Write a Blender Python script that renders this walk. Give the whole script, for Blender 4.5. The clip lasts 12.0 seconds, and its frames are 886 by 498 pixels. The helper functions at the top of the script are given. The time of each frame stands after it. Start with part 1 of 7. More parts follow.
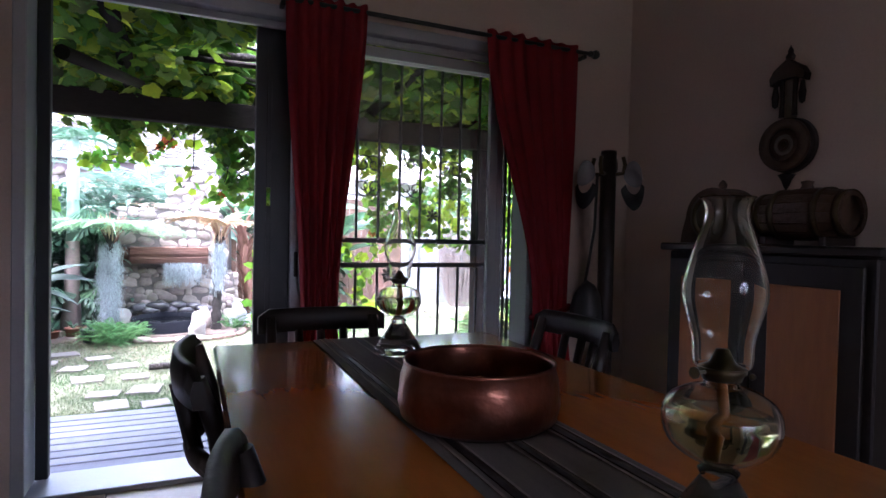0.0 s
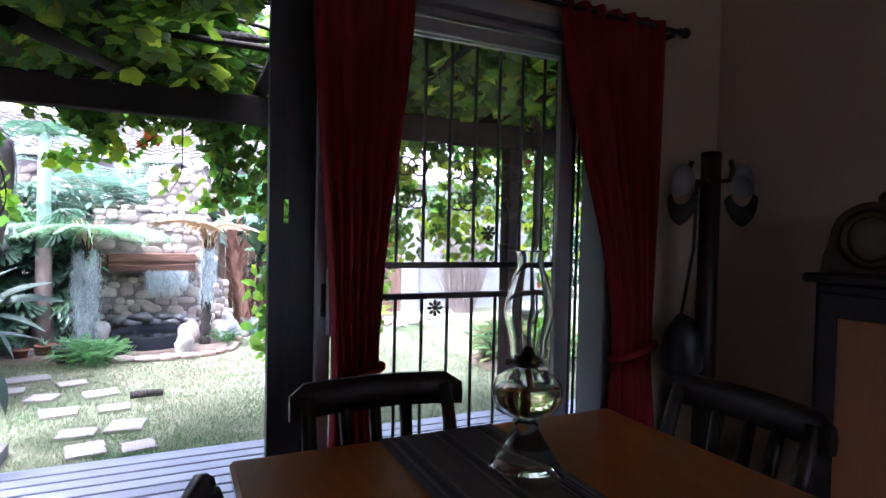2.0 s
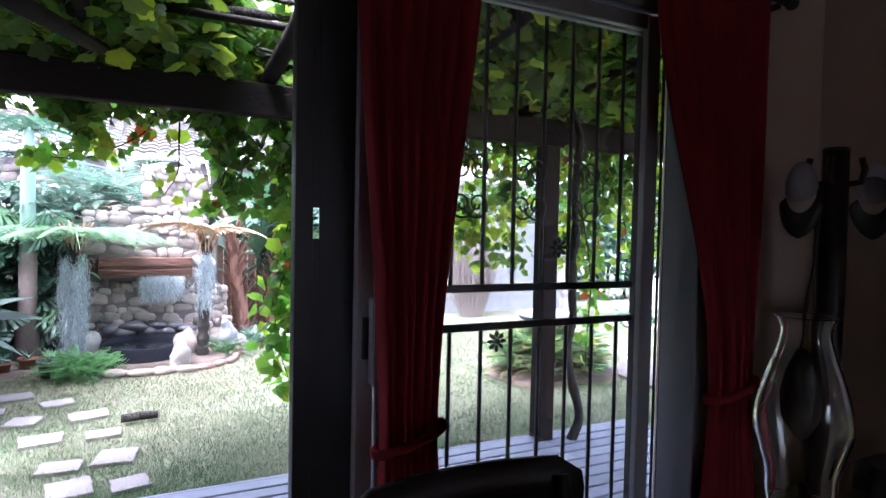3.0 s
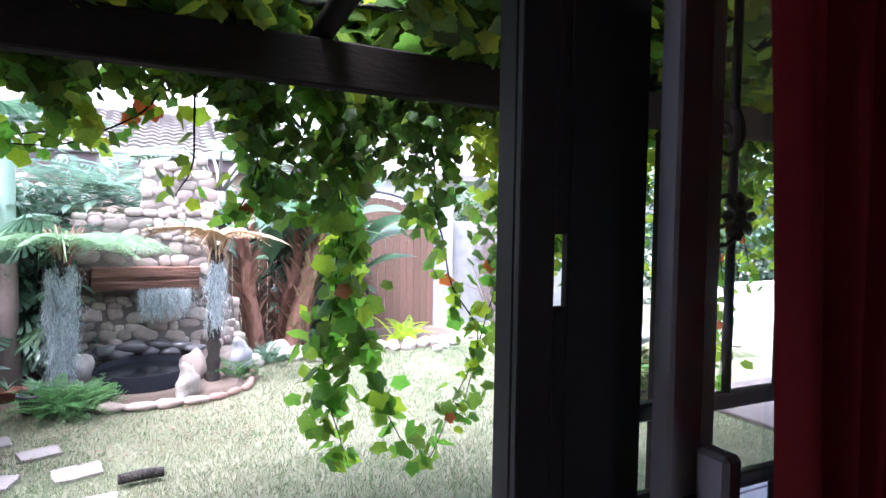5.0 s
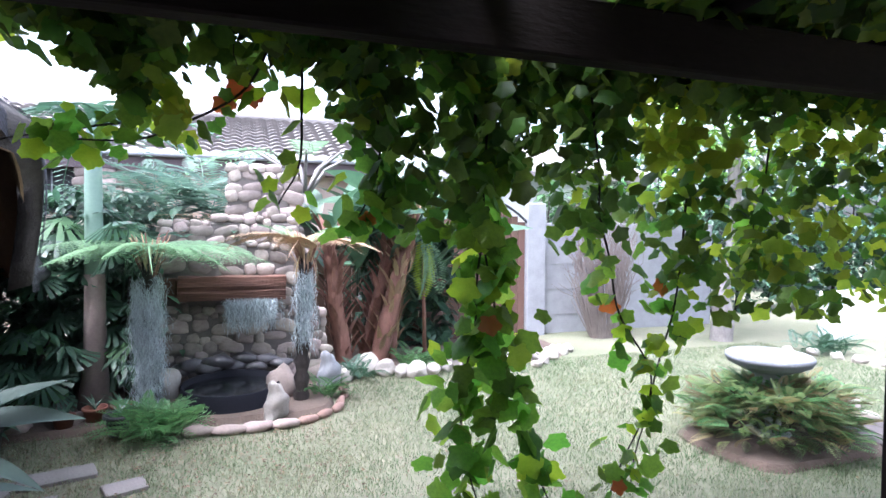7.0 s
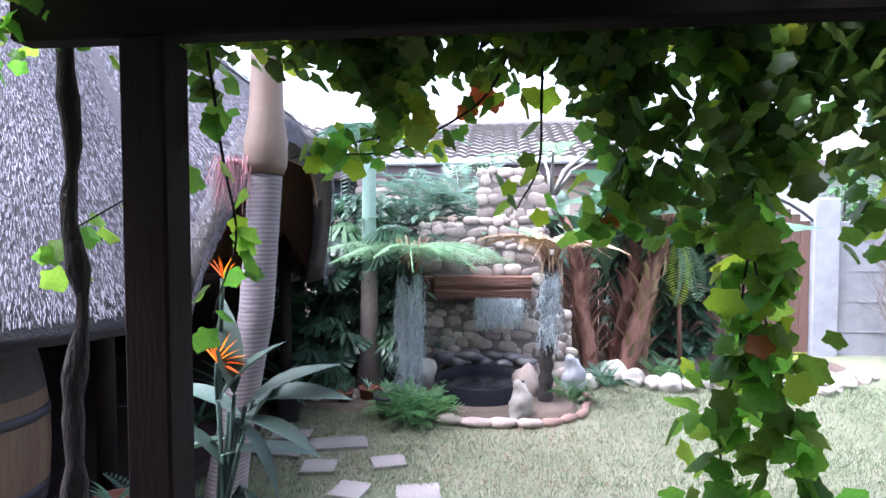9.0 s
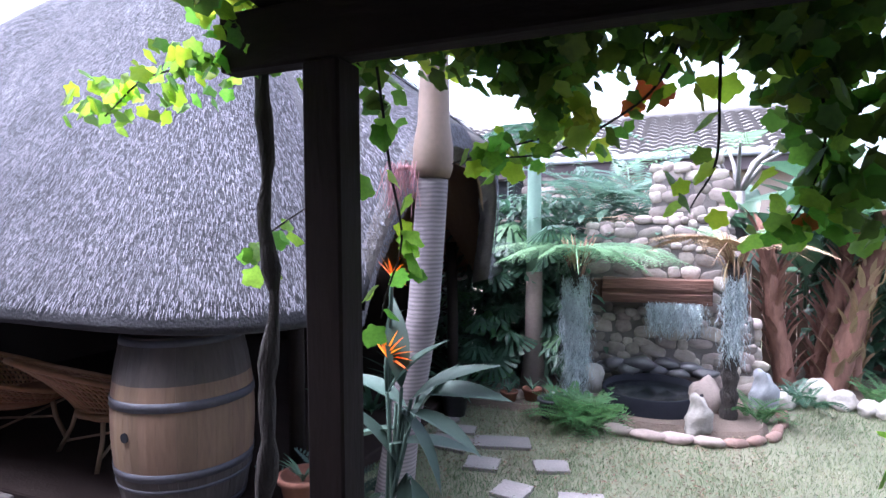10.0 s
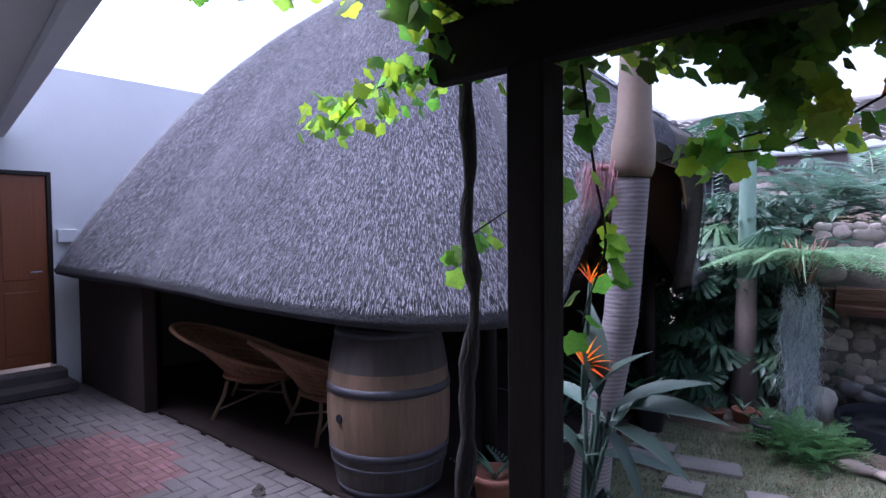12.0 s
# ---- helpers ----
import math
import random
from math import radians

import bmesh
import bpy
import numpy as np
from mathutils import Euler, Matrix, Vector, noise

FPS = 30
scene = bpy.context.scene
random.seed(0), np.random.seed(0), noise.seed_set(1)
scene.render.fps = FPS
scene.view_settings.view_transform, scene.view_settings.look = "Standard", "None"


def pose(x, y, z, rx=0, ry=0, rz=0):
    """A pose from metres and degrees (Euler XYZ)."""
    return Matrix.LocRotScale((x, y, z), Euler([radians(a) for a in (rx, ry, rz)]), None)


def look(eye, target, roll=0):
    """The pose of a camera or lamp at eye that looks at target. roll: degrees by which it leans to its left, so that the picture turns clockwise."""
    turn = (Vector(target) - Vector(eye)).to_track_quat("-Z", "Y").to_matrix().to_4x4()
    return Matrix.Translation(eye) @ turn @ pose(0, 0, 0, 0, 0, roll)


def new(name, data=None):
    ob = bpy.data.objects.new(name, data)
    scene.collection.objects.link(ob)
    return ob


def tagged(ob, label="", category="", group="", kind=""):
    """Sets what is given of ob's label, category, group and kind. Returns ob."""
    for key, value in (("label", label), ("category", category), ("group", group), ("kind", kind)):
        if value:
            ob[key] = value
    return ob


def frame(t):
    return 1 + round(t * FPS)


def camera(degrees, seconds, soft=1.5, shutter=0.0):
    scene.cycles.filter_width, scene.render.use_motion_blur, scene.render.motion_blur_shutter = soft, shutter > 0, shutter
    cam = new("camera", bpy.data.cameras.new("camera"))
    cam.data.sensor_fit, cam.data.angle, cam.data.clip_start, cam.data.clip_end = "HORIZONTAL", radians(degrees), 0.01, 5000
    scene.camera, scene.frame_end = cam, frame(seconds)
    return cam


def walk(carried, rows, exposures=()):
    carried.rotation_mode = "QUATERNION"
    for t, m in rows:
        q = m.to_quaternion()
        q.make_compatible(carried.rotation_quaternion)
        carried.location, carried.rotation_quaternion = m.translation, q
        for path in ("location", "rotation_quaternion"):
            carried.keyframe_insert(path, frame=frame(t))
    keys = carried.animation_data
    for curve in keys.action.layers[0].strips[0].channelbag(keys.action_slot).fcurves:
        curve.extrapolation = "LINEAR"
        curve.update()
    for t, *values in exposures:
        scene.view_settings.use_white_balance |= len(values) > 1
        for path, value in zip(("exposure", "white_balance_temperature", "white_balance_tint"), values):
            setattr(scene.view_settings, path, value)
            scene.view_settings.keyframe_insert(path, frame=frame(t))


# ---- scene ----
cam = camera(75.8, 12.0)
METRES, EYE, TILT, LEAN, TURN = 3.3, 1.11, 0.0, 0.0, -23.7
ROWS = [
    (0.0, 0.0, 0.0, 0.0, 0.03, -1.27, -1.28),
    (0.5, -0.0144, 0.0258, 0.0036, -0.47, -1.33, -1.25),
    (1.0, -0.0362, 0.074, 0.0129, -0.82, -1.41, -1.26),
    (1.5, -0.0604, 0.1289, 0.02, -1.13, -1.51, -1.24),
    (2.0, -0.0982, 0.1941, 0.0322, -1.42, -1.61, -1.23),
    (2.5, -0.1315, 0.2628, 0.0386, -1.71, -1.71, -1.19),
    (3.0, -0.165, 0.339, 0.0485, -1.88, -1.82, -1.19),
    (5.0, -0.3115, 0.6302, 0.0683, -2.04, -2.12, -0.95),
    (5.5, -0.3471, 0.694, 0.0739, -1.85, -2.24, -0.87),
    (6.0, -0.3718, 0.7533, 0.0767, -1.54, -2.34, -0.64),
    (6.5, -0.3956, 0.8041, 0.0828, -0.01, -2.36, -0.53),
    (7.0, -0.4219, 0.8249, 0.0819, 4.64, -2.26, -0.4),
    (9.0, -0.4198, 0.8501, 0.0845, 29.29, -2.27, 0.05),
    (9.5, -0.4124, 0.8559, 0.0877, 38.31, -2.29, 0.24),
    (10.0, -0.4152, 0.8588, 0.0883, 46.07, -2.28, 0.43),
    (10.5, -0.4204, 0.8586, 0.0896, 52.02, -2.24, 0.52),
    (11.0, -0.427, 0.8573, 0.0897, 56.94, -2.17, 0.57),
    (11.5, -0.4293, 0.8539, 0.0904, 61.05, -2.08, 0.59),
    (12.0, -0.4306, 0.8513, 0.091, 64.54, -2.05, 0.52),
]
walk(cam, [(t, pose(0, 0, EYE, TILT, LEAN, TURN) @ pose(METRES * x, METRES * y, METRES * z, 90 + pitch, roll, yaw)) for t, x, y, z, yaw, pitch, roll in ROWS],
     exposures=[(0.0, 4.1, 5400, 25), (1.0, 3.98, 5400, 24), (2.5, 3.65, 5400, 22), (4.0, 3.4, 5500, 22), (5.0, 3.3, 5600, 22), (5.5, 3.1, 5600, 21), (7.0, 2.6, 5550, 19), (9.5, 2.72, 5450, 21), (10.3, 2.55, 5350, 22), (11.0, 2.22, 5250, 25), (12.0, 1.72, 5150, 28)])

# ---- light ----
SUN_ELEV, SUN_ROT = 68.0, 245.0
world = bpy.data.worlds.new("sky")
scene.world = world
world.use_nodes = True
wn = world.node_tree
wn.nodes.clear()
sky = wn.nodes.new("ShaderNodeTexSky")
sky.sky_type, sky.sun_disc = "NISHITA", False
sky.sun_elevation, sky.sun_rotation = radians(SUN_ELEV), radians(SUN_ROT)
sky.air_density, sky.dust_density, sky.ozone_density = 1.0, 6.0, 1.0
wbg = wn.nodes.new("ShaderNodeBackground")
wbg.inputs["Strength"].default_value = 0.15
wout = wn.nodes.new("ShaderNodeOutputWorld")
haze = wn.nodes.new("ShaderNodeHueSaturation")
haze.inputs["Saturation"].default_value = 0.4
wn.links.new(sky.outputs[0], haze.inputs["Color"])
wn.links.new(haze.outputs[0], wbg.inputs[0])
wn.links.new(wbg.outputs[0], wout.inputs[0])
sun_data = bpy.data.lights.new("sun", "SUN")
sun_data.energy, sun_data.angle, sun_data.color = 1.5, radians(32), (1.0, 0.97, 0.94)
sun = new("sun", sun_data)
se, sr = radians(SUN_ELEV), radians(SUN_ROT)
sun_way = Vector((math.sin(sr) * math.cos(se), math.cos(sr) * math.cos(se), math.sin(se)))
sun.matrix_world = look(sun_way * 60, (0, 0, 0))
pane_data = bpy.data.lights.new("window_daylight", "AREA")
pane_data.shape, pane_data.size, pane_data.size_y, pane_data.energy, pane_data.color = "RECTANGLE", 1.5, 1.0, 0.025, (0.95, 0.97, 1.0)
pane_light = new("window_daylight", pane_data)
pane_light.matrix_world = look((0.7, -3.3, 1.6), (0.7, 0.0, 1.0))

# ---- materials ----


def mat(name, c1, c2=None, rough=0.6, scale=8.0, fine=60.0, bump=0.15, metal=0.0, stretch=(1, 1, 1), vary=0.0, spec=0.5, trans=0.0, per="object", coat=0.0, rings=0.0):
    """A surface whose colour drifts between c1 and c2 at two scales, with fine relief; vary shifts it piece by piece."""
    m = bpy.data.materials.new(name)
    m.use_nodes = True
    n, l = m.node_tree.nodes, m.node_tree.links
    b = n["Principled BSDF"]
    c2 = c2 or tuple(v * 0.75 for v in c1)
    tc = n.new("ShaderNodeTexCoord")
    mp = n.new("ShaderNodeMapping")
    mp.inputs["Scale"].default_value = stretch
    l.new(tc.outputs["Object"], mp.inputs[0])
    n1, n2 = n.new("ShaderNodeTexNoise"), n.new("ShaderNodeTexNoise")
    n1.inputs["Scale"].default_value, n2.inputs["Scale"].default_value = scale, fine
    n1.inputs["Detail"].default_value, n2.inputs["Detail"].default_value = 4, 3
    for q in (n1, n2):
        l.new(mp.outputs[0], q.inputs["Vector"])
    add = n.new("ShaderNodeMath")
    add.operation = "MULTIPLY_ADD"
    l.new(n1.outputs[0], add.inputs[0])
    add.inputs[1].default_value = 1.5
    sub = n.new("ShaderNodeMath")
    sub.operation = "MULTIPLY_ADD"
    l.new(n2.outputs[0], sub.inputs[0])
    sub.inputs[1].default_value, sub.inputs[2].default_value = 0.9, -0.7
    l.new(sub.outputs[0], add.inputs[2])
    ramp = n.new("ShaderNodeMix")
    ramp.data_type = "RGBA"
    ramp.inputs["A"].default_value = (*c1, 1)
    ramp.inputs["B"].default_value = (*c2, 1)
    l.new(add.outputs[0], ramp.inputs["Factor"])
    col = ramp.outputs["Result"]
    if vary:
        rnd = n.new("ShaderNodeObjectInfo" if per == "object" else "ShaderNodeNewGeometry")
        out = rnd.outputs["Random" if per == "object" else "Random Per Island"]
        hs = n.new("ShaderNodeHueSaturation")
        v1, v2 = n.new("ShaderNodeMapRange"), n.new("ShaderNodeMapRange")
        v1.inputs["To Min"].default_value, v1.inputs["To Max"].default_value = 1 - vary, 1 + vary
        v2.inputs["To Min"].default_value, v2.inputs["To Max"].default_value = 0.5 - vary * 0.06, 0.5 + vary * 0.06
        wn2 = n.new("ShaderNodeTexWhiteNoise")
        wn2.noise_dimensions = "1D"
        l.new(out, wn2.inputs["W"])
        l.new(out, v1.inputs["Value"])
        l.new(wn2.outputs["Value"], v2.inputs["Value"])
        l.new(v1.outputs[0], hs.inputs["Value"])
        l.new(v2.outputs[0], hs.inputs["Hue"])
        l.new(col, hs.inputs["Color"])
        col = hs.outputs[0]
    if rings:
        wv = n.new("ShaderNodeTexWave")
        wv.bands_direction = "Z"
        wv.inputs["Scale"].default_value, wv.inputs["Distortion"].default_value = rings, 1.2
        l.new(tc.outputs["Object"], wv.inputs["Vector"])
        rm = n.new("ShaderNodeMix")
        rm.data_type, rm.blend_type = "RGBA", "MULTIPLY"
        rm.inputs["Factor"].default_value = 0.4
        l.new(col, rm.inputs["A"])
        l.new(wv.outputs["Color"], rm.inputs["B"])
        col = rm.outputs["Result"]
    l.new(col, b.inputs["Base Color"])
    b.inputs["Roughness"].default_value, b.inputs["Metallic"].default_value = rough, metal
    b.inputs["Specular IOR Level"].default_value = spec
    b.inputs["Coat Weight"].default_value = coat
    b.inputs["Coat Roughness"].default_value = 0.08
    if bump:
        bp = n.new("ShaderNodeBump")
        bp.inputs["Strength"].default_value, bp.inputs["Distance"].default_value = bump, 0.01
        l.new(add.outputs[0], bp.inputs["Height"])
        l.new(bp.outputs[0], b.inputs["Normal"])
    if trans:
        tr = n.new("ShaderNodeBsdfTranslucent")
        mx = n.new("ShaderNodeMixShader")
        br = n.new("ShaderNodeHueSaturation")
        br.inputs["Value"].default_value, br.inputs["Saturation"].default_value = 2.4, 1.05
        l.new(col, br.inputs["Color"])
        l.new(br.outputs[0], tr.inputs[0])
        mx.inputs[0].default_value = trans
        l.new(b.outputs[0], mx.inputs[1])
        l.new(tr.outputs[0], mx.inputs[2])
        l.new(mx.outputs[0], n["Material Output"].inputs[0])
    return m


def glass(name, tint=(1, 1, 1), rough=0.0, ior=1.45):
    m = bpy.data.materials.new(name)
    m.use_nodes = True
    b = m.node_tree.nodes["Principled BSDF"]
    b.inputs["Base Color"].default_value = (*tint, 1)
    b.inputs["Transmission Weight"].default_value, b.inputs["Roughness"].default_value, b.inputs["IOR"].default_value = 1.0, rough, ior
    return m


M_WALL = mat("cream_plaster", (0.58, 0.455, 0.385), (0.5, 0.39, 0.33), 0.9, 1.2, 90, 0.08)
M_CEIL = mat("ceiling_paint", (0.8, 0.78, 0.74), (0.74, 0.72, 0.68), 0.9, 1.5, 80, 0.05)
M_FLOOR = mat("floor_tile", (0.45, 0.36, 0.27), (0.36, 0.28, 0.2), 0.35, 3, 50, 0.05, vary=0.08)
M_WHITE = mat("white_render", (0.8, 0.8, 0.79), (0.7, 0.7, 0.69), 0.9, 1.5, 60, 0.15)
M_ALU = mat("grey_aluminium", (0.42, 0.42, 0.46), (0.36, 0.36, 0.4), 0.4, 4, 120, 0.03, metal=0.5)
M_DARKSTEEL = mat("dark_painted_steel", (0.025, 0.026, 0.03), (0.04, 0.04, 0.045), 0.45, 6, 120, 0.08)
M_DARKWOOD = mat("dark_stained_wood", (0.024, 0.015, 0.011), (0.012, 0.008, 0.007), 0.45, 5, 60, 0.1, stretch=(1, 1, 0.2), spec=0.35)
M_BEAM = mat("creosoted_timber", (0.013, 0.01, 0.009), (0.024, 0.018, 0.016), 0.8, 5, 60, 0.35, stretch=(0.3, 1, 1), spec=0.15)
M_POST = mat("creosoted_post", (0.014, 0.01, 0.0095), (0.026, 0.018, 0.016), 0.8, 5, 60, 0.35, stretch=(1, 1, 0.15), spec=0.15)
M_TABLE = mat("honey_table_wood", (0.46, 0.16, 0.03), (0.33, 0.105, 0.02), 0.2, 5, 50, 0.04, stretch=(1, 0.12, 1), coat=0.6)
M_CAB = mat("cabinet_wood", (0.36, 0.125, 0.034), (0.24, 0.08, 0.022), 0.4, 5, 50, 0.08, stretch=(1, 1, 0.15))
M_OLDWOOD = mat("dark_carved_wood", (0.085, 0.043, 0.022), (0.045, 0.023, 0.013), 0.5, 9, 60, 0.4)
M_STRIPE = mat("pale_woven_stripe", (0.26, 0.225, 0.2), (0.18, 0.155, 0.14), 0.95, 8, 200, 0.2)
M_CURTAIN = mat("red_curtain_cloth", (0.27, 0.017, 0.021), (0.21, 0.012, 0.017), 0.9, 6, 200, 0.1, trans=0.2)
M_COPPER = mat("beaten_copper", (0.33, 0.125, 0.08), (0.17, 0.065, 0.045), 0.3, 12, 40, 0.2, metal=0.9)
M_DECK = mat("grey_deck_board", (0.235, 0.245, 0.31), (0.15, 0.155, 0.195), 0.6, 4, 60, 0.25, stretch=(0.1, 1, 1), vary=0.15)
M_GRASS = mat("lawn_blades", (0.022, 0.075, 0.02), (0.195, 0.205, 0.13), 0.8, 1.1, 6, 0.0, vary=0.4, per="island", trans=0.25)
M_SOIL = mat("lawn_soil", (0.085, 0.1, 0.055), (0.17, 0.16, 0.11), 0.95, 1.2, 40, 0.6)
M_PAVE = mat("cement_paver", (0.11, 0.097, 0.094), (0.068, 0.06, 0.058), 0.9, 2, 50, 0.35, vary=0.1, spec=0.25)
M_REDPAVE = mat("red_paver", (0.155, 0.078, 0.078), (0.11, 0.058, 0.058), 0.9, 4, 60, 0.3, vary=0.25, spec=0.25)
M_JOINT = mat("paving_joint", (0.1, 0.092, 0.088), (0.07, 0.064, 0.06), 0.95, 6, 60, 0.3)
M_STONE = mat("river_stone", (0.38, 0.325, 0.285), (0.21, 0.172, 0.15), 0.85, 1.6, 14, 0.3, vary=0.42)
M_ROCK = mat("pale_rock", (0.38, 0.35, 0.31), (0.24, 0.22, 0.195), 0.85, 7, 45, 0.5, vary=0.2)
M_PINKROCK = mat("pink_rock", (0.33, 0.255, 0.225), (0.23, 0.18, 0.16), 0.85, 7, 45, 0.5, vary=0.2)
M_MORTAR = mat("mortar", (0.16, 0.14, 0.128), (0.1, 0.088, 0.08), 0.95, 8, 60, 0.5)
M_SLAB = mat("stepping_stone", (0.235, 0.21, 0.2), (0.15, 0.135, 0.128), 0.85, 5, 60, 0.35, vary=0.15)
M_LOG = mat("railway_sleeper", (0.17, 0.08, 0.056), (0.04, 0.02, 0.015), 0.9, 9, 60, 1.0, stretch=(0.12, 1, 1))
M_TANK = mat("black_rubber", (0.01, 0.011, 0.015), (0.017, 0.017, 0.022), 0.9, 5, 60, 0.1, spec=0.1)
M_THATCH = mat("weathered_thatch", (0.05, 0.048, 0.054), (0.025, 0.024, 0.028), 0.9, 3, 60, 0.6)
M_STRAW = mat("straw_ends", (0.158, 0.154, 0.177), (0.068, 0.066, 0.079), 0.85, 1.5, 30, 0.0, vary=0.6, per="island")
M_INNERTHATCH = mat("brown_thatch", (0.38, 0.25, 0.15), (0.22, 0.14, 0.085), 0.9, 6, 90, 0.6, stretch=(1, 1, 0.3))
M_BARREL = mat("barrel_oak", (0.2, 0.125, 0.078), (0.11, 0.068, 0.045), 0.7, 6, 60, 0.3, stretch=(1, 1, 0.15), vary=0.15)
M_HOOP = mat("barrel_hoop_steel", (0.08, 0.08, 0.1), (0.05, 0.046, 0.052), 0.6, 8, 60, 0.2, metal=0.3)
M_BARRELEND = mat("darker_barrel_oak", (0.075, 0.06, 0.054), (0.042, 0.034, 0.032), 0.8, 6, 60, 0.35, stretch=(1, 1, 0.2), vary=0.12)
M_TRUNK = mat("palm_bark", (0.28, 0.245, 0.255), (0.17, 0.145, 0.155), 0.9, 2.2, 26, 0.5, stretch=(0.6, 0.6, 3), rings=13.0)
M_PLAINTRUNK = mat("smooth_palm_bark", (0.24, 0.185, 0.165), (0.15, 0.115, 0.105), 0.9, 4, 40, 0.3)
M_CROWNSHAFT = mat("brown_crownshaft", (0.2, 0.13, 0.1), (0.13, 0.1, 0.07), 0.6, 3, 40, 0.1)
M_BARK = mat("vine_bark", (0.05, 0.04, 0.035), (0.014, 0.011, 0.01), 0.95, 22, 90, 1.6, stretch=(1, 1, 0.3))
M_REDTRUNK = mat("banana_trunk", (0.3, 0.15, 0.11), (0.12, 0.058, 0.043), 0.9, 6, 40, 1.0, stretch=(1, 1, 0.3))
M_VINE = mat("vine_leaf", (0.115, 0.2, 0.032), (0.055, 0.105, 0.02), 0.6, 6, 60, 0.1, vary=0.5, per="island", trans=0.36)
M_VINEOB = mat("vine_leaf_single", (0.14, 0.25, 0.035), (0.075, 0.15, 0.024), 0.55, 6, 60, 0.1, vary=0.45, trans=0.55)
M_VINERED = mat("autumn_vine_leaf", (0.35, 0.08, 0.03), (0.25, 0.1, 0.03), 0.6, 8, 60, 0.1, vary=0.2, trans=0.4)
M_VINEYEL = mat("yellowing_vine_leaf", (0.29, 0.37, 0.035), (0.2, 0.3, 0.03), 0.55, 8, 60, 0.1, vary=0.2, trans=0.5)
# yellow of turning leaves, brightened to stand for backlit ones too
M_VINEGOLD = mat("turning_and_backlit_vine_leaf", (0.29, 0.34, 0.04), (0.18, 0.25, 0.03), 0.6, 8, 60, 0.1, vary=0.35, per="island", trans=0.5)
M_LEAF = mat("broad_green_leaf", (0.068, 0.13, 0.078), (0.034, 0.078, 0.047), 0.4, 5, 60, 0.1, vary=0.3, per="island", trans=0.2)
M_STREL = mat("blue_green_leaf", (0.05, 0.083, 0.064), (0.032, 0.056, 0.043), 0.6, 4, 60, 0.1, spec=0.3, vary=0.2, trans=0.06)
M_FERN = mat("fern_leaf", (0.1, 0.19, 0.075), (0.045, 0.105, 0.04), 0.6, 4, 60, 0.0, vary=0.35, per="island", trans=0.3)
M_TFERN = mat("tree_fern_leaf", (0.17, 0.265, 0.15), (0.11, 0.19, 0.105), 0.6, 4, 60, 0.0, vary=0.25, per="island", trans=0.35)
M_DRY = mat("dry_frond", (0.38, 0.27, 0.16), (0.26, 0.17, 0.1), 0.85, 6, 60, 0.1, vary=0.3, per="island")
M_MOSS = mat("spanish_moss", (0.42, 0.465, 0.475), (0.28, 0.325, 0.335), 0.9, 6, 60, 0.0, vary=0.3, per="island", trans=0.2)
M_ORANGE = mat("orange_petal", (0.85, 0.26, 0.01), (0.7, 0.13, 0.02), 0.5, 20, 80, 0.05, vary=0.2, trans=0.3)
M_TERRA = mat("terracotta", (0.24, 0.095, 0.06), (0.15, 0.06, 0.04), 0.85, 9, 60, 0.3)
M_BLACKPOT = mat("black_plastic", (0.02, 0.02, 0.024), (0.03, 0.03, 0.033), 0.45, 9, 60, 0.1)
M_WICKER = mat("wicker_cane", (0.33, 0.17, 0.085), (0.2, 0.1, 0.05), 0.6, 12, 80, 0.4, vary=0.25)
M_CANELEG = mat("pale_cane_pole", (0.3, 0.2, 0.12), (0.2, 0.13, 0.08), 0.6, 9, 80, 0.2)
M_DOORWOOD = mat("varnished_door_wood", (0.27, 0.085, 0.028), (0.18, 0.055, 0.019), 0.4, 4, 50, 0.1, stretch=(1, 1, 0.12))
M_ROOFTILE = mat("pale_roof_tile", (0.24, 0.222, 0.21), (0.15, 0.138, 0.13), 0.85, 3, 40, 0.2, vary=0.12)
M_FENCE = mat("brown_fence_board", (0.15, 0.085, 0.06), (0.09, 0.05, 0.037), 0.75, 5, 50, 0.3, stretch=(1, 1, 0.15), vary=0.15)
M_CONC = mat("concrete_cast", (0.33, 0.335, 0.35), (0.22, 0.225, 0.24), 0.85, 6, 60, 0.3)
# near-black base colour carries the shade inside the lapa
M_LAPAFLOOR = mat("shade_dark_floor", (0.026, 0.018, 0.016), (0.017, 0.012, 0.011), 0.95, 4, 60, 0.3, spec=0.1)
M_PALEBARK = mat("pale_bark", (0.3, 0.28, 0.265), (0.15, 0.135, 0.128), 0.9, 6, 50, 0.6, stretch=(1, 1, 0.4))
M_BED = mat("bed_soil", (0.12, 0.085, 0.065), (0.075, 0.055, 0.043), 0.95, 5, 50, 0.8)
# plaster darkened in colour to stand for the shade of the eave
M_DARKPLASTER = mat("shade_dark_plaster", (0.055, 0.042, 0.038), (0.037, 0.028, 0.026), 0.95, 3, 60, 0.2, spec=0.15)
M_GLASS = glass("clear_glass", (1, 1, 1))
M_LAMPGLASS = glass("old_lamp_glass", (0.97, 0.99, 0.96), 0.0, 1.3)
M_OIL = glass("lamp_oil", (0.8, 0.8, 0.45), 0.0, 1.4)
M_RUNNER = mat("grey_runner_cloth", (0.17, 0.145, 0.13), (0.09, 0.078, 0.072), 0.95, 4, 300, 0.3, stretch=(6, 0.3, 1))
M_BLACK = mat("black_trim", (0.015, 0.015, 0.016), (0.025, 0.025, 0.025), 0.5, 8, 80, 0.1)
M_PALE = mat("pale_cloth", (0.34, 0.33, 0.35), (0.22, 0.215, 0.23), 0.9, 6, 120, 0.1)
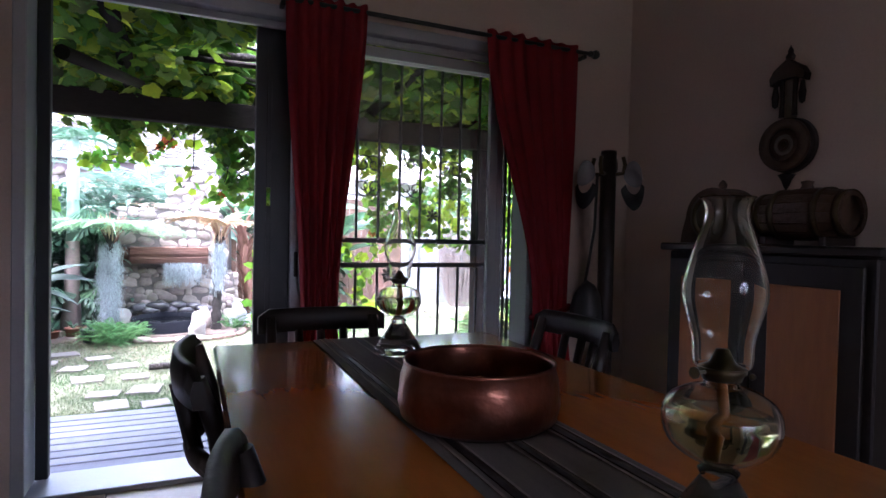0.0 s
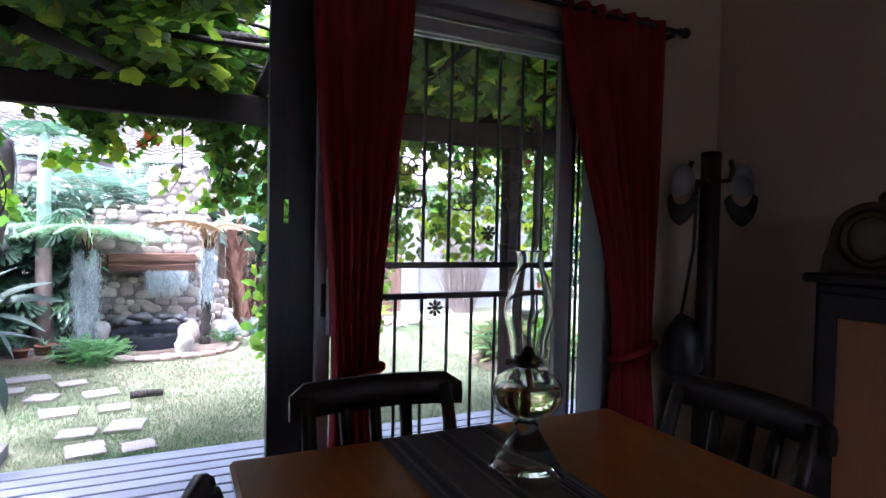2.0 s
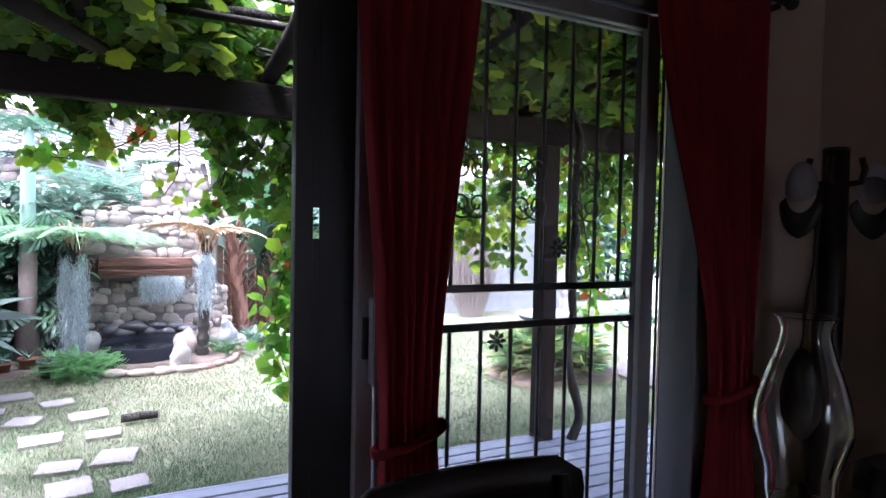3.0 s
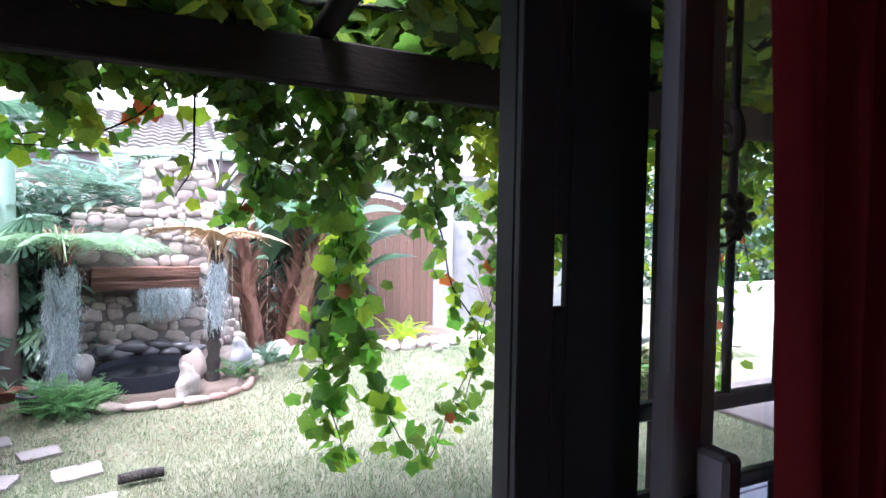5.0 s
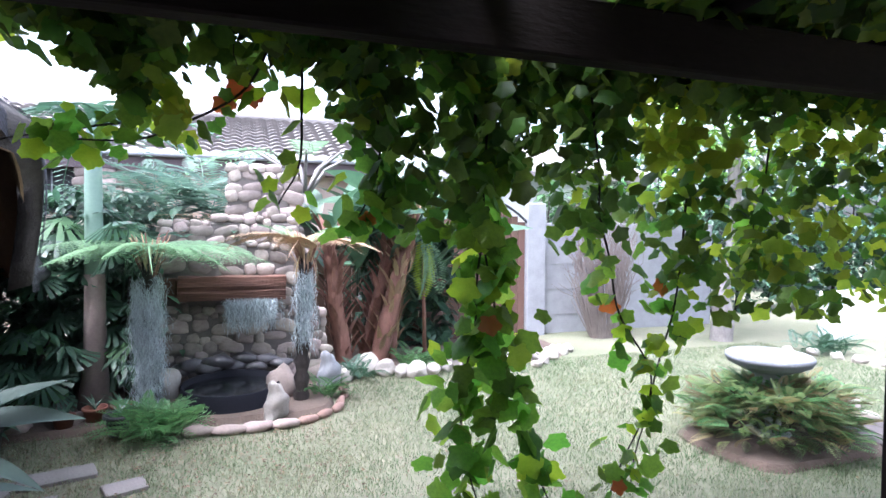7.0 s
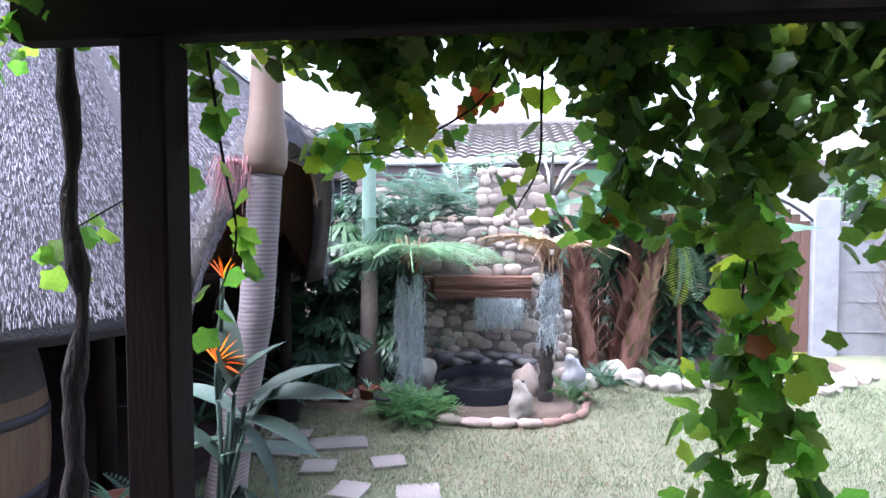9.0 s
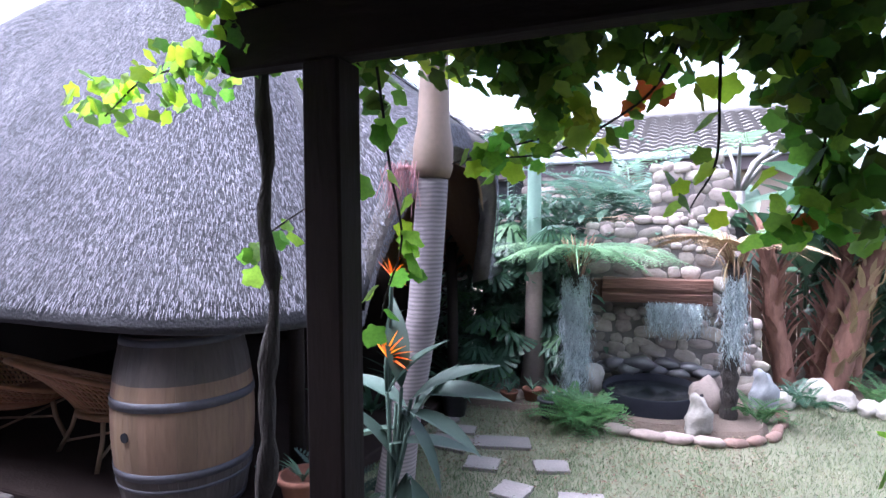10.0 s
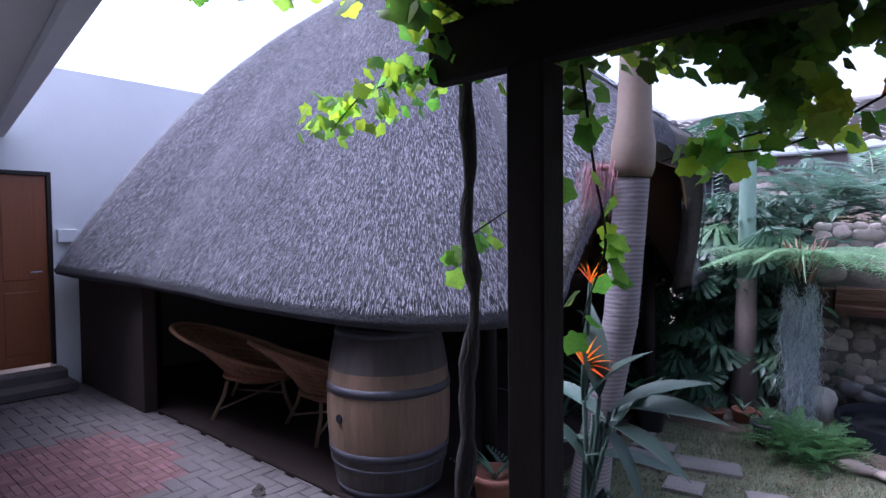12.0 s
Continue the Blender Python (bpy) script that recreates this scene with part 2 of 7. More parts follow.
M_BRASS = mat("dull_brass", (0.1, 0.075, 0.04), (0.06, 0.045, 0.025), 0.4, 15, 80, 0.1, metal=0.8)
M_WET = mat("wet_dark_rock", (0.1, 0.095, 0.1), (0.05, 0.047, 0.05), 0.35, 5, 45, 0.4, vary=0.3)
M_OLIVE = mat("olive_fern_leaf", (0.15, 0.19, 0.075), (0.08, 0.12, 0.05), 0.6, 4, 60, 0.0, vary=0.35, trans=0.3)
M_RUSTFERN = mat("rusty_fern_leaf", (0.2, 0.165, 0.08), (0.12, 0.11, 0.05), 0.7, 4, 60, 0.0, vary=0.3, trans=0.25)
M_AGED = mat("aged_dial", (0.2, 0.16, 0.125), (0.13, 0.1, 0.08), 0.6, 8, 60, 0.02)
M_LITTER = mat("fallen_leaf_litter", (0.15, 0.105, 0.06), (0.07, 0.05, 0.03), 0.9, 8, 60, 0.0, vary=0.5, per="island")
M_FASCIA = mat("mauve_brown_paint", (0.13, 0.095, 0.1), (0.09, 0.066, 0.07), 0.7, 3, 60, 0.1)
M_BRICK = mat("worn_edging_brick", (0.24, 0.145, 0.115), (0.15, 0.095, 0.08), 0.9, 7, 45, 0.5)
M_BATH = mat("stained_basin_concrete", (0.22, 0.23, 0.25), (0.13, 0.137, 0.15), 0.8, 6, 60, 0.4)
# lighter copy of the thatch for the lit cut ends round the arch
M_LIP = mat("lit_cut_thatch_ends", (0.15, 0.133, 0.125), (0.075, 0.067, 0.064), 0.95, 14, 90, 1.0)
M_ARECA = mat("blue_green_palm_leaf", (0.12, 0.19, 0.14), (0.065, 0.115, 0.085), 0.5, 4, 60, 0.0, vary=0.3, per="island", trans=0.25)
M_FRUIT = mat("yellow_fruit", (0.7, 0.45, 0.06), (0.55, 0.4, 0.06), 0.45, 6, 60, 0.1, vary=0.2)

# ---- building helpers ----


def link(name, bm, material, parent=None, label=""):
    me = bpy.data.meshes.new(name)
    bm.to_mesh(me)
    bm.free()
    me.materials.append(material)
    ob = new(name, me)
    if parent is not None:
        ob.parent = parent
    if label:
        ob["label"] = label
    return ob


def part(name, bm, material, parent, label=""):
    return link(name, bm, material, parent, label)


def raw(name, verts, faces, material, parent=None, smooth=False, label=""):
    me = bpy.data.meshes.new(name)
    me.from_pydata(verts, [], faces)
    me.materials.append(material)
    if smooth:
        me.polygons.foreach_set("use_smooth", [True] * len(me.polygons))
    ob = new(name, me)
    if parent is not None:
        ob.parent = parent
    if label:
        ob["label"] = label
    return ob


def thing(name, label, category, x=0, y=0, z=0, rz=0, group="", kind=""):
    ob = new(name)
    ob.matrix_basis = pose(x, y, z, 0, 0, rz)
    ob.empty_display_size = 0.1
    return tagged(ob, label, category, group, kind)


def box(x0, y0, z0, x1, y1, z1, bevel=0.004, bm=None, rot=None):
    b2 = bmesh.new()
    bmesh.ops.create_cube(b2, size=1)
    for v in b2.verts:
        v.co = Vector((x0 + (v.co.x + 0.5) * (x1 - x0), y0 + (v.co.y + 0.5) * (y1 - y0), z0 + (v.co.z + 0.5) * (z1 - z0)))
    if bevel:
        bmesh.ops.bevel(b2, geom=b2.edges[:], offset=min(bevel, 0.45 * min(x1 - x0, y1 - y0, z1 - z0)), segments=1, affect="EDGES")
    if rot is not None:
        b2.transform(rot)
    return merge(bm, b2)


def merge(bm, b2):
    if bm is None:
        return b2
    me = bpy.data.meshes.new("tmp")
    b2.to_mesh(me)
    b2.free()
    bm.from_mesh(me)
    bpy.data.meshes.remove(me)
    return bm


def tube(pts, radii, n=8, bm=None, cap=True):
    bm = bm or bmesh.new()
    pts = [Vector(p) for p in pts]
    if isinstance(radii, (int, float)):
        radii = [radii] * len(pts)
    rings = []
    side = None
    for i, p in enumerate(pts):
        d = (pts[min(i + 1, len(pts) - 1)] - pts[max(i - 1, 0)]).normalized()
        if side is None:
            side = d.cross(Vector((0, 0, 1)) if abs(d.z) < 0.9 else Vector((1, 0, 0))).normalized()
        side = (side - d * side.dot(d)).normalized()
        up = d.cross(side)
        rings.append([bm.verts.new(p + radii[i] * (math.cos(6.28318 * k / n) * side + math.sin(6.28318 * k / n) * up)) for k in range(n)])
    for a, b in zip(rings, rings[1:]):
        for k in range(n):
            f = bm.faces.new((a[k], a[(k + 1) % n], b[(k + 1) % n], b[k]))
            f.smooth = True
    if cap:
        bm.faces.new(rings[0][::-1])
        bm.faces.new(rings[-1])
    return bm


def lathe(profile, n=32, bm=None, cx=0, cy=0, closed=False):
    """Turns (radius, height) pairs round the upright axis."""
    bm = bm or bmesh.new()
    rings = []
    for r, z in profile:
        if r < 1e-5:
            rings.append([bm.verts.new((cx, cy, z))])
        else:
            rings.append([bm.verts.new((cx + r * math.cos(6.28318 * k / n), cy + r * math.sin(6.28318 * k / n), z)) for k in range(n)])
    pairs = list(zip(rings, rings[1:]))
    if closed:
        pairs.append((rings[-1], rings[0]))
    for a, b in pairs:
        for k in range(n):
            q = (k + 1) % n
            if len(a) == 1 and len(b) == 1:
                continue
            if len(a) == 1:
                f = bm.faces.new((a[0], b[q], b[k]))
            elif len(b) == 1:
                f = bm.faces.new((a[k], a[q], b[0]))
            else:
                f = bm.faces.new((a[k], a[q], b[q], b[k]))
            f.smooth = True
    return bm


def smooth(profile, n=4):
    """A profile drawn as a smooth curve through its points."""
    out = []
    p = [profile[0]] + list(profile) + [profile[-1]]
    for i in range(1, len(p) - 2):
        for k in range(n):
            t = k / n
            out.append(tuple(0.5 * (2 * b + (c - a) * t + (2 * a - 5 * b + 4 * c - d) * t * t + (3 * b - a - 3 * c + d) * t ** 3) for a, b, c, d in zip(p[i - 1], p[i], p[i + 1], p[i + 2])))
    return out + [profile[-1]]


def blob(r, rng, sx=1, sy=1, sz=1, rough=0.15, sub=2):
    """An uneven rounded stone."""
    bm = bmesh.new()
    bmesh.ops.create_icosphere(bm, subdivisions=sub, radius=1)
    o = Vector((rng.uniform(-50, 50), rng.uniform(-50, 50), rng.uniform(-50, 50)))
    for v in bm.verts:
        k = 1 + rough * 2 * noise.noise(v.co * 1.1 + o)
        v.co = Vector((v.co.x * sx, v.co.y * sy, v.co.z * sz)) * r * k
    for f in bm.faces:
        f.smooth = True
    return bm


def rot_to(d, spin=0.0):
    """Turns +y onto d, spun about it."""
    d = Vector(d).normalized()
    return d.to_track_quat("Y", "Z").to_matrix() @ Matrix.Rotation(spin, 3, "Y")


class Soup:
    """Gathers many small faces into one mesh."""

    def __init__(self):
        self.v, self.f = [], []

    def add(self, verts, faces, m3, at, s=1.0):
        k = len(self.v)
        at = Vector(at)
        self.v.extend((m3 @ (Vector(p) * s) + at)[:] for p in verts)
        self.f.extend(tuple(i + k for i in f) for f in faces)

    def make(self, name, material, parent=None, smooth=False, label=""):
        ob = raw(name, self.v, self.f, material, parent, smooth, label)
        if len(self.f) > 40:
            ob["kind"] = "stuff"
        return ob


def vine_leaf_shape():
    """A lobed vine leaf about 1 across, stalk at the origin, tip at +y."""
    rim = []
    for k in range(23):
        a = -2.6 + 5.2 * k / 22
        r = 0.5 * (1 + 0.135 * math.cos(4.8 * a)) * (1.05 - 0.1 * abs(a) / 2.5) + (0.022 if k % 2 else -0.022)
        rim.append((r * math.sin(a), 0.42 + r * math.cos(a), -0.14 * abs(math.sin(a)) - 0.12 * r * r + 0.03 * math.sin(3 * a)))
    verts = [(0, 0.1, 0.02), (0, 0.45, 0.03)] + rim
    faces = [(1, i + 2, i + 3) for i in range(len(rim) - 1)] + [(1, 0, 2), (1, len(rim) + 1, 0)]
    return verts, [f[::-1] for f in faces]


def blade_shape(n=6, width=0.18, droop=0.35, fold=0.25, peak=0.45):
    """A long leaf of length 1 along +y that droops and folds along its rib."""
    verts, faces = [], []
    for i in range(n + 1):
        u = i / n
        w = width * 0.5 * max(0.02, math.sin(math.pi * min(1, u ** (math.log(0.5) / math.log(peak)))))
        y, z = u * (1 - 0.2 * droop * u), -droop * u * u
        verts += [(-w, y, z + fold * w), (0, y, z - 0.0), (w, y, z + fold * w)]
    for i in range(n):
        a = 3 * i
        faces += [(a, a + 1, a + 4, a + 3), (a + 1, a + 2, a + 5, a + 4)]
    return verts, faces


def frond_shape(pairs=14, length=0.28, width=0.03, droop=0.4, taper=True, hang=0.2):
    """A feather frond of length 1 along +y: a rib with leaflets on both sides."""
    verts, faces = [], []
    for i in range(pairs):
        u = (i + 0.6) / pairs
        c = Vector((0, u * (1 - 0.25 * droop * u), -droop * u * u))
        ln = length * (math.sin(math.pi * (0.12 + 0.86 * u)) ** 0.7 if taper else 1)
        for s in (-1, 1):
            tip = c + Vector((s * ln, ln * 0.35, -hang * ln))
            w = Vector((0, width * 0.5, 0))
            k = len(verts)
            mid = (c + tip) * 0.5
            verts += [c[:], (mid - w)[:], tip[:], (mid + w)[:]]
            faces.append((k, k + 1, k + 2, k + 3) if s > 0 else (k, k + 3, k + 2, k + 1))
    k = len(verts)
    for i in range(6):
        u = i / 5
        w = 0.012 * (1 - 0.8 * u)
        verts += [(-w, u * (1 - 0.25 * droop * u), -droop * u * u - 0.002), (w, u * (1 - 0.25 * droop * u), -droop * u * u - 0.002)]
    for i in range(5):
        faces.append((k + 2 * i, k + 2 * i + 1, k + 2 * i + 3, k + 2 * i + 2))
    return verts, faces


def feather_shape(pinnae=18, length=0.3, sub=7, droop=0.3, hang=0.3):
    """A twice-divided fern frond of length 1 along +y."""
    verts, faces = [], []
    for i in range(pinnae):
        u = (i + 0.7) / pinnae
        c = Vector((0, u * (1 - 0.25 * droop * u), -droop * u * u))
        for s in (-1, 1):
            jit = noise.noise(Vector((i * 1.7, s * 3.1, pinnae)))
            ln = length * math.sin(math.pi * (0.12 + 0.86 * u)) ** 0.7 * (1 + 0.35 * jit)
            d = Vector((s, 0.4 + 0.5 * jit, -hang * (1 + 1.5 * jit))).normalized()
            side = Vector((-d.y * s, d.x * s, 0)).normalized() * s
            for j in range(sub):
                v = (j + 0.5) / sub
                p = c + d * ln * v + Vector((0, 0, -0.3 * ln * v * v))
                w = ln * (0.13 + 0.04 * ((i * 7 + j * 3) % 5) / 5) * (1 - 0.7 * v) + 0.003
                for q in (-1, 1):
                    t = p + side * (q * w) + d * w * 0.5
                    k = len(verts)
                    e = d * (ln / sub * 0.42)
                    verts += [(p - e * 0.8)[:], (p + e)[:], t[:]]
                    faces.append((k, k + 1, k + 2) if q > 0 else (k + 1, k, k + 2))
    k = len(verts)
    for i in range(6):
        u = i / 5
        w = 0.01 * (1 - 0.8 * u)
        verts += [(-w, u * (1 - 0.25 * droop * u), -droop * u * u - 0.002), (w, u * (1 - 0.25 * droop * u), -droop * u * u - 0.002)]
    for i in range(5):
        faces.append((k + 2 * i, k + 2 * i + 1, k + 2 * i + 3, k + 2 * i + 2))
    return verts, faces


VLEAF = vine_leaf_shape()
BLADE = blade_shape()

# ---- structure: the house ----
WI, WO = 2.74, 2.96            # door wall, inner and outer face
EAST, WEST, SOUTH, CEIL = 2.42, -1.7, -3.2, 2.62
OX0, OX1, OZ1 = -0.66, 1.76, 2.16   # opening of the sliding door
PAVE, LAWN, DECK = -0.22, -0.27, -0.2


def setting(name, bm, material, label, category):
    return tagged(link(name, bm, material), label, category, kind="structure")


bm = box(WEST - 0.2, WI, -0.3, OX0, WO, 3.0, 0)
box(OX1, WI, -0.3, EAST + 0.2, WO, 3.0, 0, bm)
box(OX0, WI, OZ1, OX1, WO, 3.0, 0, bm)
box(OX0, WI, -0.3, OX1, WO, -0.012, 0, bm)
setting("wall_north", bm, M_WALL, "cream plastered house wall with a wide sliding door opening", "wall")
setting("wall_east", box(EAST, SOUTH, -0.1, EAST + 0.2, WI - 0.002, 3.0, 0), M_WALL, "cream plastered dining room wall in deep shade", "wall")
setting("wall_west", box(WEST - 0.2, SOUTH, -0.1, WEST, WI - 0.002, 3.0, 0), M_WALL, "cream plastered dining room side wall", "wall")
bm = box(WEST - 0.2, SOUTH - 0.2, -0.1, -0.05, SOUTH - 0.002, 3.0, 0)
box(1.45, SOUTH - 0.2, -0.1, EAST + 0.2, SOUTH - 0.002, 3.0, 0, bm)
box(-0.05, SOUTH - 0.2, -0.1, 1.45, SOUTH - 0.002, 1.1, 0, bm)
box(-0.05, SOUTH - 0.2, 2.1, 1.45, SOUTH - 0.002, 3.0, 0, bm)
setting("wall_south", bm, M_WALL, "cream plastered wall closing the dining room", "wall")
setting("ceiling", box(WEST, SOUTH, CEIL, EAST, WI - 0.002, CEIL + 0.1, 0), M_CEIL, "plain white painted dining room ceiling", "ceiling")
setting("floor_slab", box(WEST, SOUTH, -0.12, EAST, WI, -0.012, 0), M_JOINT, "screed under the dining room floor tiles", "floor")
floor = thing("floor", "beige ceramic tiles on the dining room floor", "floor", kind="structure")
tile_me = None
for i in range(9):
    for j in range(13):
        x0, y0 = WEST + 0.46 * i, WI - 0.46 * (j + 1)
        if tile_me is None:
            t0 = part("tile", box(0.002, 0.002, -0.011, 0.455, 0.455, 0, 0.002), M_FLOOR, floor)
            tile_me = t0.data
        else:
            t0 = new("tile", tile_me)
            t0.parent = floor
        t0.location = (x0, y0, 0)
bm = box(EAST - 0.018, SOUTH + 0.01, 0, EAST - 0.002, WI - 0.01, 0.09, 0.003)
box(OX1 + 0.12, WI - 0.018, 0, EAST - 0.02, WI - 0.002, 0.09, 0.003, bm)
box(WEST + 0.002, WI - 0.018, 0, OX0 - 0.12, WI - 0.002, 0.09, 0.003, bm)
setting("baseboard", bm, M_DARKWOOD, "dark wooden skirting along the dining room walls", "baseboard")

# roof and eaves of this house outside
def eaves_strip(y0, y1, z0, z1):
    """A strip along the eaves, which run a little askew to the wall."""
    b = bmesh.new()
    q = [b.verts.new((x, y + 0.13 * (-1.3 - x) * (0 if y < 3 else 1), z)) for z in (z0, z1) for x, y in ((-9.5, y0), (-1.35, y0), (-1.35, y1), (-9.5, y1))]
    for f in ((3, 2, 1, 0), (4, 5, 6, 7), (0, 1, 5, 4), (1, 2, 6, 5), (2, 3, 7, 6), (3, 0, 4, 7)):
        b.faces.new([q[i] for i in f])
    return b


bm = eaves_strip(2.98, 3.7, 2.36, 2.4)
setting("soffit", bm, M_CEIL, "white boarded soffit under the house eaves", "soffit")
bm = eaves_strip(3.702, 3.73, 2.3, 2.5)
setting("fascia", bm, M_WHITE, "white painted fascia board of the house", "fascia")
gutter = thing("gutter", "white painted rain gutter along the eaves", "gutter")
bm = bmesh.new()
for x0, x1 in ((-9.5, -1.3),):
    prof = [(0, 0.1), (0, 0.02), (0.02, 0), (0.1, 0), (0.12, 0.03), (0.12, 0.1), (0.11, 0.1), (0.105, 0.035), (0.02, 0.015), (0.012, 0.1)]
    a = [bm.verts.new((x0, 3.735 + 0.13 * (-1.3 - x0) + p, 2.36 + q)) for p, q in prof]
    b = [bm.verts.new((x1, 3.735 + 0.13 * (-1.3 - x1) + p, 2.36 + q)) for p, q in prof]
    for k in range(len(prof)):
        q = (k + 1) % len(prof)
        bm.faces.new((a[k], a[q], b[q], b[k]))
part("trough", bm, M_WHITE, gutter)
setting("wall_house_west", box(-9.5, WI + 0.01, -0.3, WEST - 0.2, WO, 3.0, 0), M_WHITE, "white rendered outer wall of the house", "wall")
bm = bmesh.new()
vs = [bm.verts.new(p) for p in ((-9.6, 4.81, 2.5), (3.3, 2.97, 3.02), (3.3, -4.0, 5.2), (-9.6, -4.0, 5.2), (-9.6, 2.97, 3.02), (-1.3, 2.97, 3.02), (-1.3, 3.74, 2.5))]
bm.faces.new((vs[0], vs[6], vs[5], vs[4]))
bm.faces.new((vs[4], vs[5], vs[1], vs[2], vs[3]))
setting("roof", bm, M_ROOFTILE, "tiled roof slope of the house", "roof")

# white wing with the wooden back door
BX = -7.2
bm = box(BX - 0.25, 2.98, -0.3, BX, 4.06, 3.14, 0)
box(BX - 0.25, 4.99, -0.3, BX, 13.5, 3.14, 0, bm)
box(BX - 0.25, 4.06, 2.04, BX, 4.99, 3.14, 0, bm)
setting("wall_back_wing", bm, M_WHITE, "tall white rendered garden wall with a wooden door", "wall")
setting("wall_behind_door", box(BX - 1.2, 3.9, -0.3, BX - 1.0, 5.2, 2.6, 0), M_WALL, "plain wall behind the back door", "wall")

# ---- ground ----
bm = bmesh.new()
N = 60
grid = [[bm.verts.new((-40 + 80 * i / N, -20 + 70 * j / N, LAWN - 0.035 + 0.012 * noise.noise(Vector((i * 0.4, j * 0.4, 0))))) for j in range(N + 1)] for i in range(N + 1)]
for i in range(N):
    for j in range(N):
        f = bm.faces.new((grid[i][j], grid[i + 1][j], grid[i + 1][j + 1], grid[i][j + 1]))
        f.smooth = True
setting("ground", bm, M_SOIL, "dry sandy soil under a patchy lawn", "ground")


def bed(cx, cy, rx, ry, label, seed):
    """A low mound of planted soil with an uneven rim."""
    b = bmesh.new()
    top = b.verts.new((cx, cy, LAWN + 0.03))
    ring = []
    for k in range(40):
        a = 2 * math.pi * k / 40
        w = 1 + 0.1 * noise.noise(Vector((math.cos(a) * 2, math.sin(a) * 2, seed)))
        c, s = math.cos(a), math.sin(a)
        m = (abs(c) ** 4 + abs(s) ** 4) ** -0.25
        ring.append((b.verts.new((cx + rx * w * m * c * 0.9, cy + ry * w * m * s * 0.9, LAWN + 0.015)), b.verts.new((cx + rx * w * m * c, cy + ry * w * m * s, LAWN - 0.06))))
    for k in range(40):
        (a0, b0), (a1, b1) = ring[k], ring[(k + 1) % 40]
        b.faces.new((top, a0, a1))
        b.faces.new((a0, b0, b1, a1))
    return setting("flower_bed", b, M_BED, label, "flower bed")


bed(-1.6, 9.1, 1.0, 0.95, "dark soil of the shaded planting bed", 1)
bed(0.0, 8.8, 0.64, 0.72, "soil round the garden pond", 2)
bed(2.3, 10.1, 1.7, 0.75, "soil of the bed along the fence", 3)
bed(3.8, 6.4, 0.74, 0.52, "soil under the round fern bush", 4)

# ---- sliding door, security gate and curtains ----
door = thing("door_1", "grey aluminium sliding glass door, slid half open", "sliding door", kind="structure")
part("head_rail", box(OX0 + 0.01, WI - 0.01, OZ1 - 0.06, OX1 - 0.01, WO - 0.06, OZ1 - 0.002, 0.004), M_ALU, door)
part("track", box(OX0 + 0.06, WI + 0.03, OZ1 - 0.095, OX1 - 0.06, WI + 0.055, OZ1 - 0.062, 0.003), M_ALU, door)
part("sill", box(OX0 + 0.01, WI - 0.02, -0.01, OX1 - 0.01, WO + 0.02, 0.022, 0.004), M_ALU, door)
part("jamb", box(OX0 + 0.002, WI - 0.01, 0.024, OX0 + 0.05, WO - 0.06, OZ1 - 0.062, 0.004), M_ALU, door)
part("jamb", box(OX1 - 0.05, WI - 0.01, 0.024, OX1 - 0.002, WO - 0.06, OZ1 - 0.062, 0.004), M_ALU, door)


def leaf(x0, x1, y, name):
    """One glazed leaf of the sliding door."""
    z0, z1 = 0.025, OZ1 - 0.098
    fr = box(x0, y - 0.016, z0, x0 + 0.055, y + 0.016, z1, 0.004)
    part("stile", fr, M_ALU, door)
    part("stile", box(x1 - 0.055, y - 0.016, z0, x1, y + 0.016, z1, 0.004), M_ALU, door)
    part("rail", box(x0 + 0.056, y - 0.015, z1 - 0.055, x1 - 0.056, y + 0.015, z1, 0.004), M_ALU, door)
    part("rail", box(x0 + 0.056, y - 0.015, z0, x1 - 0.056, y + 0.015, z0 + 0.07, 0.004), M_ALU, door)
    pane = part("pane", box(x0 + 0.052, y - 0.003, z0 + 0.066, x1 - 0.052, y + 0.003, z1 - 0.052, 0), M_GLASS, door)
    pane.visible_shadow = False


leaf(0.425, 1.55, 2.81, "a")
leaf(0.5, 1.605, 2.855, "b")
h = part("handle", box(0.46, 2.745, 0.83, 0.49, 2.79, 1.08, 0.006), M_ALU, door)
part("lock", box(0.443, 2.781, 0.9, 0.475, 2.794, 1.02, 0.003), M_BLACK, h)

gate = thing("security_gate", "black steel sliding security gate with scrolls, pushed aside", "security gate")
stile = part("stile", box(0.341, 2.885, 0.03, 0.47, 2.899, 2.1, 0.002), M_DARKSTEEL, gate, "wide black stile with a hand slot")
part("edge_plate", box(0.27, 2.885, 0.03, 0.322, 2.899, 2.1, 0.002), M_DARKSTEEL, stile)
part("slot_plate", box(0.322, 2.886, 0.03, 0.341, 2.898, 1.24, 0), M_DARKSTEEL, stile)
part("slot_plate", box(0.322, 2.886, 1.33, 0.341, 2.898, 2.1, 0), M_DARKSTEEL, stile)
part("edge_flange", box(0.27, 2.9, 0.03, 0.285, 2.94, 2.1, 0.002), M_DARKSTEEL, stile)
part("stile", box(1.56, 2.89, 0.03, 1.6, 2.925, 2.1, 0.004), M_DARKSTEEL, gate)
for z in (0.05, 0.95, 1.08, 2.07):
    part("rail", box(0.472, 2.903, z - 0.013, 1.558, 2.92, z + 0.013, 0.003), M_DARKSTEEL, gate)
for i in range(9):
    x = 0.54 + 0.118 * i
    part("bar", tube([(x, 2.907, 0.062), (x, 2.907, 0.937)], 0.0075, 6), M_DARKSTEEL, gate)
    part("bar", tube([(x, 2.907, 1.093), (x, 2.907, 2.058)], 0.0075, 6), M_DARKSTEEL, gate)


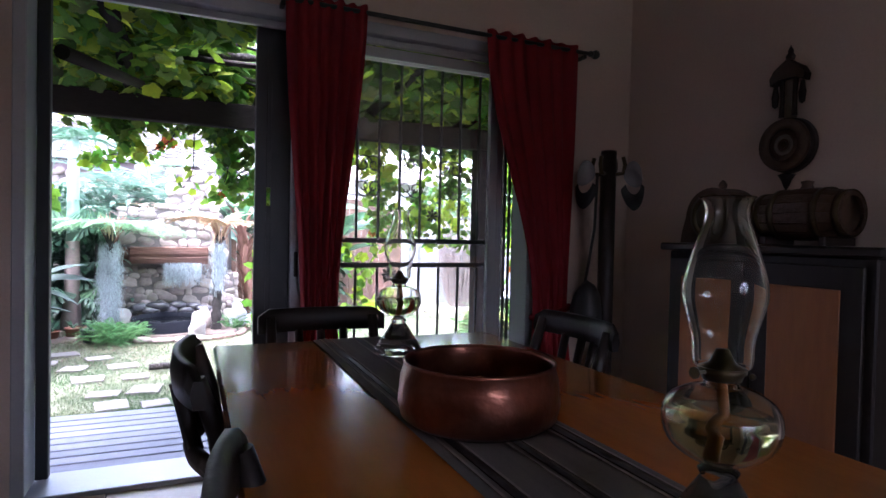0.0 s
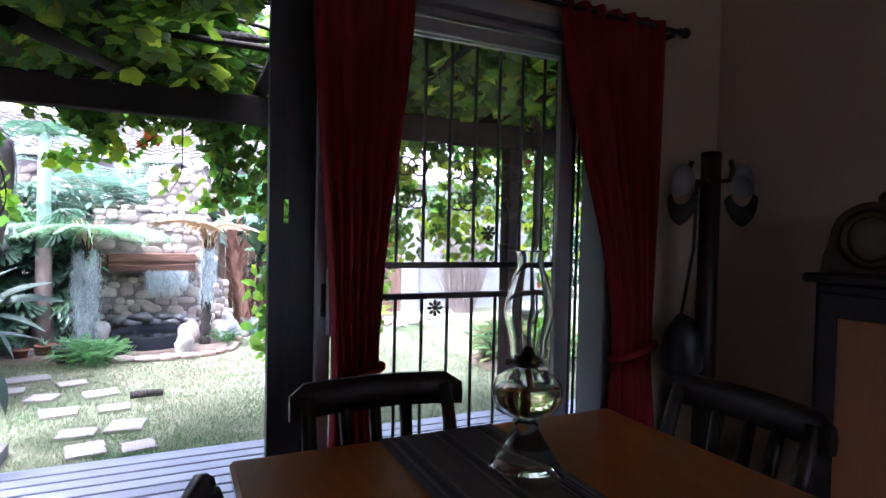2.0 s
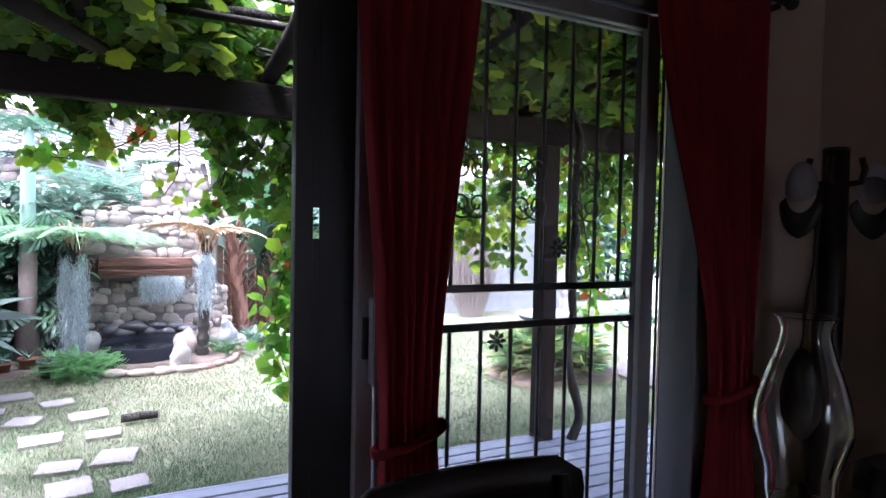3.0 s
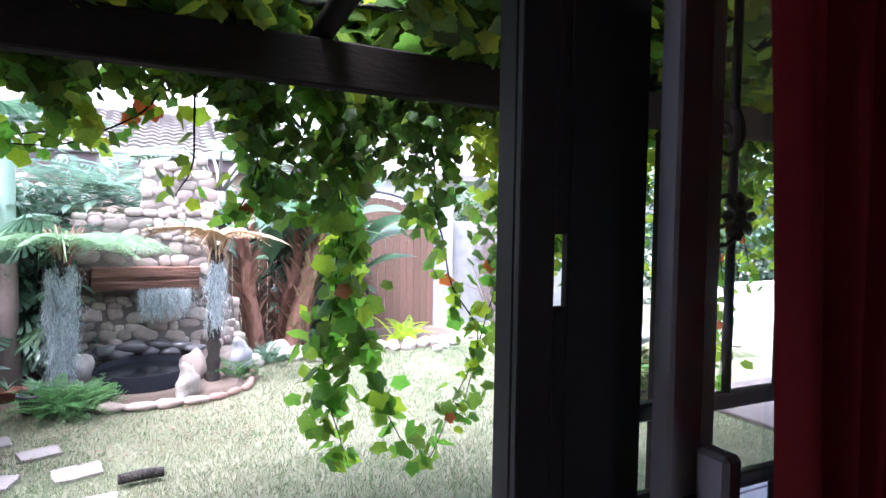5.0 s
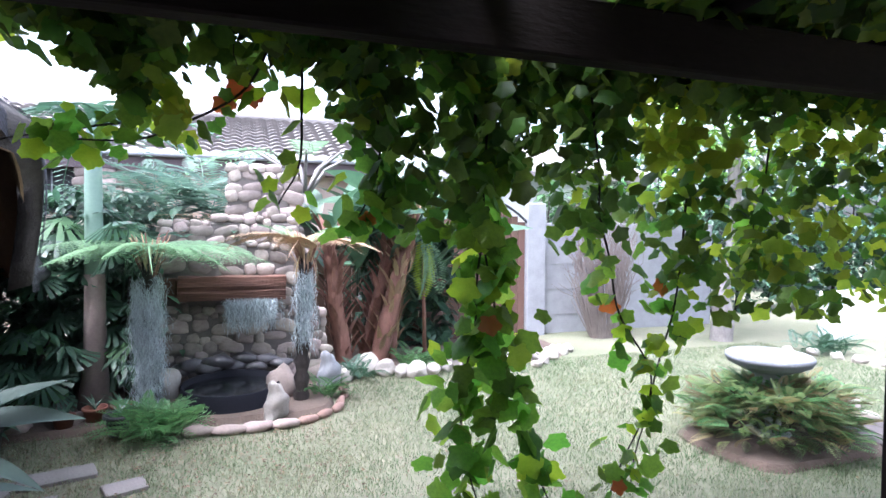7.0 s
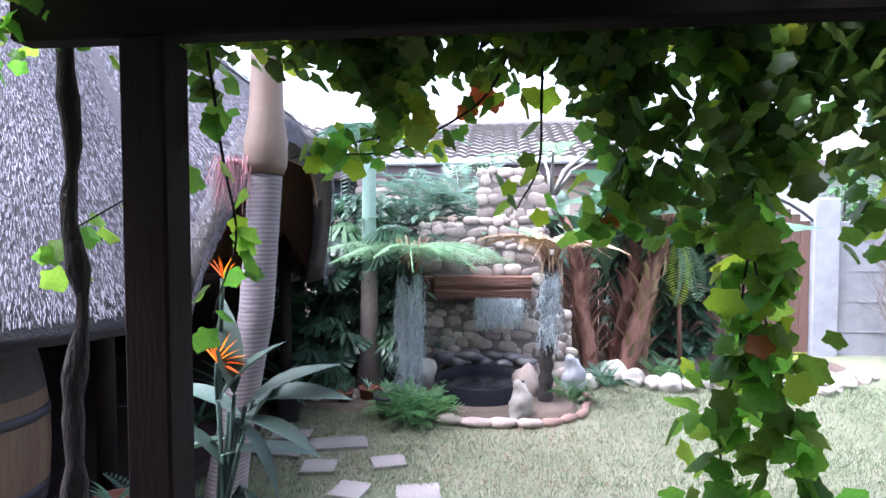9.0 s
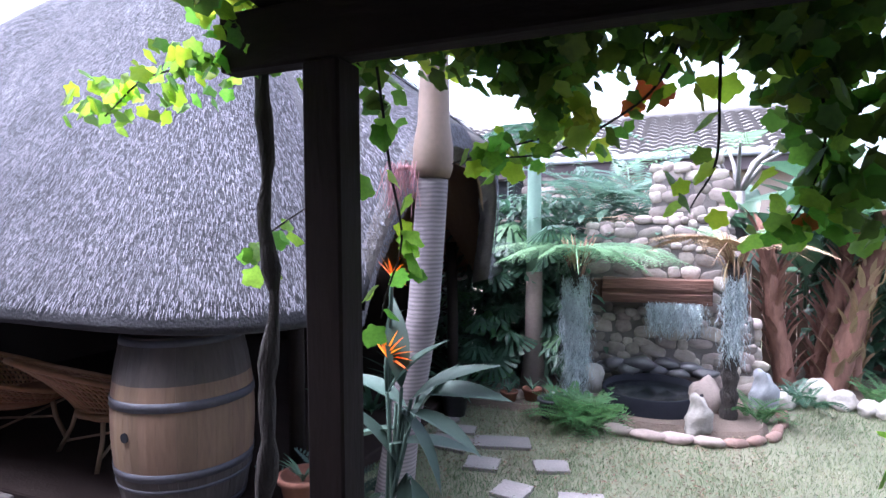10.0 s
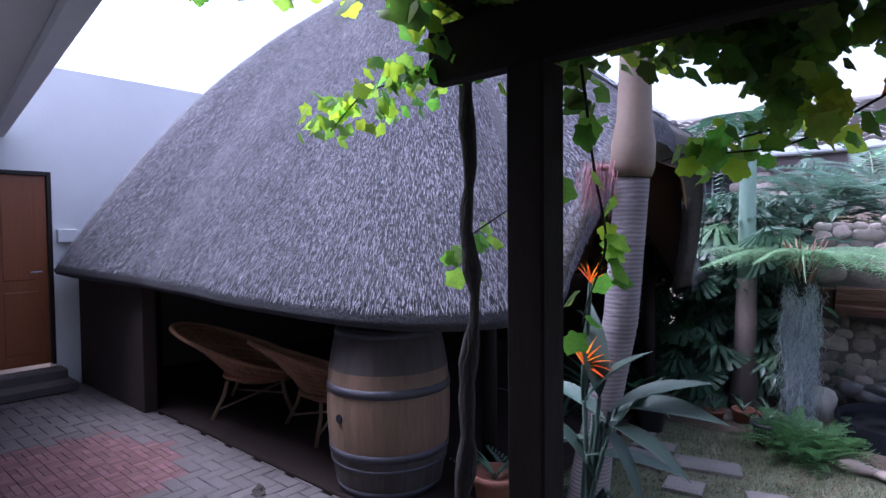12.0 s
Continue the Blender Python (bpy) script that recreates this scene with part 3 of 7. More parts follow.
def scroll(x, z, s, f):
    pts = []
    for k in range(22):
        a = 0.45 * k
        r = 0.008 + 0.0021 * k
        pts.append((x + f * r * math.cos(a), 2.9, z + s * r * math.sin(a)))
    return tube(pts, 0.004, 5)


for i in range(4):
    for f in (-1, 1):
        part("scroll", scroll(0.6 + 0.236 * i + 0.03 * f, 1.48, 1, f), M_DARKSTEEL, gate)
        part("scroll", scroll(0.6 + 0.236 * i + 0.03 * f, 1.36, -1, f), M_DARKSTEEL, gate)


def rosette(x, z):
    bm = tube([(x, 2.892, z), (x, 2.9, z)], 0.011, 8)
    for k in range(8):
        a = k * math.pi / 4
        tube([(x + 0.012 * math.cos(a), 2.896, z + 0.012 * math.sin(a)), (x + 0.026 * math.cos(a), 2.896, z + 0.026 * math.sin(a)), (x + 0.037 * math.cos(a), 2.896, z + 0.037 * math.sin(a))], [0.004, 0.0085, 0.003], 6, bm)
    return bm


for x, z in ((0.66, 1.36), (0.95, 0.9), (1.2, 1.22)):
    part("rosette", rosette(x, z), M_DARKSTEEL, gate)
for i in range(7):
    part("folded_bar", tube([(1.625 + 0.015 * i, 2.9 + 0.012 * (i % 2), 0.05), (1.625 + 0.015 * i, 2.9 + 0.012 * (i % 2), 2.06)], 0.005, 5), M_DARKSTEEL, gate)
part("edge_stile", box(OX0 + 0.052, 2.885, 0.03, OX0 + 0.1, 2.93, 2.1, 0.004), M_BLACK, gate, "black closing stile at the door jamb")

rod = thing("curtain_rod", "black iron curtain rod with ball finials", "curtain rod")
part("pole", tube([(0.2, 2.67, 2.17), (2.06, 2.67, 2.17)], 0.011, 10), M_BLACK, rod)
bm = tube([(2.06, 2.67, 2.17), (2.08, 2.67, 2.17)], 0.016, 10)
bm2 = blob(0.026, random.Random(1), rough=0)
bm2.transform(Matrix.Translation((2.1, 2.67, 2.17)))
part("finial", merge(bm, bm2), M_BLACK, rod)
for x in (0.36, 2.03):
    part("bracket", box(x - 0.01, 2.67, 2.14, x + 0.01, WI, 2.16, 0.002), M_BLACK, rod)


def curtain(x0, x1, tie_x, tie_w, bx0, bx1, label, seed):
    """A gathered curtain from rod to floor, drawn in by a tieback."""
    rng = random.Random(seed)
    ob = thing("curtain", label, "curtain", group="red curtains")
    n, rows = 90, 46
    verts, faces = [], []
    ph = [rng.uniform(0, 6.28) for _ in range(4)]
    for j in range(rows + 1):
        z = 2.2 - (2.2 - 0.03) * j / rows
        if z > 0.68:
            u = (2.2 - z) / (2.2 - 0.68)
            e = u * u * (3 - 2 * u)
            a0, a1 = x0 + (tie_x - tie_w - x0) * e, x1 + (tie_x + tie_w - x1) * e
        else:
            u = (0.68 - z) / 0.65
            e = min(1, u * 1.3)
            a0, a1 = tie_x - tie_w + (bx0 - tie_x + tie_w) * e, tie_x + tie_w + (bx1 - tie_x - tie_w) * e
        for i in range(n + 1):
            s = i / n
            fold = math.sin(s * 44 + ph[0] + 0.5 * math.sin(z * 3 + ph[1])) * 0.6 + 0.4 * math.sin(s * 19 + ph[2] + z * 1.3)
            amp = 0.024 * (0.7 + 0.5 * u)
            verts.append((a0 + (a1 - a0) * s, 2.67 + amp * fold, z + 0.006 * math.sin(s * 40)))
    for j in range(rows):
        for i in range(n):
            k = j * (n + 1) + i
            faces.append((k, k + 1, k + n + 2, k + n + 1))
    c = raw("cloth", verts, faces, M_CURTAIN, ob, True)
    sol = c.modifiers.new("thick", "SOLIDIFY")
    sol.thickness = 0.004
    bm = bmesh.new()
    pts = [(tie_x + (tie_w + 0.012) * math.cos(a), 2.67 + 0.045 * math.sin(a), 0.7 + 0.03 * math.cos(a)) for a in [6.2832 * k / 20 for k in range(21)]]
    part("tieback", tube(pts, 0.016, 6, bm), M_CURTAIN, ob)
    return ob


curtain(0.37, 0.75, 0.545, 0.085, 0.44, 0.67, "deep red curtain held by a tieback beside the open door", 3)
curtain(1.4, 1.98, 1.84, 0.11, 1.7, 2.02, "deep red curtain held back in the room corner", 4)

# ---- dining table ----
table = thing("dining_table", "polished honey-coloured wooden dining table", "table")
TX0, TX1, TY0, TY1 = 0.06, 1.03, -0.55, 1.92
part("tabletop", box(TX0, TY0, 0.718, TX1, TY1, 0.75, 0.008), M_TABLE, table)
for a, b, c, d in ((TX0 + 0.06, TY0 + 0.06, TX0 + 0.09, TY1 - 0.06), (TX1 - 0.09, TY0 + 0.06, TX1 - 0.06, TY1 - 0.06), (TX0 + 0.1, TY0 + 0.06, TX1 - 0.1, TY0 + 0.09), (TX0 + 0.1, TY1 - 0.09, TX1 - 0.1, TY1 - 0.06)):
    part("apron", box(a, b, 0.62, c, d, 0.716, 0.004), M_TABLE, table)
for x in (TX0 + 0.11, TX1 - 0.11):
    for y in (TY0 + 0.14, TY1 - 0.14):
        part("leg", lathe([(0.0, 0.0), (0.028, 0.0), (0.04, 0.05), (0.03, 0.1), (0.034, 0.2), (0.048, 0.45), (0.036, 0.52), (0.05, 0.54), (0.05, 0.615), (0.0, 0.617)], 14, None, x, y), M_TABLE, table)

runner = thing("table_runner", "dark grey striped woven runner lying along the table", "table runner")
verts, faces = [], []
RX0, RX1 = 0.37, 0.66
for j in range(61):
    y = -0.5 + (TY1 - 0.01 + 0.5) * j / 60
    for i in range(13):
        verts.append((RX0 + (RX1 - RX0) * i / 12, y, 0.7535 + 0.0012 * noise.noise(Vector((i * 0.5, j * 0.4, 0)))))
for j in range(60):
    for i in range(12):
        k = j * 13 + i
        faces.append((k, k + 1, k + 14, k + 13))
raw("cloth", verts, faces, M_RUNNER, runner, True)
for x, w in ((0.392, 0.005), (0.41, 0.011), (0.424, 0.005), (0.5, 0.004), (0.515, 0.0105), (0.53, 0.004), (0.606, 0.005), (0.62, 0.011), (0.638, 0.005)):
    part("stripe", box(x - w / 2, -0.49, 0.7555, x + w / 2, TY1 - 0.02, 0.7575, 0), M_STRIPE if w < 0.01 else M_BLACK, runner)


def oil_lamp(x, y, s, chimney_top, label):
    """Glass oil lamp: moulded foot, font with oil, burner and chimney."""
    ob = thing("oil_lamp", label, "oil lamp", x, y, 0.756, group="glass oil lamps")
    bm = bmesh.new()
    n = 40
    prof = [(0.0, 0.0), (0.078, 0.0), (0.08, 0.012), (0.07, 0.02), (0.058, 0.04), (0.03, 0.085), (0.022, 0.1), (0.026, 0.108), (0.018, 0.115), (0.0, 0.116)]
    lathe([(r * s, z * s) for r, z in prof], n, bm)
    for v in bm.verts:
        r = math.hypot(v.co.x, v.co.y)
        if r > 0.024 * s and 0.015 * s < v.co.z < 0.09 * s:
            a = math.atan2(v.co.y, v.co.x)
            k = 1 + 0.05 * math.cos(20 * a)
            v.co.x *= k
            v.co.y *= k
    part("foot", bm, M_LAMPGLASS, ob)
    out = smooth([(0.018, 0.117), (0.045, 0.128), (0.066, 0.147), (0.0735, 0.172), (0.067, 0.198), (0.045, 0.214), (0.024, 0.22), (0.022, 0.227)])
    inn = [(r - 0.004, z + (0.004 if i == 0 else 0)) for i, (r, z) in enumerate(out)][::-1]
    part("font", lathe([(r * s, z * s) for r, z in out + inn], n, None, closed=True), M_LAMPGLASS, ob)
    oil = [(0.0, 0.123), (0.012, 0.1235), (0.04, 0.133), (0.061, 0.15), (0.068, 0.172), (0.067, 0.18), (0.0, 0.18)]
    part("oil", lathe([(r * s, z * s) for r, z in oil], 32), M_OIL, ob)
    burner = part("burner", lathe([(r * s, z * s) for r, z in [(0.0, 0.228), (0.024, 0.228), (0.026, 0.234), (0.03, 0.238), (0.03, 0.244), (0.016, 0.25), (0.008, 0.268), (0.0, 0.269)]], 20), M_BRASS, ob)
    part("knob", tube([(-0.03 * s, 0, 0.24 * s), (-0.046 * s, 0, 0.24 * s), (-0.047 * s, 0, 0.24 * s), (-0.05 * s, 0, 0.24 * s)], [0.0025 * s, 0.0025 * s, 0.008 * s, 0.008 * s], 8), M_BRASS, burner)
    part("wick", tube([(0, 0, 0.226 * s), (0.008 * s, 0, 0.18 * s), (0, 0.01, 0.14 * s)], 0.007 * s, 6), M_CAB, ob)
    co = [(r, 0.246 + (chimney_top - 0.246) * u) for r, u in smooth([(0.035, 0.0), (0.037, 0.05), (0.038, 0.16), (0.046, 0.3), (0.052, 0.42), (0.049, 0.54), (0.039, 0.7), (0.029, 0.84), (0.0265, 0.92), (0.03, 0.975), (0.035, 1.0)])]
    ci = [(r - 0.0022, z) for r, z in co][::-1]
    part("chimney", lathe([(r * s, z * s) for r, z in co + ci], 36, None, closed=True), M_LAMPGLASS, ob)
    return ob


oil_lamp(0.572, 1.625, 0.92, 0.468, "clear glass oil lamp with ribbed foot on the table runner")
oil_lamp(0.553, 0.462, 0.87, 0.466, "clear glass oil lamp with a squat chimney, half filled with oil")

bowl = thing("copper_bowl", "wide beaten copper bowl holding fruit", "bowl", 0.515, 0.985, 0.756)
prof = [(0.0, 0.0), (0.135, 0.0), (0.152, 0.012), (0.158, 0.04), (0.154, 0.085), (0.147, 0.108), (0.15, 0.114), (0.146, 0.117), (0.142, 0.108), (0.148, 0.08), (0.151, 0.04), (0.146, 0.016), (0.13, 0.006), (0.0, 0.006)]
part("bowl_shell", lathe(prof, 48), M_COPPER, bowl)
rng = random.Random(8)
for k in range(6):
    a = k * 1.05
    fr = thing("fruit", "yellow citrus fruit lying in the copper bowl", "fruit", 0.515 + 0.085 * math.cos(a) * (k > 0), 0.985 + 0.085 * math.sin(a) * (k > 0), 0.763 + 0.028, group="fruit in the bowl")
    part("peel", blob(0.029, rng, 1, 1, 0.95, 0.04), M_FRUIT, fr)


def dining_chair(x, y, rz, label):
    ob = thing("dining_chair", label, "chair", x, y, 0, rz, group="chairs round the table")
    part("seat", box(-0.21, -0.2, 0.44, 0.21, 0.2, 0.47, 0.012), M_DARKWOOD, ob)
    for sx in (-1, 1):
        part("leg", tube([(sx * 0.18, 0.17, 0.44), (sx * 0.19, 0.18, 0.0)], [0.02, 0.014], 8), M_DARKWOOD, ob)
        part("back_post", tube([(sx * 0.185, -0.25, 0.0), (sx * 0.185, -0.2, 0.25), (sx * 0.185, -0.19, 0.47), (sx * 0.19, -0.23, 0.68), (sx * 0.19, -0.27, 0.8)], [0.016, 0.02, 0.022, 0.02, 0.018], 8), M_DARKWOOD, ob)
        part("stretcher", tube([(sx * 0.185, 0.17, 0.2), (sx * 0.185, -0.2, 0.2)], 0.01, 6), M_DARKWOOD, ob)
    for z0, h, d in ((0.745, 0.085, 0.0), (0.58, 0.045, 0.03)):
        bm = bmesh.new()
        rows = []
        hw = 0.235 if d == 0 else 0.185
        for k in range(13):
            u = -1 + k / 6
            yy = -0.265 + d - 0.045 * (1 - u * u)
            e = h * (1 if abs(u) < 0.9 else 0.7)
            rows.append([bm.verts.new((u * hw, yy + dy, z0 + dz)) for dy, dz in ((0.012, 0), (0.014, e * 0.5), (0.006, e), (-0.012, e), (-0.018, e * 0.5), (-0.012, 0))])
        for a, b in zip(rows, rows[1:]):
            for q in range(6):
                f = bm.faces.new((a[q], a[(q + 1) % 6], b[(q + 1) % 6], b[q]))
                f.smooth = True
        bm.faces.new(rows[0])
        bm.faces.new(rows[-1][::-1])
        part("back_rail", bm, M_DARKWOOD, ob)
    for k in range(3):
        u = -0.5 + 0.5 * k
        part("back_slat", tube([(u * 0.16, -0.235 - 0.045 * (1 - u * u), 0.61), (u * 0.17, -0.268 - 0.045 * (1 - u * u), 0.75)], 0.017, 6), M_DARKWOOD, ob)
    return ob


dining_chair(0.45, 1.86, 180, "dark wooden dining chair with curved back rail at the table end")
dining_chair(0.28, 1.48, -90, "dark wooden dining chair pushed under the table edge")
dining_chair(0.335, 0.66, -90, "dark wooden dining chair pushed in along the table side")
dining_chair(1.0, 1.7, 90, "dark wooden dining chair on the shaded side of the table")

# ---- along the east wall ----
cab = thing("sideboard_cabinet", "dark wooden cabinet with two lighter door panels", "cabinet")
part("body", box(2.0, 1.1, 0.06, 2.41, 1.97, 1.07, 0.006), M_DARKWOOD, cab)
part("top", box(1.965, 1.07, 1.072, 2.415, 2.0, 1.105, 0.008), M_DARKWOOD, cab)
part("plinth", box(2.02, 1.13, 0.0, 2.4, 1.94, 0.058, 0.004), M_DARKWOOD, cab)
for y0 in (1.13, 1.545):
    d = part("door", box(1.98, y0, 0.1, 1.998, y0 + 0.4, 1.04, 0.004), M_DARKWOOD, cab)
    part("panel", box(1.972, y0 + 0.07, 0.18, 1.979, y0 + 0.33, 0.96, 0.003), M_CAB, d, "orange-brown veneer panel")
    part("knob", blob(0.013, random.Random(2), rough=0), M_BRASS, d).location = (1.96, y0 + (0.37 if y0 < 1.3 else 0.03), 0.6)

mc = thing("mantel_clock", "old round wooden mantel clock standing on the cabinet", "clock", 2.2, 1.865, 1.106)
bm = bmesh.new()
prof = [(0.14 * math.cos(a), 0.12 + 0.13 * math.sin(a)) for a in [math.pi * k / 16 for k in range(17)]] + [(-0.16, 0.06), (-0.17, 0.0), (0.17, 0.0), (0.16, 0.06)]
fr, bk = [bm.verts.new((-0.07, p, q)) for p, q in prof], [bm.verts.new((0.07, p, q)) for p, q in prof]
bm.faces.new(fr)
bm.faces.new(bk[::-1])
for k in range(len(prof)):
    bm.faces.new((fr[k], bk[k], bk[(k + 1) % len(prof)], fr[(k + 1) % len(prof)]))
part("case", bm, M_OLDWOOD, mc)
ring = lathe([(0.075, 0.0), (0.1, 0.0), (0.105, 0.012), (0.075, 0.015)], 32, None, closed=True)
ring.transform(Matrix.Translation((-0.071, 0, 0.12)) @ Matrix.Rotation(radians(-90), 4, "Y"))
part("bezel", ring, M_BRASS, mc)
dial = lathe([(0.0, 0.004), (0.075, 0.004), (0.075, 0.0), (0.0, 0.0)], 32)
dial.transform(Matrix.Translation((-0.071, 0, 0.12)) @ Matrix.Rotation(radians(-90), 4, "Y"))
part("dial", dial, M_AGED, mc)
part("finial", lathe([(0.0, 0.25), (0.015, 0.25), (0.02, 0.265), (0.012, 0.28), (0.0, 0.29)], 12), M_OLDWOOD, mc)

bc = thing("small_keg", "small dark wooden keg lying on its side on the cabinet", "keg", 2.2, 1.475, 1.106)
keg_turn = Matrix.Translation((0, 0, 0.122)) @ Matrix.Rotation(radians(90), 4, "X")


def keg_r(u):
    return 0.104 - 0.022 * u * u


for k in range(16):
    bm = bmesh.new()
    a0, a1 = 6.2832 * k / 16 + 0.008, 6.2832 * (k + 1) / 16 - 0.008
    cols = []
    for j in range(9):
        u = -1 + j / 4
        cols.append([bm.verts.new((rr * math.cos(a), rr * math.sin(a), 0.172 * u)) for rr, a in ((keg_r(u), a0), (keg_r(u), a1), (keg_r(u) - 0.016, a1), (keg_r(u) - 0.016, a0))])
    for a, b in zip(cols, cols[1:]):
        for q in range(4):
            bm.faces.new((a[q], a[(q + 1) % 4], b[(q + 1) % 4], b[q]))
    bm.faces.new(cols[0][::-1])
    bm.faces.new(cols[-1])
    bm.transform(keg_turn)
    part("stave", bm, M_OLDWOOD, bc)
for u in (-0.93, -0.5, 0.5, 0.93):
    bm = lathe([(keg_r(u) + 0.001, 0.172 * u - 0.012), (keg_r(u) + 0.004, 0.172 * u - 0.012), (keg_r(u) + 0.004, 0.172 * u + 0.012), (keg_r(u) + 0.001, 0.172 * u + 0.012)], 28, None, closed=True)
    bm.transform(keg_turn)
    part("hoop", bm, M_BRASS, bc)
for u in (-0.9, 0.9):
    bm = lathe([(0.0, 0.172 * u - 0.004), (0.072, 0.172 * u - 0.004), (0.072, 0.172 * u + 0.004), (0.0, 0.172 * u + 0.004)], 24)
    bm.transform(keg_turn)
    part("head", bm, M_OLDWOOD, bc)
part("bung", lathe([(0.0, 0.222), (0.026, 0.222), (0.018, 0.236), (0.024, 0.25), (0.0, 0.256)], 12), M_OLDWOOD, bc)
for y in (-0.12, 0.12):
    part("cradle", box(-0.09, y - 0.014, 0.0, 0.09, y + 0.014, 0.034, 0.004), M_DARKWOOD, bc)

wc = thing("wall_clock", "ornate dark wooden wall clock of banjo shape", "wall clock", EAST - 0.002, 1.7, 1.545)


def disc(r0, r1, x0, x1, z=0.0, n=40):
    b = lathe([(r0, 0.0), (r1, 0.0), (r1 * 0.96, x1 - x0), (r0, x1 - x0)] if r0 else [(0, 0), (r1, 0), (r1 * 0.96, x1 - x0), (0, x1 - x0)], n, None, closed=bool(r0))
    b.transform(Matrix.Translation((-x0, 0, z)) @ Matrix.Rotation(radians(-90), 4, "Y"))
    return b


part("case", disc(0, 0.122, 0.0, 0.045), M_DARKWOOD, wc)
part("rim", disc(0.07, 0.116, 0.045, 0.062), M_OLDWOOD, wc)
part("dial", disc(0, 0.07, 0.045, 0.05), M_OLDWOOD, wc, "brown wooden dial plate")
part("chapter_ring", disc(0.026, 0.046, 0.05, 0.054), M_AGED, wc, "dim aged chapter ring")
part("centre", disc(0, 0.014, 0.05, 0.058), M_BRASS, wc)
for sy in (-1, 1):
    part("pillar", tube([(-0.03, sy * 0.03, 0.125), (-0.03, sy * 0.028, 0.2), (-0.03, sy * 0.032, 0.3)], [0.012, 0.009, 0.012], 8), M_DARKWOOD, wc)
    part("tassel", lathe([(0.0, 0.17), (0.012, 0.18), (0.016, 0.22), (0.008, 0.27), (0.0, 0.275)], 10, None, -0.03, sy * 0.062), M_DARKWOOD, wc)
part("neck", box(-0.02, -0.024, 0.12, -0.002, 0.024, 0.3, 0.003), M_AGED, wc, "dim strip behind the pillars")
bm = bmesh.new()
prof = [(-0.075, 0.27), (-0.08, 0.3), (-0.06, 0.335), (-0.03, 0.355), (0.0, 0.375), (0.03, 0.355), (0.06, 0.335), (0.08, 0.3), (0.075, 0.27), (0.04, 0.29), (-0.04, 0.29)]
fr, bk = [bm.verts.new((-0.05, p, q)) for p, q in prof], [bm.verts.new((-0.002, p, q)) for p, q in prof]
bm.faces.new(fr)
bm.faces.new(bk[::-1])
for k in range(len(prof)):
    bm.faces.new((fr[k], bk[k], bk[(k + 1) % len(prof)], fr[(k + 1) % len(prof)]))
part("crest", bm, M_DARKWOOD, wc)
part("finial", lathe([(0.0, 0.37), (0.016, 0.375), (0.02, 0.39), (0.01, 0.405), (0.012, 0.415), (0.0, 0.44)], 12, None, -0.025, 0), M_DARKWOOD, wc)
part("drop", lathe([(0.0, -0.2), (0.012, -0.18), (0.02, -0.155), (0.035, -0.13), (0.0, -0.12)], 12, None, -0.025, 0), M_DARKWOOD, wc)

cs = thing("coat_stand", "dark wooden coat stand in the room corner", "coat stand", 2.03, 2.445, 0)
part("pole", tube([(0, 0, 0.03), (0, 0, 0.8), (0, 0, 1.57)], [0.046, 0.043, 0.041], 12), M_DARKWOOD, cs)
part("cap", lathe([(0.0, 1.568), (0.043, 1.568), (0.04, 1.585), (0.0, 1.59)], 12), M_DARKWOOD, cs)
for k in range(4):
    a = math.pi / 4 + k * math.pi / 2
    part("foot", tube([(0.02 * math.cos(a), 0.02 * math.sin(a), 0.12), (0.15 * math.cos(a), 0.15 * math.sin(a), 0.06), (0.22 * math.cos(a), 0.22 * math.sin(a), 0.015)], [0.022, 0.02, 0.014], 8), M_DARKWOOD, cs)
for a in (0.4, 3.5, 5.4, 2.3):
    part("hook", tube([(0.03 * math.cos(a), 0.03 * math.sin(a), 1.46), (0.075 * math.cos(a), 0.075 * math.sin(a), 1.465), (0.085 * math.cos(a), 0.085 * math.sin(a), 1.51), (0.075 * math.cos(a), 0.075 * math.sin(a), 1.55)], 0.011, 7), M_BRASS, cs)


def cap_hat(x, y, rz, label):
    ob = thing("cap", label, "cap", x, y, 1.44, rz, group="caps on the coat stand")
    bm = bmesh.new()
    bmesh.ops.create_uvsphere(bm, u_segments=18, v_segments=10, radius=0.085)
    bmesh.ops.delete(bm, geom=[v for v in bm.verts if v.co.z < -0.005], context="VERTS")
    for f in bm.faces:
        f.smooth = True
    bm.transform(Matrix.Rotation(radians(28), 4, "Y") @ Matrix.Diagonal((1.05, 0.95, 1.0, 1)))
    part("crown", bm, M_PALE, ob, "pale cloth crown")
    verts, faces = [], []
    for k in range(13):
        a = radians(-70 + 140 * k / 12)
        for r, z in ((0.085, 0.0), (0.12, -0.008), (0.16 - 0.03 * abs(k - 6) / 6, -0.03)):
            verts.append((r * math.cos(a), r * math.sin(a) * 0.9, z))
    for k in range(12):
        for q in range(2):
            i = k * 3 + q
            faces.append((i, i + 1, i + 4, i + 3))
    v = raw("visor", [(Matrix.Rotation(radians(62), 3, "Y") @ Vector(p))[:] for p in verts], faces, M_BLACK, ob, True, "dark visor")
    v.modifiers.new("thick", "SOLIDIFY").thickness = 0.004
    ob.scale = (0.52, 0.62, 1.1)
    return ob


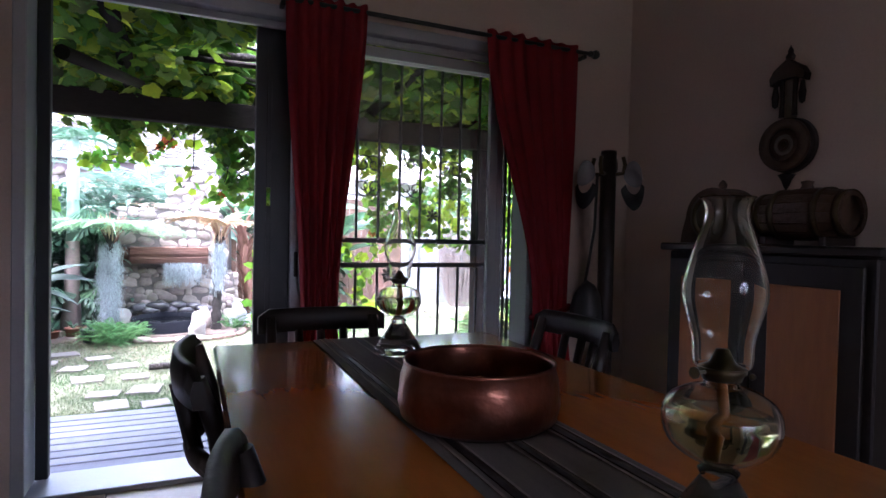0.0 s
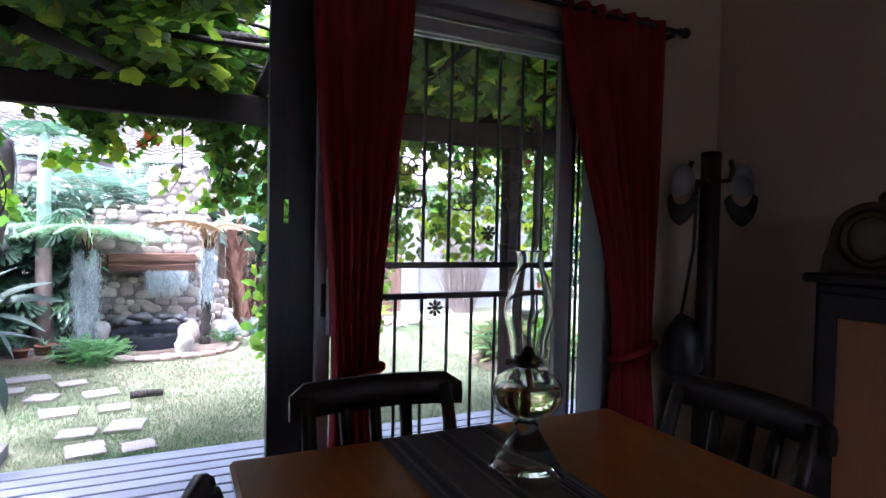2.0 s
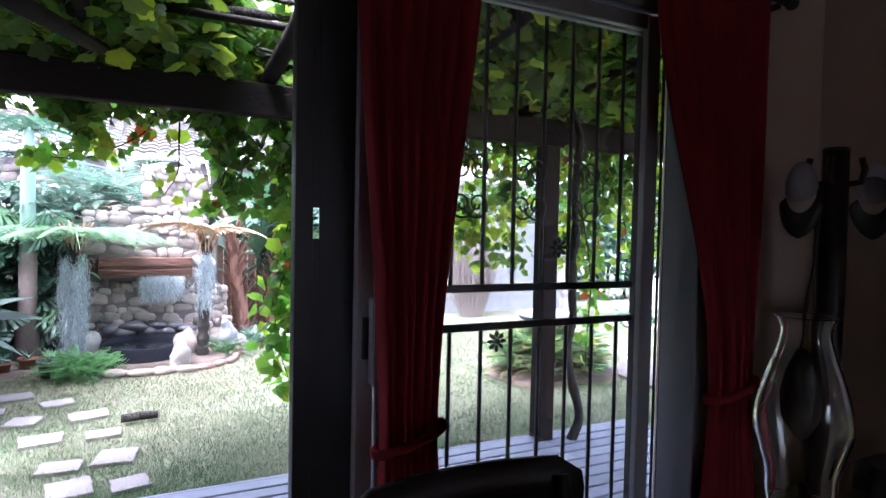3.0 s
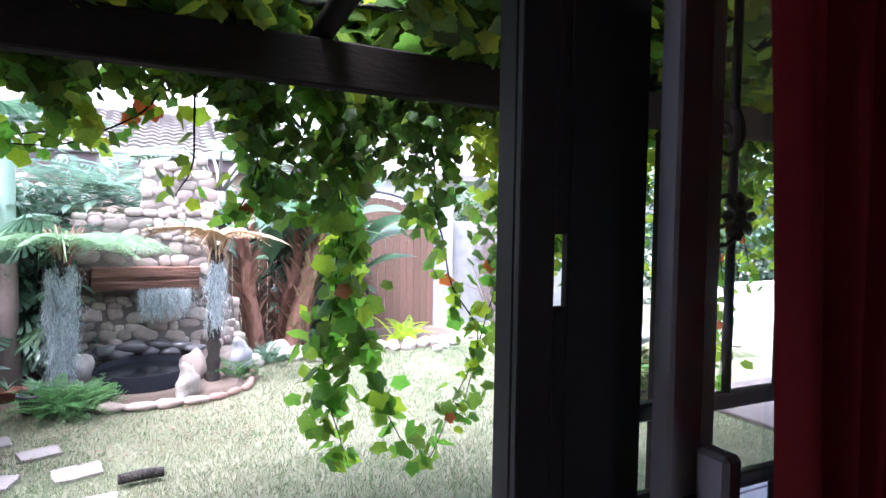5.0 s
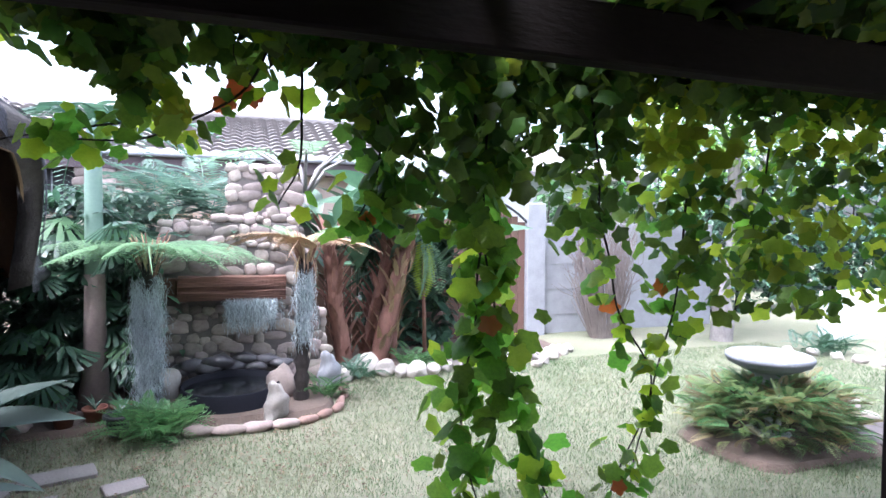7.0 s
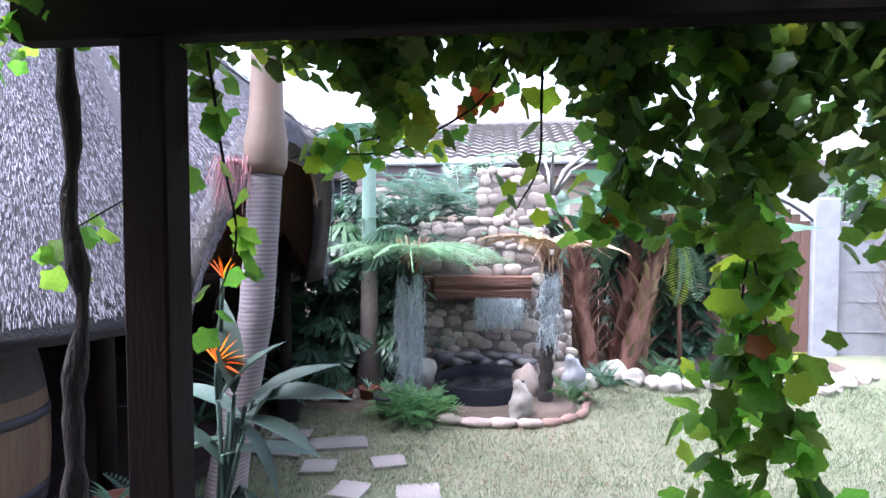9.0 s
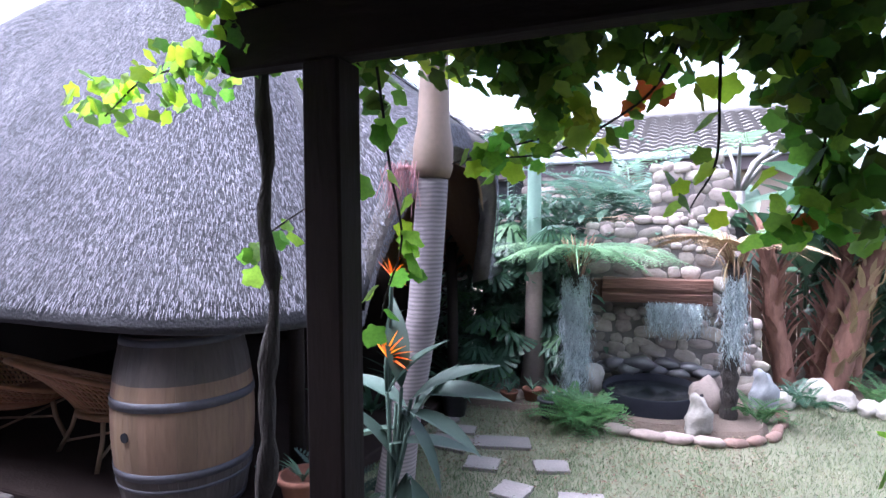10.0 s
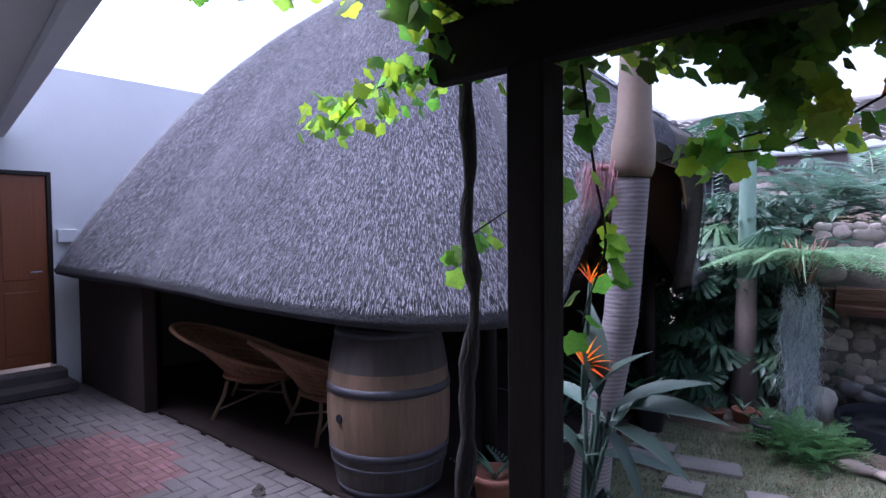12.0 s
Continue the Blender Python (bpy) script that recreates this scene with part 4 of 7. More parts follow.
cap_hat(1.92, 2.49, 200, "pale cap with a dark visor hung on the stand")
cap_hat(2.14, 2.38, 20, "second pale cap with dark visor on the stand")
bg = thing("hanging_bag", "dark soft bag hanging from the coat stand", "bag", 1.93, 2.47, 0.62)
b = blob(0.12, random.Random(6), 0.7, 0.8, 1.3, 0.12)
b.transform(Matrix.Translation((0, 0, 0.12)))
part("sack", b, M_BLACK, bg)
part("strap", tube([(0.0, 0.02, 0.25), (0.03, -0.01, 0.55), (0.04, -0.01, 0.84)], 0.008, 6), M_BLACK, bg)

# ---- deck and pergola ----
deck = thing("deck", "grey weathered timber deck with open gaps between boards", "deck", kind="structure")
for i in range(14):
    y = 2.985 + 0.1195 * i
    b = part("board", box(0, 0, -0.03, 4.3, 0.1, 0, 0.004), M_DECK, deck)
    b.location = (-1.02, y, DECK)
for x in (-0.8, 0.4, 1.6, 2.9):
    part("joist", box(x - 0.03, 2.99, DECK - 0.14, x + 0.03, 4.62, DECK - 0.032, 0), M_BEAM, deck)
part("edge_board", box(-1.02, 4.662, DECK - 0.14, 3.28, 4.69, DECK - 0.01, 0.004), M_DECK, deck)

pergola = thing("pergola", "dark creosoted timber pergola roofed with grapevine", "pergola")
for x in (-1.13, 2.31):
    part("post", box(x, 4.535, LAWN - 0.03, x + 0.125, 4.66, 1.885, 0.008), M_POST, pergola)
part("post", box(5.6, 4.5, LAWN - 0.03, 5.77, 4.67, 1.885, 0.008), M_POST, pergola)
part("bracket", box(-1.003, 4.56, -0.25, -0.99, 4.6, 0.55, 0.002), M_FENCE, pergola, "rust-red batten nailed to the post")
part("beam", box(-1.45, 4.55, 1.887, 5.9, 4.63, 2.07, 0.008), M_BEAM, pergola)
part("ledger", box(-1.3, 2.965, 2.2, 5.9, 3.01, 2.36, 0.006), M_BEAM, pergola)
rng = random.Random(21)
for i in range(9):
    x = -1.3 + 0.88 * i
    part("rafter", tube([(x, 3.012, 2.27), (x + 0.02, 3.9, 2.2), (x, 4.6, 2.125), (x + 0.01, 5.25, 2.07)], [0.05, 0.048, 0.046, 0.04], 9), M_BEAM, pergola)
for y, z in ((3.5, 2.3), (4.1, 2.24), (5.05, 2.15)):
    part("batten", tube([(-1.5, y, z), (1.5, y + 0.03, z + 0.01), (5.9, y, z)], 0.02, 7), M_BEAM, pergola)
part("brace", tube([(-0.55, 3.05, 1.9), (-0.35, 4.5, 2.12)], 0.035, 8), M_BEAM, pergola)

# ---- grapevine ----


def wiggle(pts, n, amp, seed):
    """A smooth line through pts with small kinks."""
    out = []
    pts = [Vector(p) for p in pts]
    for i in range(len(pts) - 1):
        a, b = pts[i], pts[i + 1]
        p0 = pts[i - 1] if i else a * 2 - b
        p3 = pts[i + 2] if i + 2 < len(pts) else b * 2 - a
        for k in range(n):
            t = k / n
            q = 0.5 * ((2 * a) + (b - p0) * t + (2 * p0 - 5 * a + 4 * b - p3) * t * t + (3 * a - p0 - 3 * b + p3) * t ** 3)
            out.append(q + amp * noise.noise_vector(q * 4 + Vector((seed, seed * 2, 0))))
    out.append(pts[-1])
    return out


vine = thing("grapevine", "old grapevine with yellowing leaves over the pergola", "grapevine")
vt = wiggle([(-1.39, 4.72, LAWN - 0.04), (-1.43, 4.7, 0.4), (-1.39, 4.7, 1.0), (-1.41, 4.7, 1.7), (-1.3, 4.66, 2.2), (-0.6, 4.4, 2.3), (0.8, 4.2, 2.34)], 9, 0.03, 3)
part("trunk", tube(vt, [0.031 + 0.022 * noise.noise(p * 11) + 0.012 * noise.noise(p * 31) - 0.01 * (i / len(vt)) for i, p in enumerate(vt)], 10), M_BARK, vine)
vt = wiggle([(2.52, 4.5, LAWN - 0.04), (2.6, 4.48, 0.0), (2.5, 4.46, 0.45), (2.52, 4.45, 1.3), (2.48, 4.45, 2.1), (2.0, 4.2, 2.34), (0.9, 3.9, 2.36)], 9, 0.03, 5)
part("trunk", tube(vt, [0.033 + 0.01 * noise.noise(p * 9) - 0.01 * (i / len(vt)) for i, p in enumerate(vt)], 10), M_BARK, vine)
for k in range(9):
    y = rng.uniform(3.2, 5.2)
    pts = wiggle([(-1.4 + rng.uniform(0, 1), y, 2.32), (0.6, y + rng.uniform(-0.3, 0.3), 2.3), (2.4, y + rng.uniform(-0.3, 0.3), 2.33), (rng.uniform(3, 5.6), y, 2.3)], 8, 0.07, 7 + k)
    part("cane", tube(pts, 0.011, 6), M_BARK, vine)

soup, gold = Soup(), Soup()
rng = random.Random(31)


def leaf_turn(rng, droop):
    a = rng.uniform(0, 6.283)
    return rot_to((math.cos(a), math.sin(a), -droop * rng.uniform(0.3, 1.6)), rng.uniform(-0.9, 0.9))


def fringe_low(x):
    """Height to which the vine's curtain hangs along the beam."""
    return 1.77 - 0.1 * (x > -0.4) - 0.3 * (x > 0.2) - 0.28 * (x > 1.35) + 0.2 * noise.noise(Vector((x * 2.3, 1.7, 0))) + 0.12 * noise.noise(Vector((x * 7.1, 4.7, 0)))


for k in range(13000):
    x, y = rng.uniform(-1.5, 5.8), rng.uniform(3.05, 5.3)
    if noise.noise(Vector((x * 1.4, y * 1.4, 8))) < -0.34:
        continue
    z = 2.36 - 0.09 * (y - 3) + rng.uniform(-0.12, 0.22)
    (gold if rng.random() < 0.25 else soup).add(*VLEAF, leaf_turn(rng, 0.6), (x, y, z), rng.uniform(0.08, 0.135))
for k in range(11000):
    x, y = rng.uniform(-1.5, 5.8), rng.uniform(3.1, 5.45)
    if noise.noise(Vector((x * 1.4, y * 1.4, 8))) < -0.4:
        continue
    soup.add(*VLEAF, leaf_turn(rng, 0.5), (x, y, 2.62 - 0.09 * (y - 3) + rng.uniform(-0.05, 0.32)), rng.uniform(0.1, 0.15))
for k in range(7600):
    x, y = rng.uniform(-1.15, 5.8), rng.gauss(4.98, 0.13)
    low = fringe_low(x)
    u = rng.random() ** 1.35
    z = 2.15 + (low - 2.15) * u
    if noise.noise(Vector((x * 4.2, z * 1.3, 2))) < -0.1 + 0.36 * (u - 0.6) + 0.11 * (x < 0.2) + 0.1 * (x < -0.6) + 0.1 * (x > 1.2):
        continue
    # clumps of the brighter leaf colour imitate backlit patches of the fringe
    (gold if noise.noise(Vector((x * 2.4, z * 2.6, 11))) > (0.12 if x > 1.2 else 0.25) + rng.gauss(0, 0.08) else soup).add(*VLEAF, leaf_turn(rng, 1.5), (x, max(4.72, y), z), rng.uniform(0.05, 0.092))
for k in range(900):
    x, z = rng.uniform(-0.9, 2.6), rng.uniform(1.9, 2.25)
    soup.add(*VLEAF, leaf_turn(rng, 1.5), (x, max(4.7, rng.gauss(5.0, 0.14)), z), rng.uniform(0.05, 0.09))
f = soup.make("foliage", M_VINE, vine, True)
f["kind"] = "stuff"
f = gold.make("yellowing_foliage", M_VINEGOLD, vine, True)
f["kind"] = "stuff"

leaf_me = {}
for key, m in (("g", M_VINEOB), ("y", M_VINEYEL), ("r", M_VINERED)):
    me = bpy.data.meshes.new("leaf")
    me.from_pydata([Vector(p) for p in VLEAF[0]], [], VLEAF[1])
    me.materials.append(m)
    me.polygons.foreach_set("use_smooth", [True] * len(me.polygons))
    leaf_me[key] = me


def strand(pts, count, seed, label, size=0.085, spread=0.09, shift=None, yellow=0.14, red=0.008):
    """A hanging vine shoot: a thin stem with leaves along it."""
    rng = random.Random(seed)
    ob = thing("vine_shoot", label, "vine shoot", group="hanging vine shoots")
    line = wiggle(pts, 10, 0.02, seed)
    part("stem", tube(line, [0.0055 - 0.003 * i / len(line) for i in range(len(line))], 5), M_BARK, ob)
    for k in range(count):
        p = line[int((k + rng.random()) / count * (len(line) - 1))]
        key = "r" if rng.random() < red else ("y" if rng.random() < yellow else "g")
        lf = new("leaf", leaf_me[key])
        lf.parent = ob
        s = size * rng.uniform(0.6, 1.15)
        at = p + Vector((rng.gauss(0, spread * 0.6), rng.gauss(0, spread * 0.6), rng.gauss(0, 0.03)))
        lf.matrix_basis = Matrix.Translation(at) @ leaf_turn(rng, 1.6).to_4x4() @ Matrix.Diagonal((s, s, s, 1))
    return ob


strand([(0.56, 4.95, 2.1), (0.6, 4.95, 1.6), (0.67, 4.95, 1.13), (0.73, 4.95, 0.75), (1.0, 4.95, 0.15)], 165, 41, "long green vine shoot hanging from the pergola beam", 0.105, 0.1)
strand([(0.66, 4.98, 1.9), (0.62, 4.98, 1.1), (0.56, 4.98, 0.65), (0.68, 4.98, 0.18)], 130, 42, "leafy vine shoot hanging beside the longest one", 0.1, 0.095)
strand([(1.05, 4.95, 2.0), (1.14, 4.95, 1.4), (1.22, 4.95, 1.05), (1.38, 4.95, 0.75), (1.25, 4.95, 0.42), (1.1, 4.95, 0.15)], 85, 43, "vine shoot with yellowing leaves curling as it hangs", yellow=0.3, red=0.03)
strand([(1.58, 4.97, 1.9), (1.53, 4.97, 1.2), (1.42, 4.97, 0.8), (1.3, 4.97, 0.3)], 60, 44, "vine shoot hanging over the lawn view", yellow=0.2)
strand([(-0.75, 5.0, 2.05), (-0.5, 5.02, 1.75), (-0.62, 5.02, 1.68), (-0.85, 5.02, 1.62)], 34, 45, "bright vine shoot trailing under the beam", 0.075, 0.08, yellow=0.2)
strand([(-0.1, 4.95, 2.0), (-0.2, 4.97, 1.8), (-0.45, 4.97, 1.65), (-0.7, 4.97, 1.62)], 34, 46, "bright vine shoot with one red leaf", 0.075, 0.08, red=0.05)
strand([(0.0, 5.0, 1.95), (-0.02, 5.0, 1.6), (-0.08, 5.0, 1.45)], 14, 47, "short yellowing vine shoot", yellow=0.6)
strand([(-1.4, 4.66, 1.98), (-1.55, 4.6, 1.95), (-1.76, 4.55, 1.9), (-1.9, 4.5, 1.78)], 130, 48, "pale green vine shoot reaching past the post", 0.062, 0.14, yellow=0.2)
strand([(-1.38, 4.72, 1.25), (-1.5, 4.8, 1.35), (-1.3, 4.85, 1.5)], 12, 49, "young vine shoot sprouting from the trunk", 0.075, 0.06)
strand([(-1.0, 4.75, 1.9), (-0.93, 4.78, 1.4), (-1.02, 4.8, 1.1)], 16, 50, "vine shoot hanging close to the post", 0.085, 0.05)
strand([(-1.3, 4.5, 2.15), (-1.9, 4.3, 2.3), (-2.35, 4.1, 2.35)], 60, 51, "pale vine shoot reaching out under the eaves", 0.07, 0.1)

strand([(2.5, 4.5, 1.9), (2.62, 4.5, 1.4), (2.7, 4.5, 0.9), (2.66, 4.48, 0.3)], 42, 52, "vine shoot wound along the second trunk", 0.07, 0.1)
strand([(3.1, 4.9, 2.0), (3.15, 4.92, 1.5), (3.05, 4.92, 1.0)], 60, 53, "vine shoot hanging beyond the far post", 0.075, 0.1, red=0.06)
strand([(2.0, 4.95, 1.9), (1.95, 4.97, 1.5), (1.85, 4.97, 1.15)], 60, 54, "yellowing vine shoot near the post", 0.075, 0.09, yellow=0.5)
strand([(0.2, 4.95, 2.0), (0.25, 4.97, 1.6), (0.15, 4.97, 1.35)], 60, 55, "short leafy vine shoot under the beam", 0.075, 0.09)

strand([(2.95, 4.8, 2.0), (2.9, 4.82, 1.4), (2.98, 4.82, 0.9), (2.92, 4.8, 0.45)], 75, 56, "long leafy vine shoot hanging past the far post", 0.075, 0.1, yellow=0.2, red=0.04)
strand([(3.45, 4.9, 2.0), (3.4, 4.92, 1.5), (3.5, 4.92, 0.95)], 60, 57, "leafy vine shoot hanging over the concrete path", 0.075, 0.1, yellow=0.3)

autumn = thing("autumn_leaf", "large rusty red vine leaf caught under the beam", "leaf", -0.196, 5.03, 1.87)
lf = new("blade", leaf_me["r"])
lf.parent = autumn
lf.matrix_basis = rot_to((0.35, -0.35, -0.85), 0.2).to_4x4() @ Matrix.Diagonal((0.13, 0.13, 0.13, 1))
part("stalk", tube([(0, 0, 0), (-0.02, 0.0, 0.06), (-0.02, 0.01, 0.16)], 0.0025, 5), M_BARK, autumn)

# ---- lawn ----
rng = random.Random(5)
soup = Soup()
gb = ([(-0.065, 0, 0), (0.065, 0, 0), (0.015, 0.75, 0.4), (0.05, 1.0, 0.62)], [(0, 1, 2), (1, 3, 2)])
STEPS = [(-0.88, 6.11, 0.3, 0.26, 8), (-0.68, 5.52, 0.28, 0.22, -5), (-0.58, 5.15, 0.27, 0.3, 10), (-0.64, 6.62, 0.32, 0.26, 15), (-0.37, 5.59, 0.28, 0.3, -8), (-0.49, 6.1, 0.26, 0.2, 5), (-0.26, 5.1, 0.24, 0.22, 12), (-0.92, 7.07, 0.28, 0.22, 20), (-1.08, 6.62, 0.25, 0.25, -10), (-1.37, 7.38, 0.5, 0.26, 14), (-1.76, 7.23, 0.42, 0.3, -6), (-1.39, 6.95, 0.28, 0.24, 8), (-1.8, 7.52, 0.36, 0.2, 10), (-2.0, 7.7, 0.3, 0.2, 0)]


def on_lawn(x, y):
    if y < 4.72 or y > 10.2 or x < -2.4 or x > 7:
        return False
    if x < -1.0 and y < 5.3:
        return False
    if (x + 0.1) ** 2 / 1.1 + (y - 9.2) ** 2 / 1.5 < 0.9 or (x < -0.6 and y > 8.2) or (x > 0.6 and y > 9.4):
        return False
    for sx, sy, w, d, a in STEPS:
        if abs(x - sx) < w * 0.4 + 0.03 * noise.noise(Vector((x * 9, y * 9, 3))) and abs(y - sy) < d * 0.4 + 0.03 * noise.noise(Vector((x * 9, y * 9, 7))):
            return False
    return not (x > 4.2 + 0.9 * (y - 5.0) and y < 7.2)


count = 0
while count < 170000:
    x, y = rng.uniform(-2.4, 7), 4.72 + 5.4 * rng.random() ** 1.4
    if not on_lawn(x, y):
        continue
    bare = noise.noise(Vector((x * 1.3, y * 1.3, 4))) + 0.6 * noise.noise(Vector((x * 4.1, y * 4.1, 9))) + (0.35 if y > 7.2 and x < 0.4 else 0)
    if rng.random() < 0.85 * max(0.0, bare - 0.05):
        continue
    a = rng.uniform(0, 6.283)
    soup.add(*gb, rot_to((math.cos(a) * 0.9, math.sin(a) * 0.9, rng.uniform(0.1, 0.9))), (x, y, LAWN - 0.034), rng.uniform(0.018, 0.038))
    count += 1
g = soup.make("lawn", M_GRASS)
tagged(g, "short patchy lawn grass, green and straw-coloured", "lawn", kind="stuff")

rng = random.Random(61)
litter = Soup()
flake = blade_shape(2, 0.5, 0.2, 0.4, 0.5)
while len(litter.v) < 9 * 5200:
    x, y = rng.uniform(-2.3, 5.0), 4.8 + 4.6 * rng.random() ** 0.7
    if not on_lawn(x, y) or rng.random() > 0.12 + 0.8 * (y > 6.7) * (x < 0.5) + 0.25 * max(0, noise.noise(Vector((x, y, 3)))):
        continue
    a = rng.uniform(0, 6.283)
    litter.add(*flake, rot_to((math.cos(a), math.sin(a), rng.uniform(-0.2, 0.3)), rng.uniform(-0.5, 0.5)), (x, y, LAWN - 0.012), rng.uniform(0.012, 0.034))
tagged(litter.make("leaf_litter", M_LITTER), "scattered brown leaf litter on the lawn", "leaf litter", kind="stuff")

rng = random.Random(12)
for sx, sy, w, d, a in STEPS:
    st = thing("stepping_stone", "flat grey stepping stone set in the lawn", "stepping stone", sx, sy, LAWN - 0.06, a, group="stepping stones")
    bm = bmesh.new()
    rim = []
    n = 24
    for k in range(n):
        th = 6.283 * k / n
        c, s = math.cos(th), math.sin(th)
        m = max(abs(c), abs(s)) ** 0.97
        r = (1 + rng.uniform(-0.035, 0.02) + 0.09 * noise.noise(Vector((c * 1.3 + sx * 5, s * 1.3 + sy * 5, 0)))) / m
        rim.append((c * r * w * 0.44, s * r * d * 0.44))
    lo = [bm.verts.new((x, y, 0)) for x, y in rim]
    mi = [bm.verts.new((x, y, 0.044)) for x, y in rim]
    hi = [bm.verts.new((x * 0.97, y * 0.97, 0.048)) for x, y in rim]
    for k in range(n):
        q = (k + 1) % n
        bm.faces.new((lo[k], lo[q], mi[q], mi[k]))
        bm.faces.new((mi[k], mi[q], hi[q], hi[k]))
    bm.faces.new(hi)
    part("slab", bm, M_SLAB, st)
lg = thing("short_log", "dark short log lying on the lawn", "log", -0.26, 6.3, LAWN + 0.02, 4)
part("wood", tube([(-0.13, 0, 0), (0, 0.005, 0.004), (0.13, 0, 0)], [0.032, 0.035, 0.03], 9), M_BARK, lg)

# ---- thatched lapa ----
CX, CY, APEX = -4.35, 7.5, 4.3


ARCH, ARCH_W = radians(-10), radians(20)


def arch(phi):
    """How far the eave is lifted over the entrance, 0 to 1."""
    d = (phi - ARCH + math.pi) % (2 * math.pi) - math.pi
    return max(0.0, 1 - (d / ARCH_W) ** 2) ** 0.75


def nose(phi):
    """How near the angle is to the corner by the back door, where the thatch swells, 0 to 1."""
    d = (phi + 2.455 + math.pi) % (2 * math.pi) - math.pi
    return math.exp(-(d / 0.3) ** 2)


def eave(phi):
    """Eave point of the thatch at an angle round the lapa: radius, height."""
    c, s = math.cos(phi), math.sin(phi)
    n = 14.0 if c < 0 else 4.0
    r = ((abs(c) / (2.82 if c < 0 else 2.65)) ** n + (abs(s) / 2.38) ** n) ** (-1 / n)
    r += 0.02 * math.sin(phi * 7) + 0.015 * math.sin(phi * 13)
    z = 0.93 + 0.03 * math.sin(phi * 3 + 1)
    k = arch(phi)
    z += 0.1 * nose(phi)
    return r + 0.15 * k + (0.15 * k if s > -0.05 else 0), z + 1.2 * k


def roof_point(phi, u, lift=0.0):
    """u runs from the apex (0) to the eave (1)."""
    r, z = eave(phi)
    z0 = 0.93
    w = max(0.0, (u - 0.35) / 0.65) ** 1.3
    rr = u * (r - 0.15 * arch(phi) * (1 - w))
    zz = APEX + (z0 - APEX) * u + (0.4 + 0.11 * nose(phi)) * math.sin(math.pi * u ** (1 + 0.25 * nose(phi))) + (z - z0) * w
    rr += 0.02 * noise.noise(Vector((math.cos(phi) * 4, math.sin(phi) * 4, u * 6)))
    return Vector((CX + (rr + lift) * math.cos(phi), CY + (rr + lift) * math.sin(phi) - 0.25 * nose(phi) * u * u, zz + lift * 0.8))


lapa = thing("thatched_lapa", "round garden shelter with a steep grey weathered thatch roof", "thatched shelter")
NP, NU = 160, 26
verts, faces = [], []
for i in range(NP):
    phi = 2 * math.pi * i / NP
    for j in range(NU + 1):
        verts.append(roof_point(phi, 0.02 + 0.98 * j / NU)[:])
    lo = roof_point(phi, 1.0)
    verts.append((lo + Vector((-0.02 * math.cos(phi), -0.02 * math.sin(phi), -0.04 - 0.09 * arch(phi))))[:])
    verts.append((lo + Vector((-0.16 * math.cos(phi), -0.16 * math.sin(phi), -0.075 - 0.12 * arch(phi))))[:])
    for j in range(8):
        p = roof_point(phi, 0.96 - 0.9 * j / 7)
        verts.append((p + Vector((0, 0, -0.2 - 0.1 * arch(phi))))[:])
W = NU + 1 + 2 + 8
for i in range(NP):
    a, b = i * W, ((i + 1) % NP) * W
    for j in range(W - 1):
        faces.append((a + j, a + j + 1, b + j + 1, b + j))
th = raw("thatch", verts, faces, M_THATCH, lapa, True)
th.data.materials.append(M_INNERTHATCH)
th.data.materials.append(M_LIP)
# arch lip gets the lit copy; elsewhere dark thatch stands for underside shade
mi = [(0, 2 if arch(2 * math.pi * (k // (W - 1)) / NP) > 0.02 else 0, 1)[(k % (W - 1) >= NU - 1) + (k % (W - 1) >= NU + 2)] for k in range(len(th.data.polygons))]
th.data.polygons.foreach_set("material_index", mi)

soup = Soup()
rng = random.Random(77)
straw = ([(-0.5, 0, 0), (0.5, 0, 0), (0.35, 1, 0), (-0.35, 1, 0)], [(0, 1, 2, 3)])
def lay_straw(p, d, out, w, ln):
    x = d.cross(out).normalized()
    soup.add(*straw, Matrix((x, d, x.cross(d))).transposed() @ Matrix.Diagonal((w, ln, 1)), p)


for k in range(215000):
    phi = rng.uniform(-3.1, 0.4)
    if rng.random() > eave(phi)[0] / 3.7:
        continue
    u = math.sqrt(rng.uniform(0.02, 0.975))
    p, q = roof_point(phi, u), roof_point(phi, min(1.004, u + 0.025))
    side = roof_point(phi + 0.012, u) - p
    out = side.cross(q - p).normalized()
    if out.z < 0:
        out = -out
    d = ((q - p).normalized() + out * rng.uniform(0.06, 0.3) + side.normalized() * rng.uniform(-0.12, 0.12)).normalized()
    lay_straw(p + out * 0.008, d, out, rng.uniform(0.0022, 0.0044), rng.uniform(0.02, 0.044))
for k in range(9000):
    phi = ARCH + rng.uniform(-1.2, 1.2) * ARCH_W
    e = Vector((math.cos(phi), math.sin(phi), 0))
    p = roof_point(phi, 1.0) + Vector((0, 0, -rng.random() * (0.07 + 0.08 * arch(phi)))) + e * 0.004
    lay_straw(p, (Vector((0, 0, -1)) + e * rng.uniform(0.1, 0.5)).normalized(), e, rng.uniform(0.003, 0.005), rng.uniform(0.012, 0.03))
s = soup.make("straw", M_STRAW, lapa)
s["kind"] = "stuff"
part("cap", lathe([(0.0, APEX + 0.12), (0.12, APEX + 0.05), (0.2, APEX - 0.1), (0.26, APEX - 0.3), (0.18, APEX - 0.32), (0.0, APEX - 0.1)], 20, None, CX, CY), M_CONC, lapa)
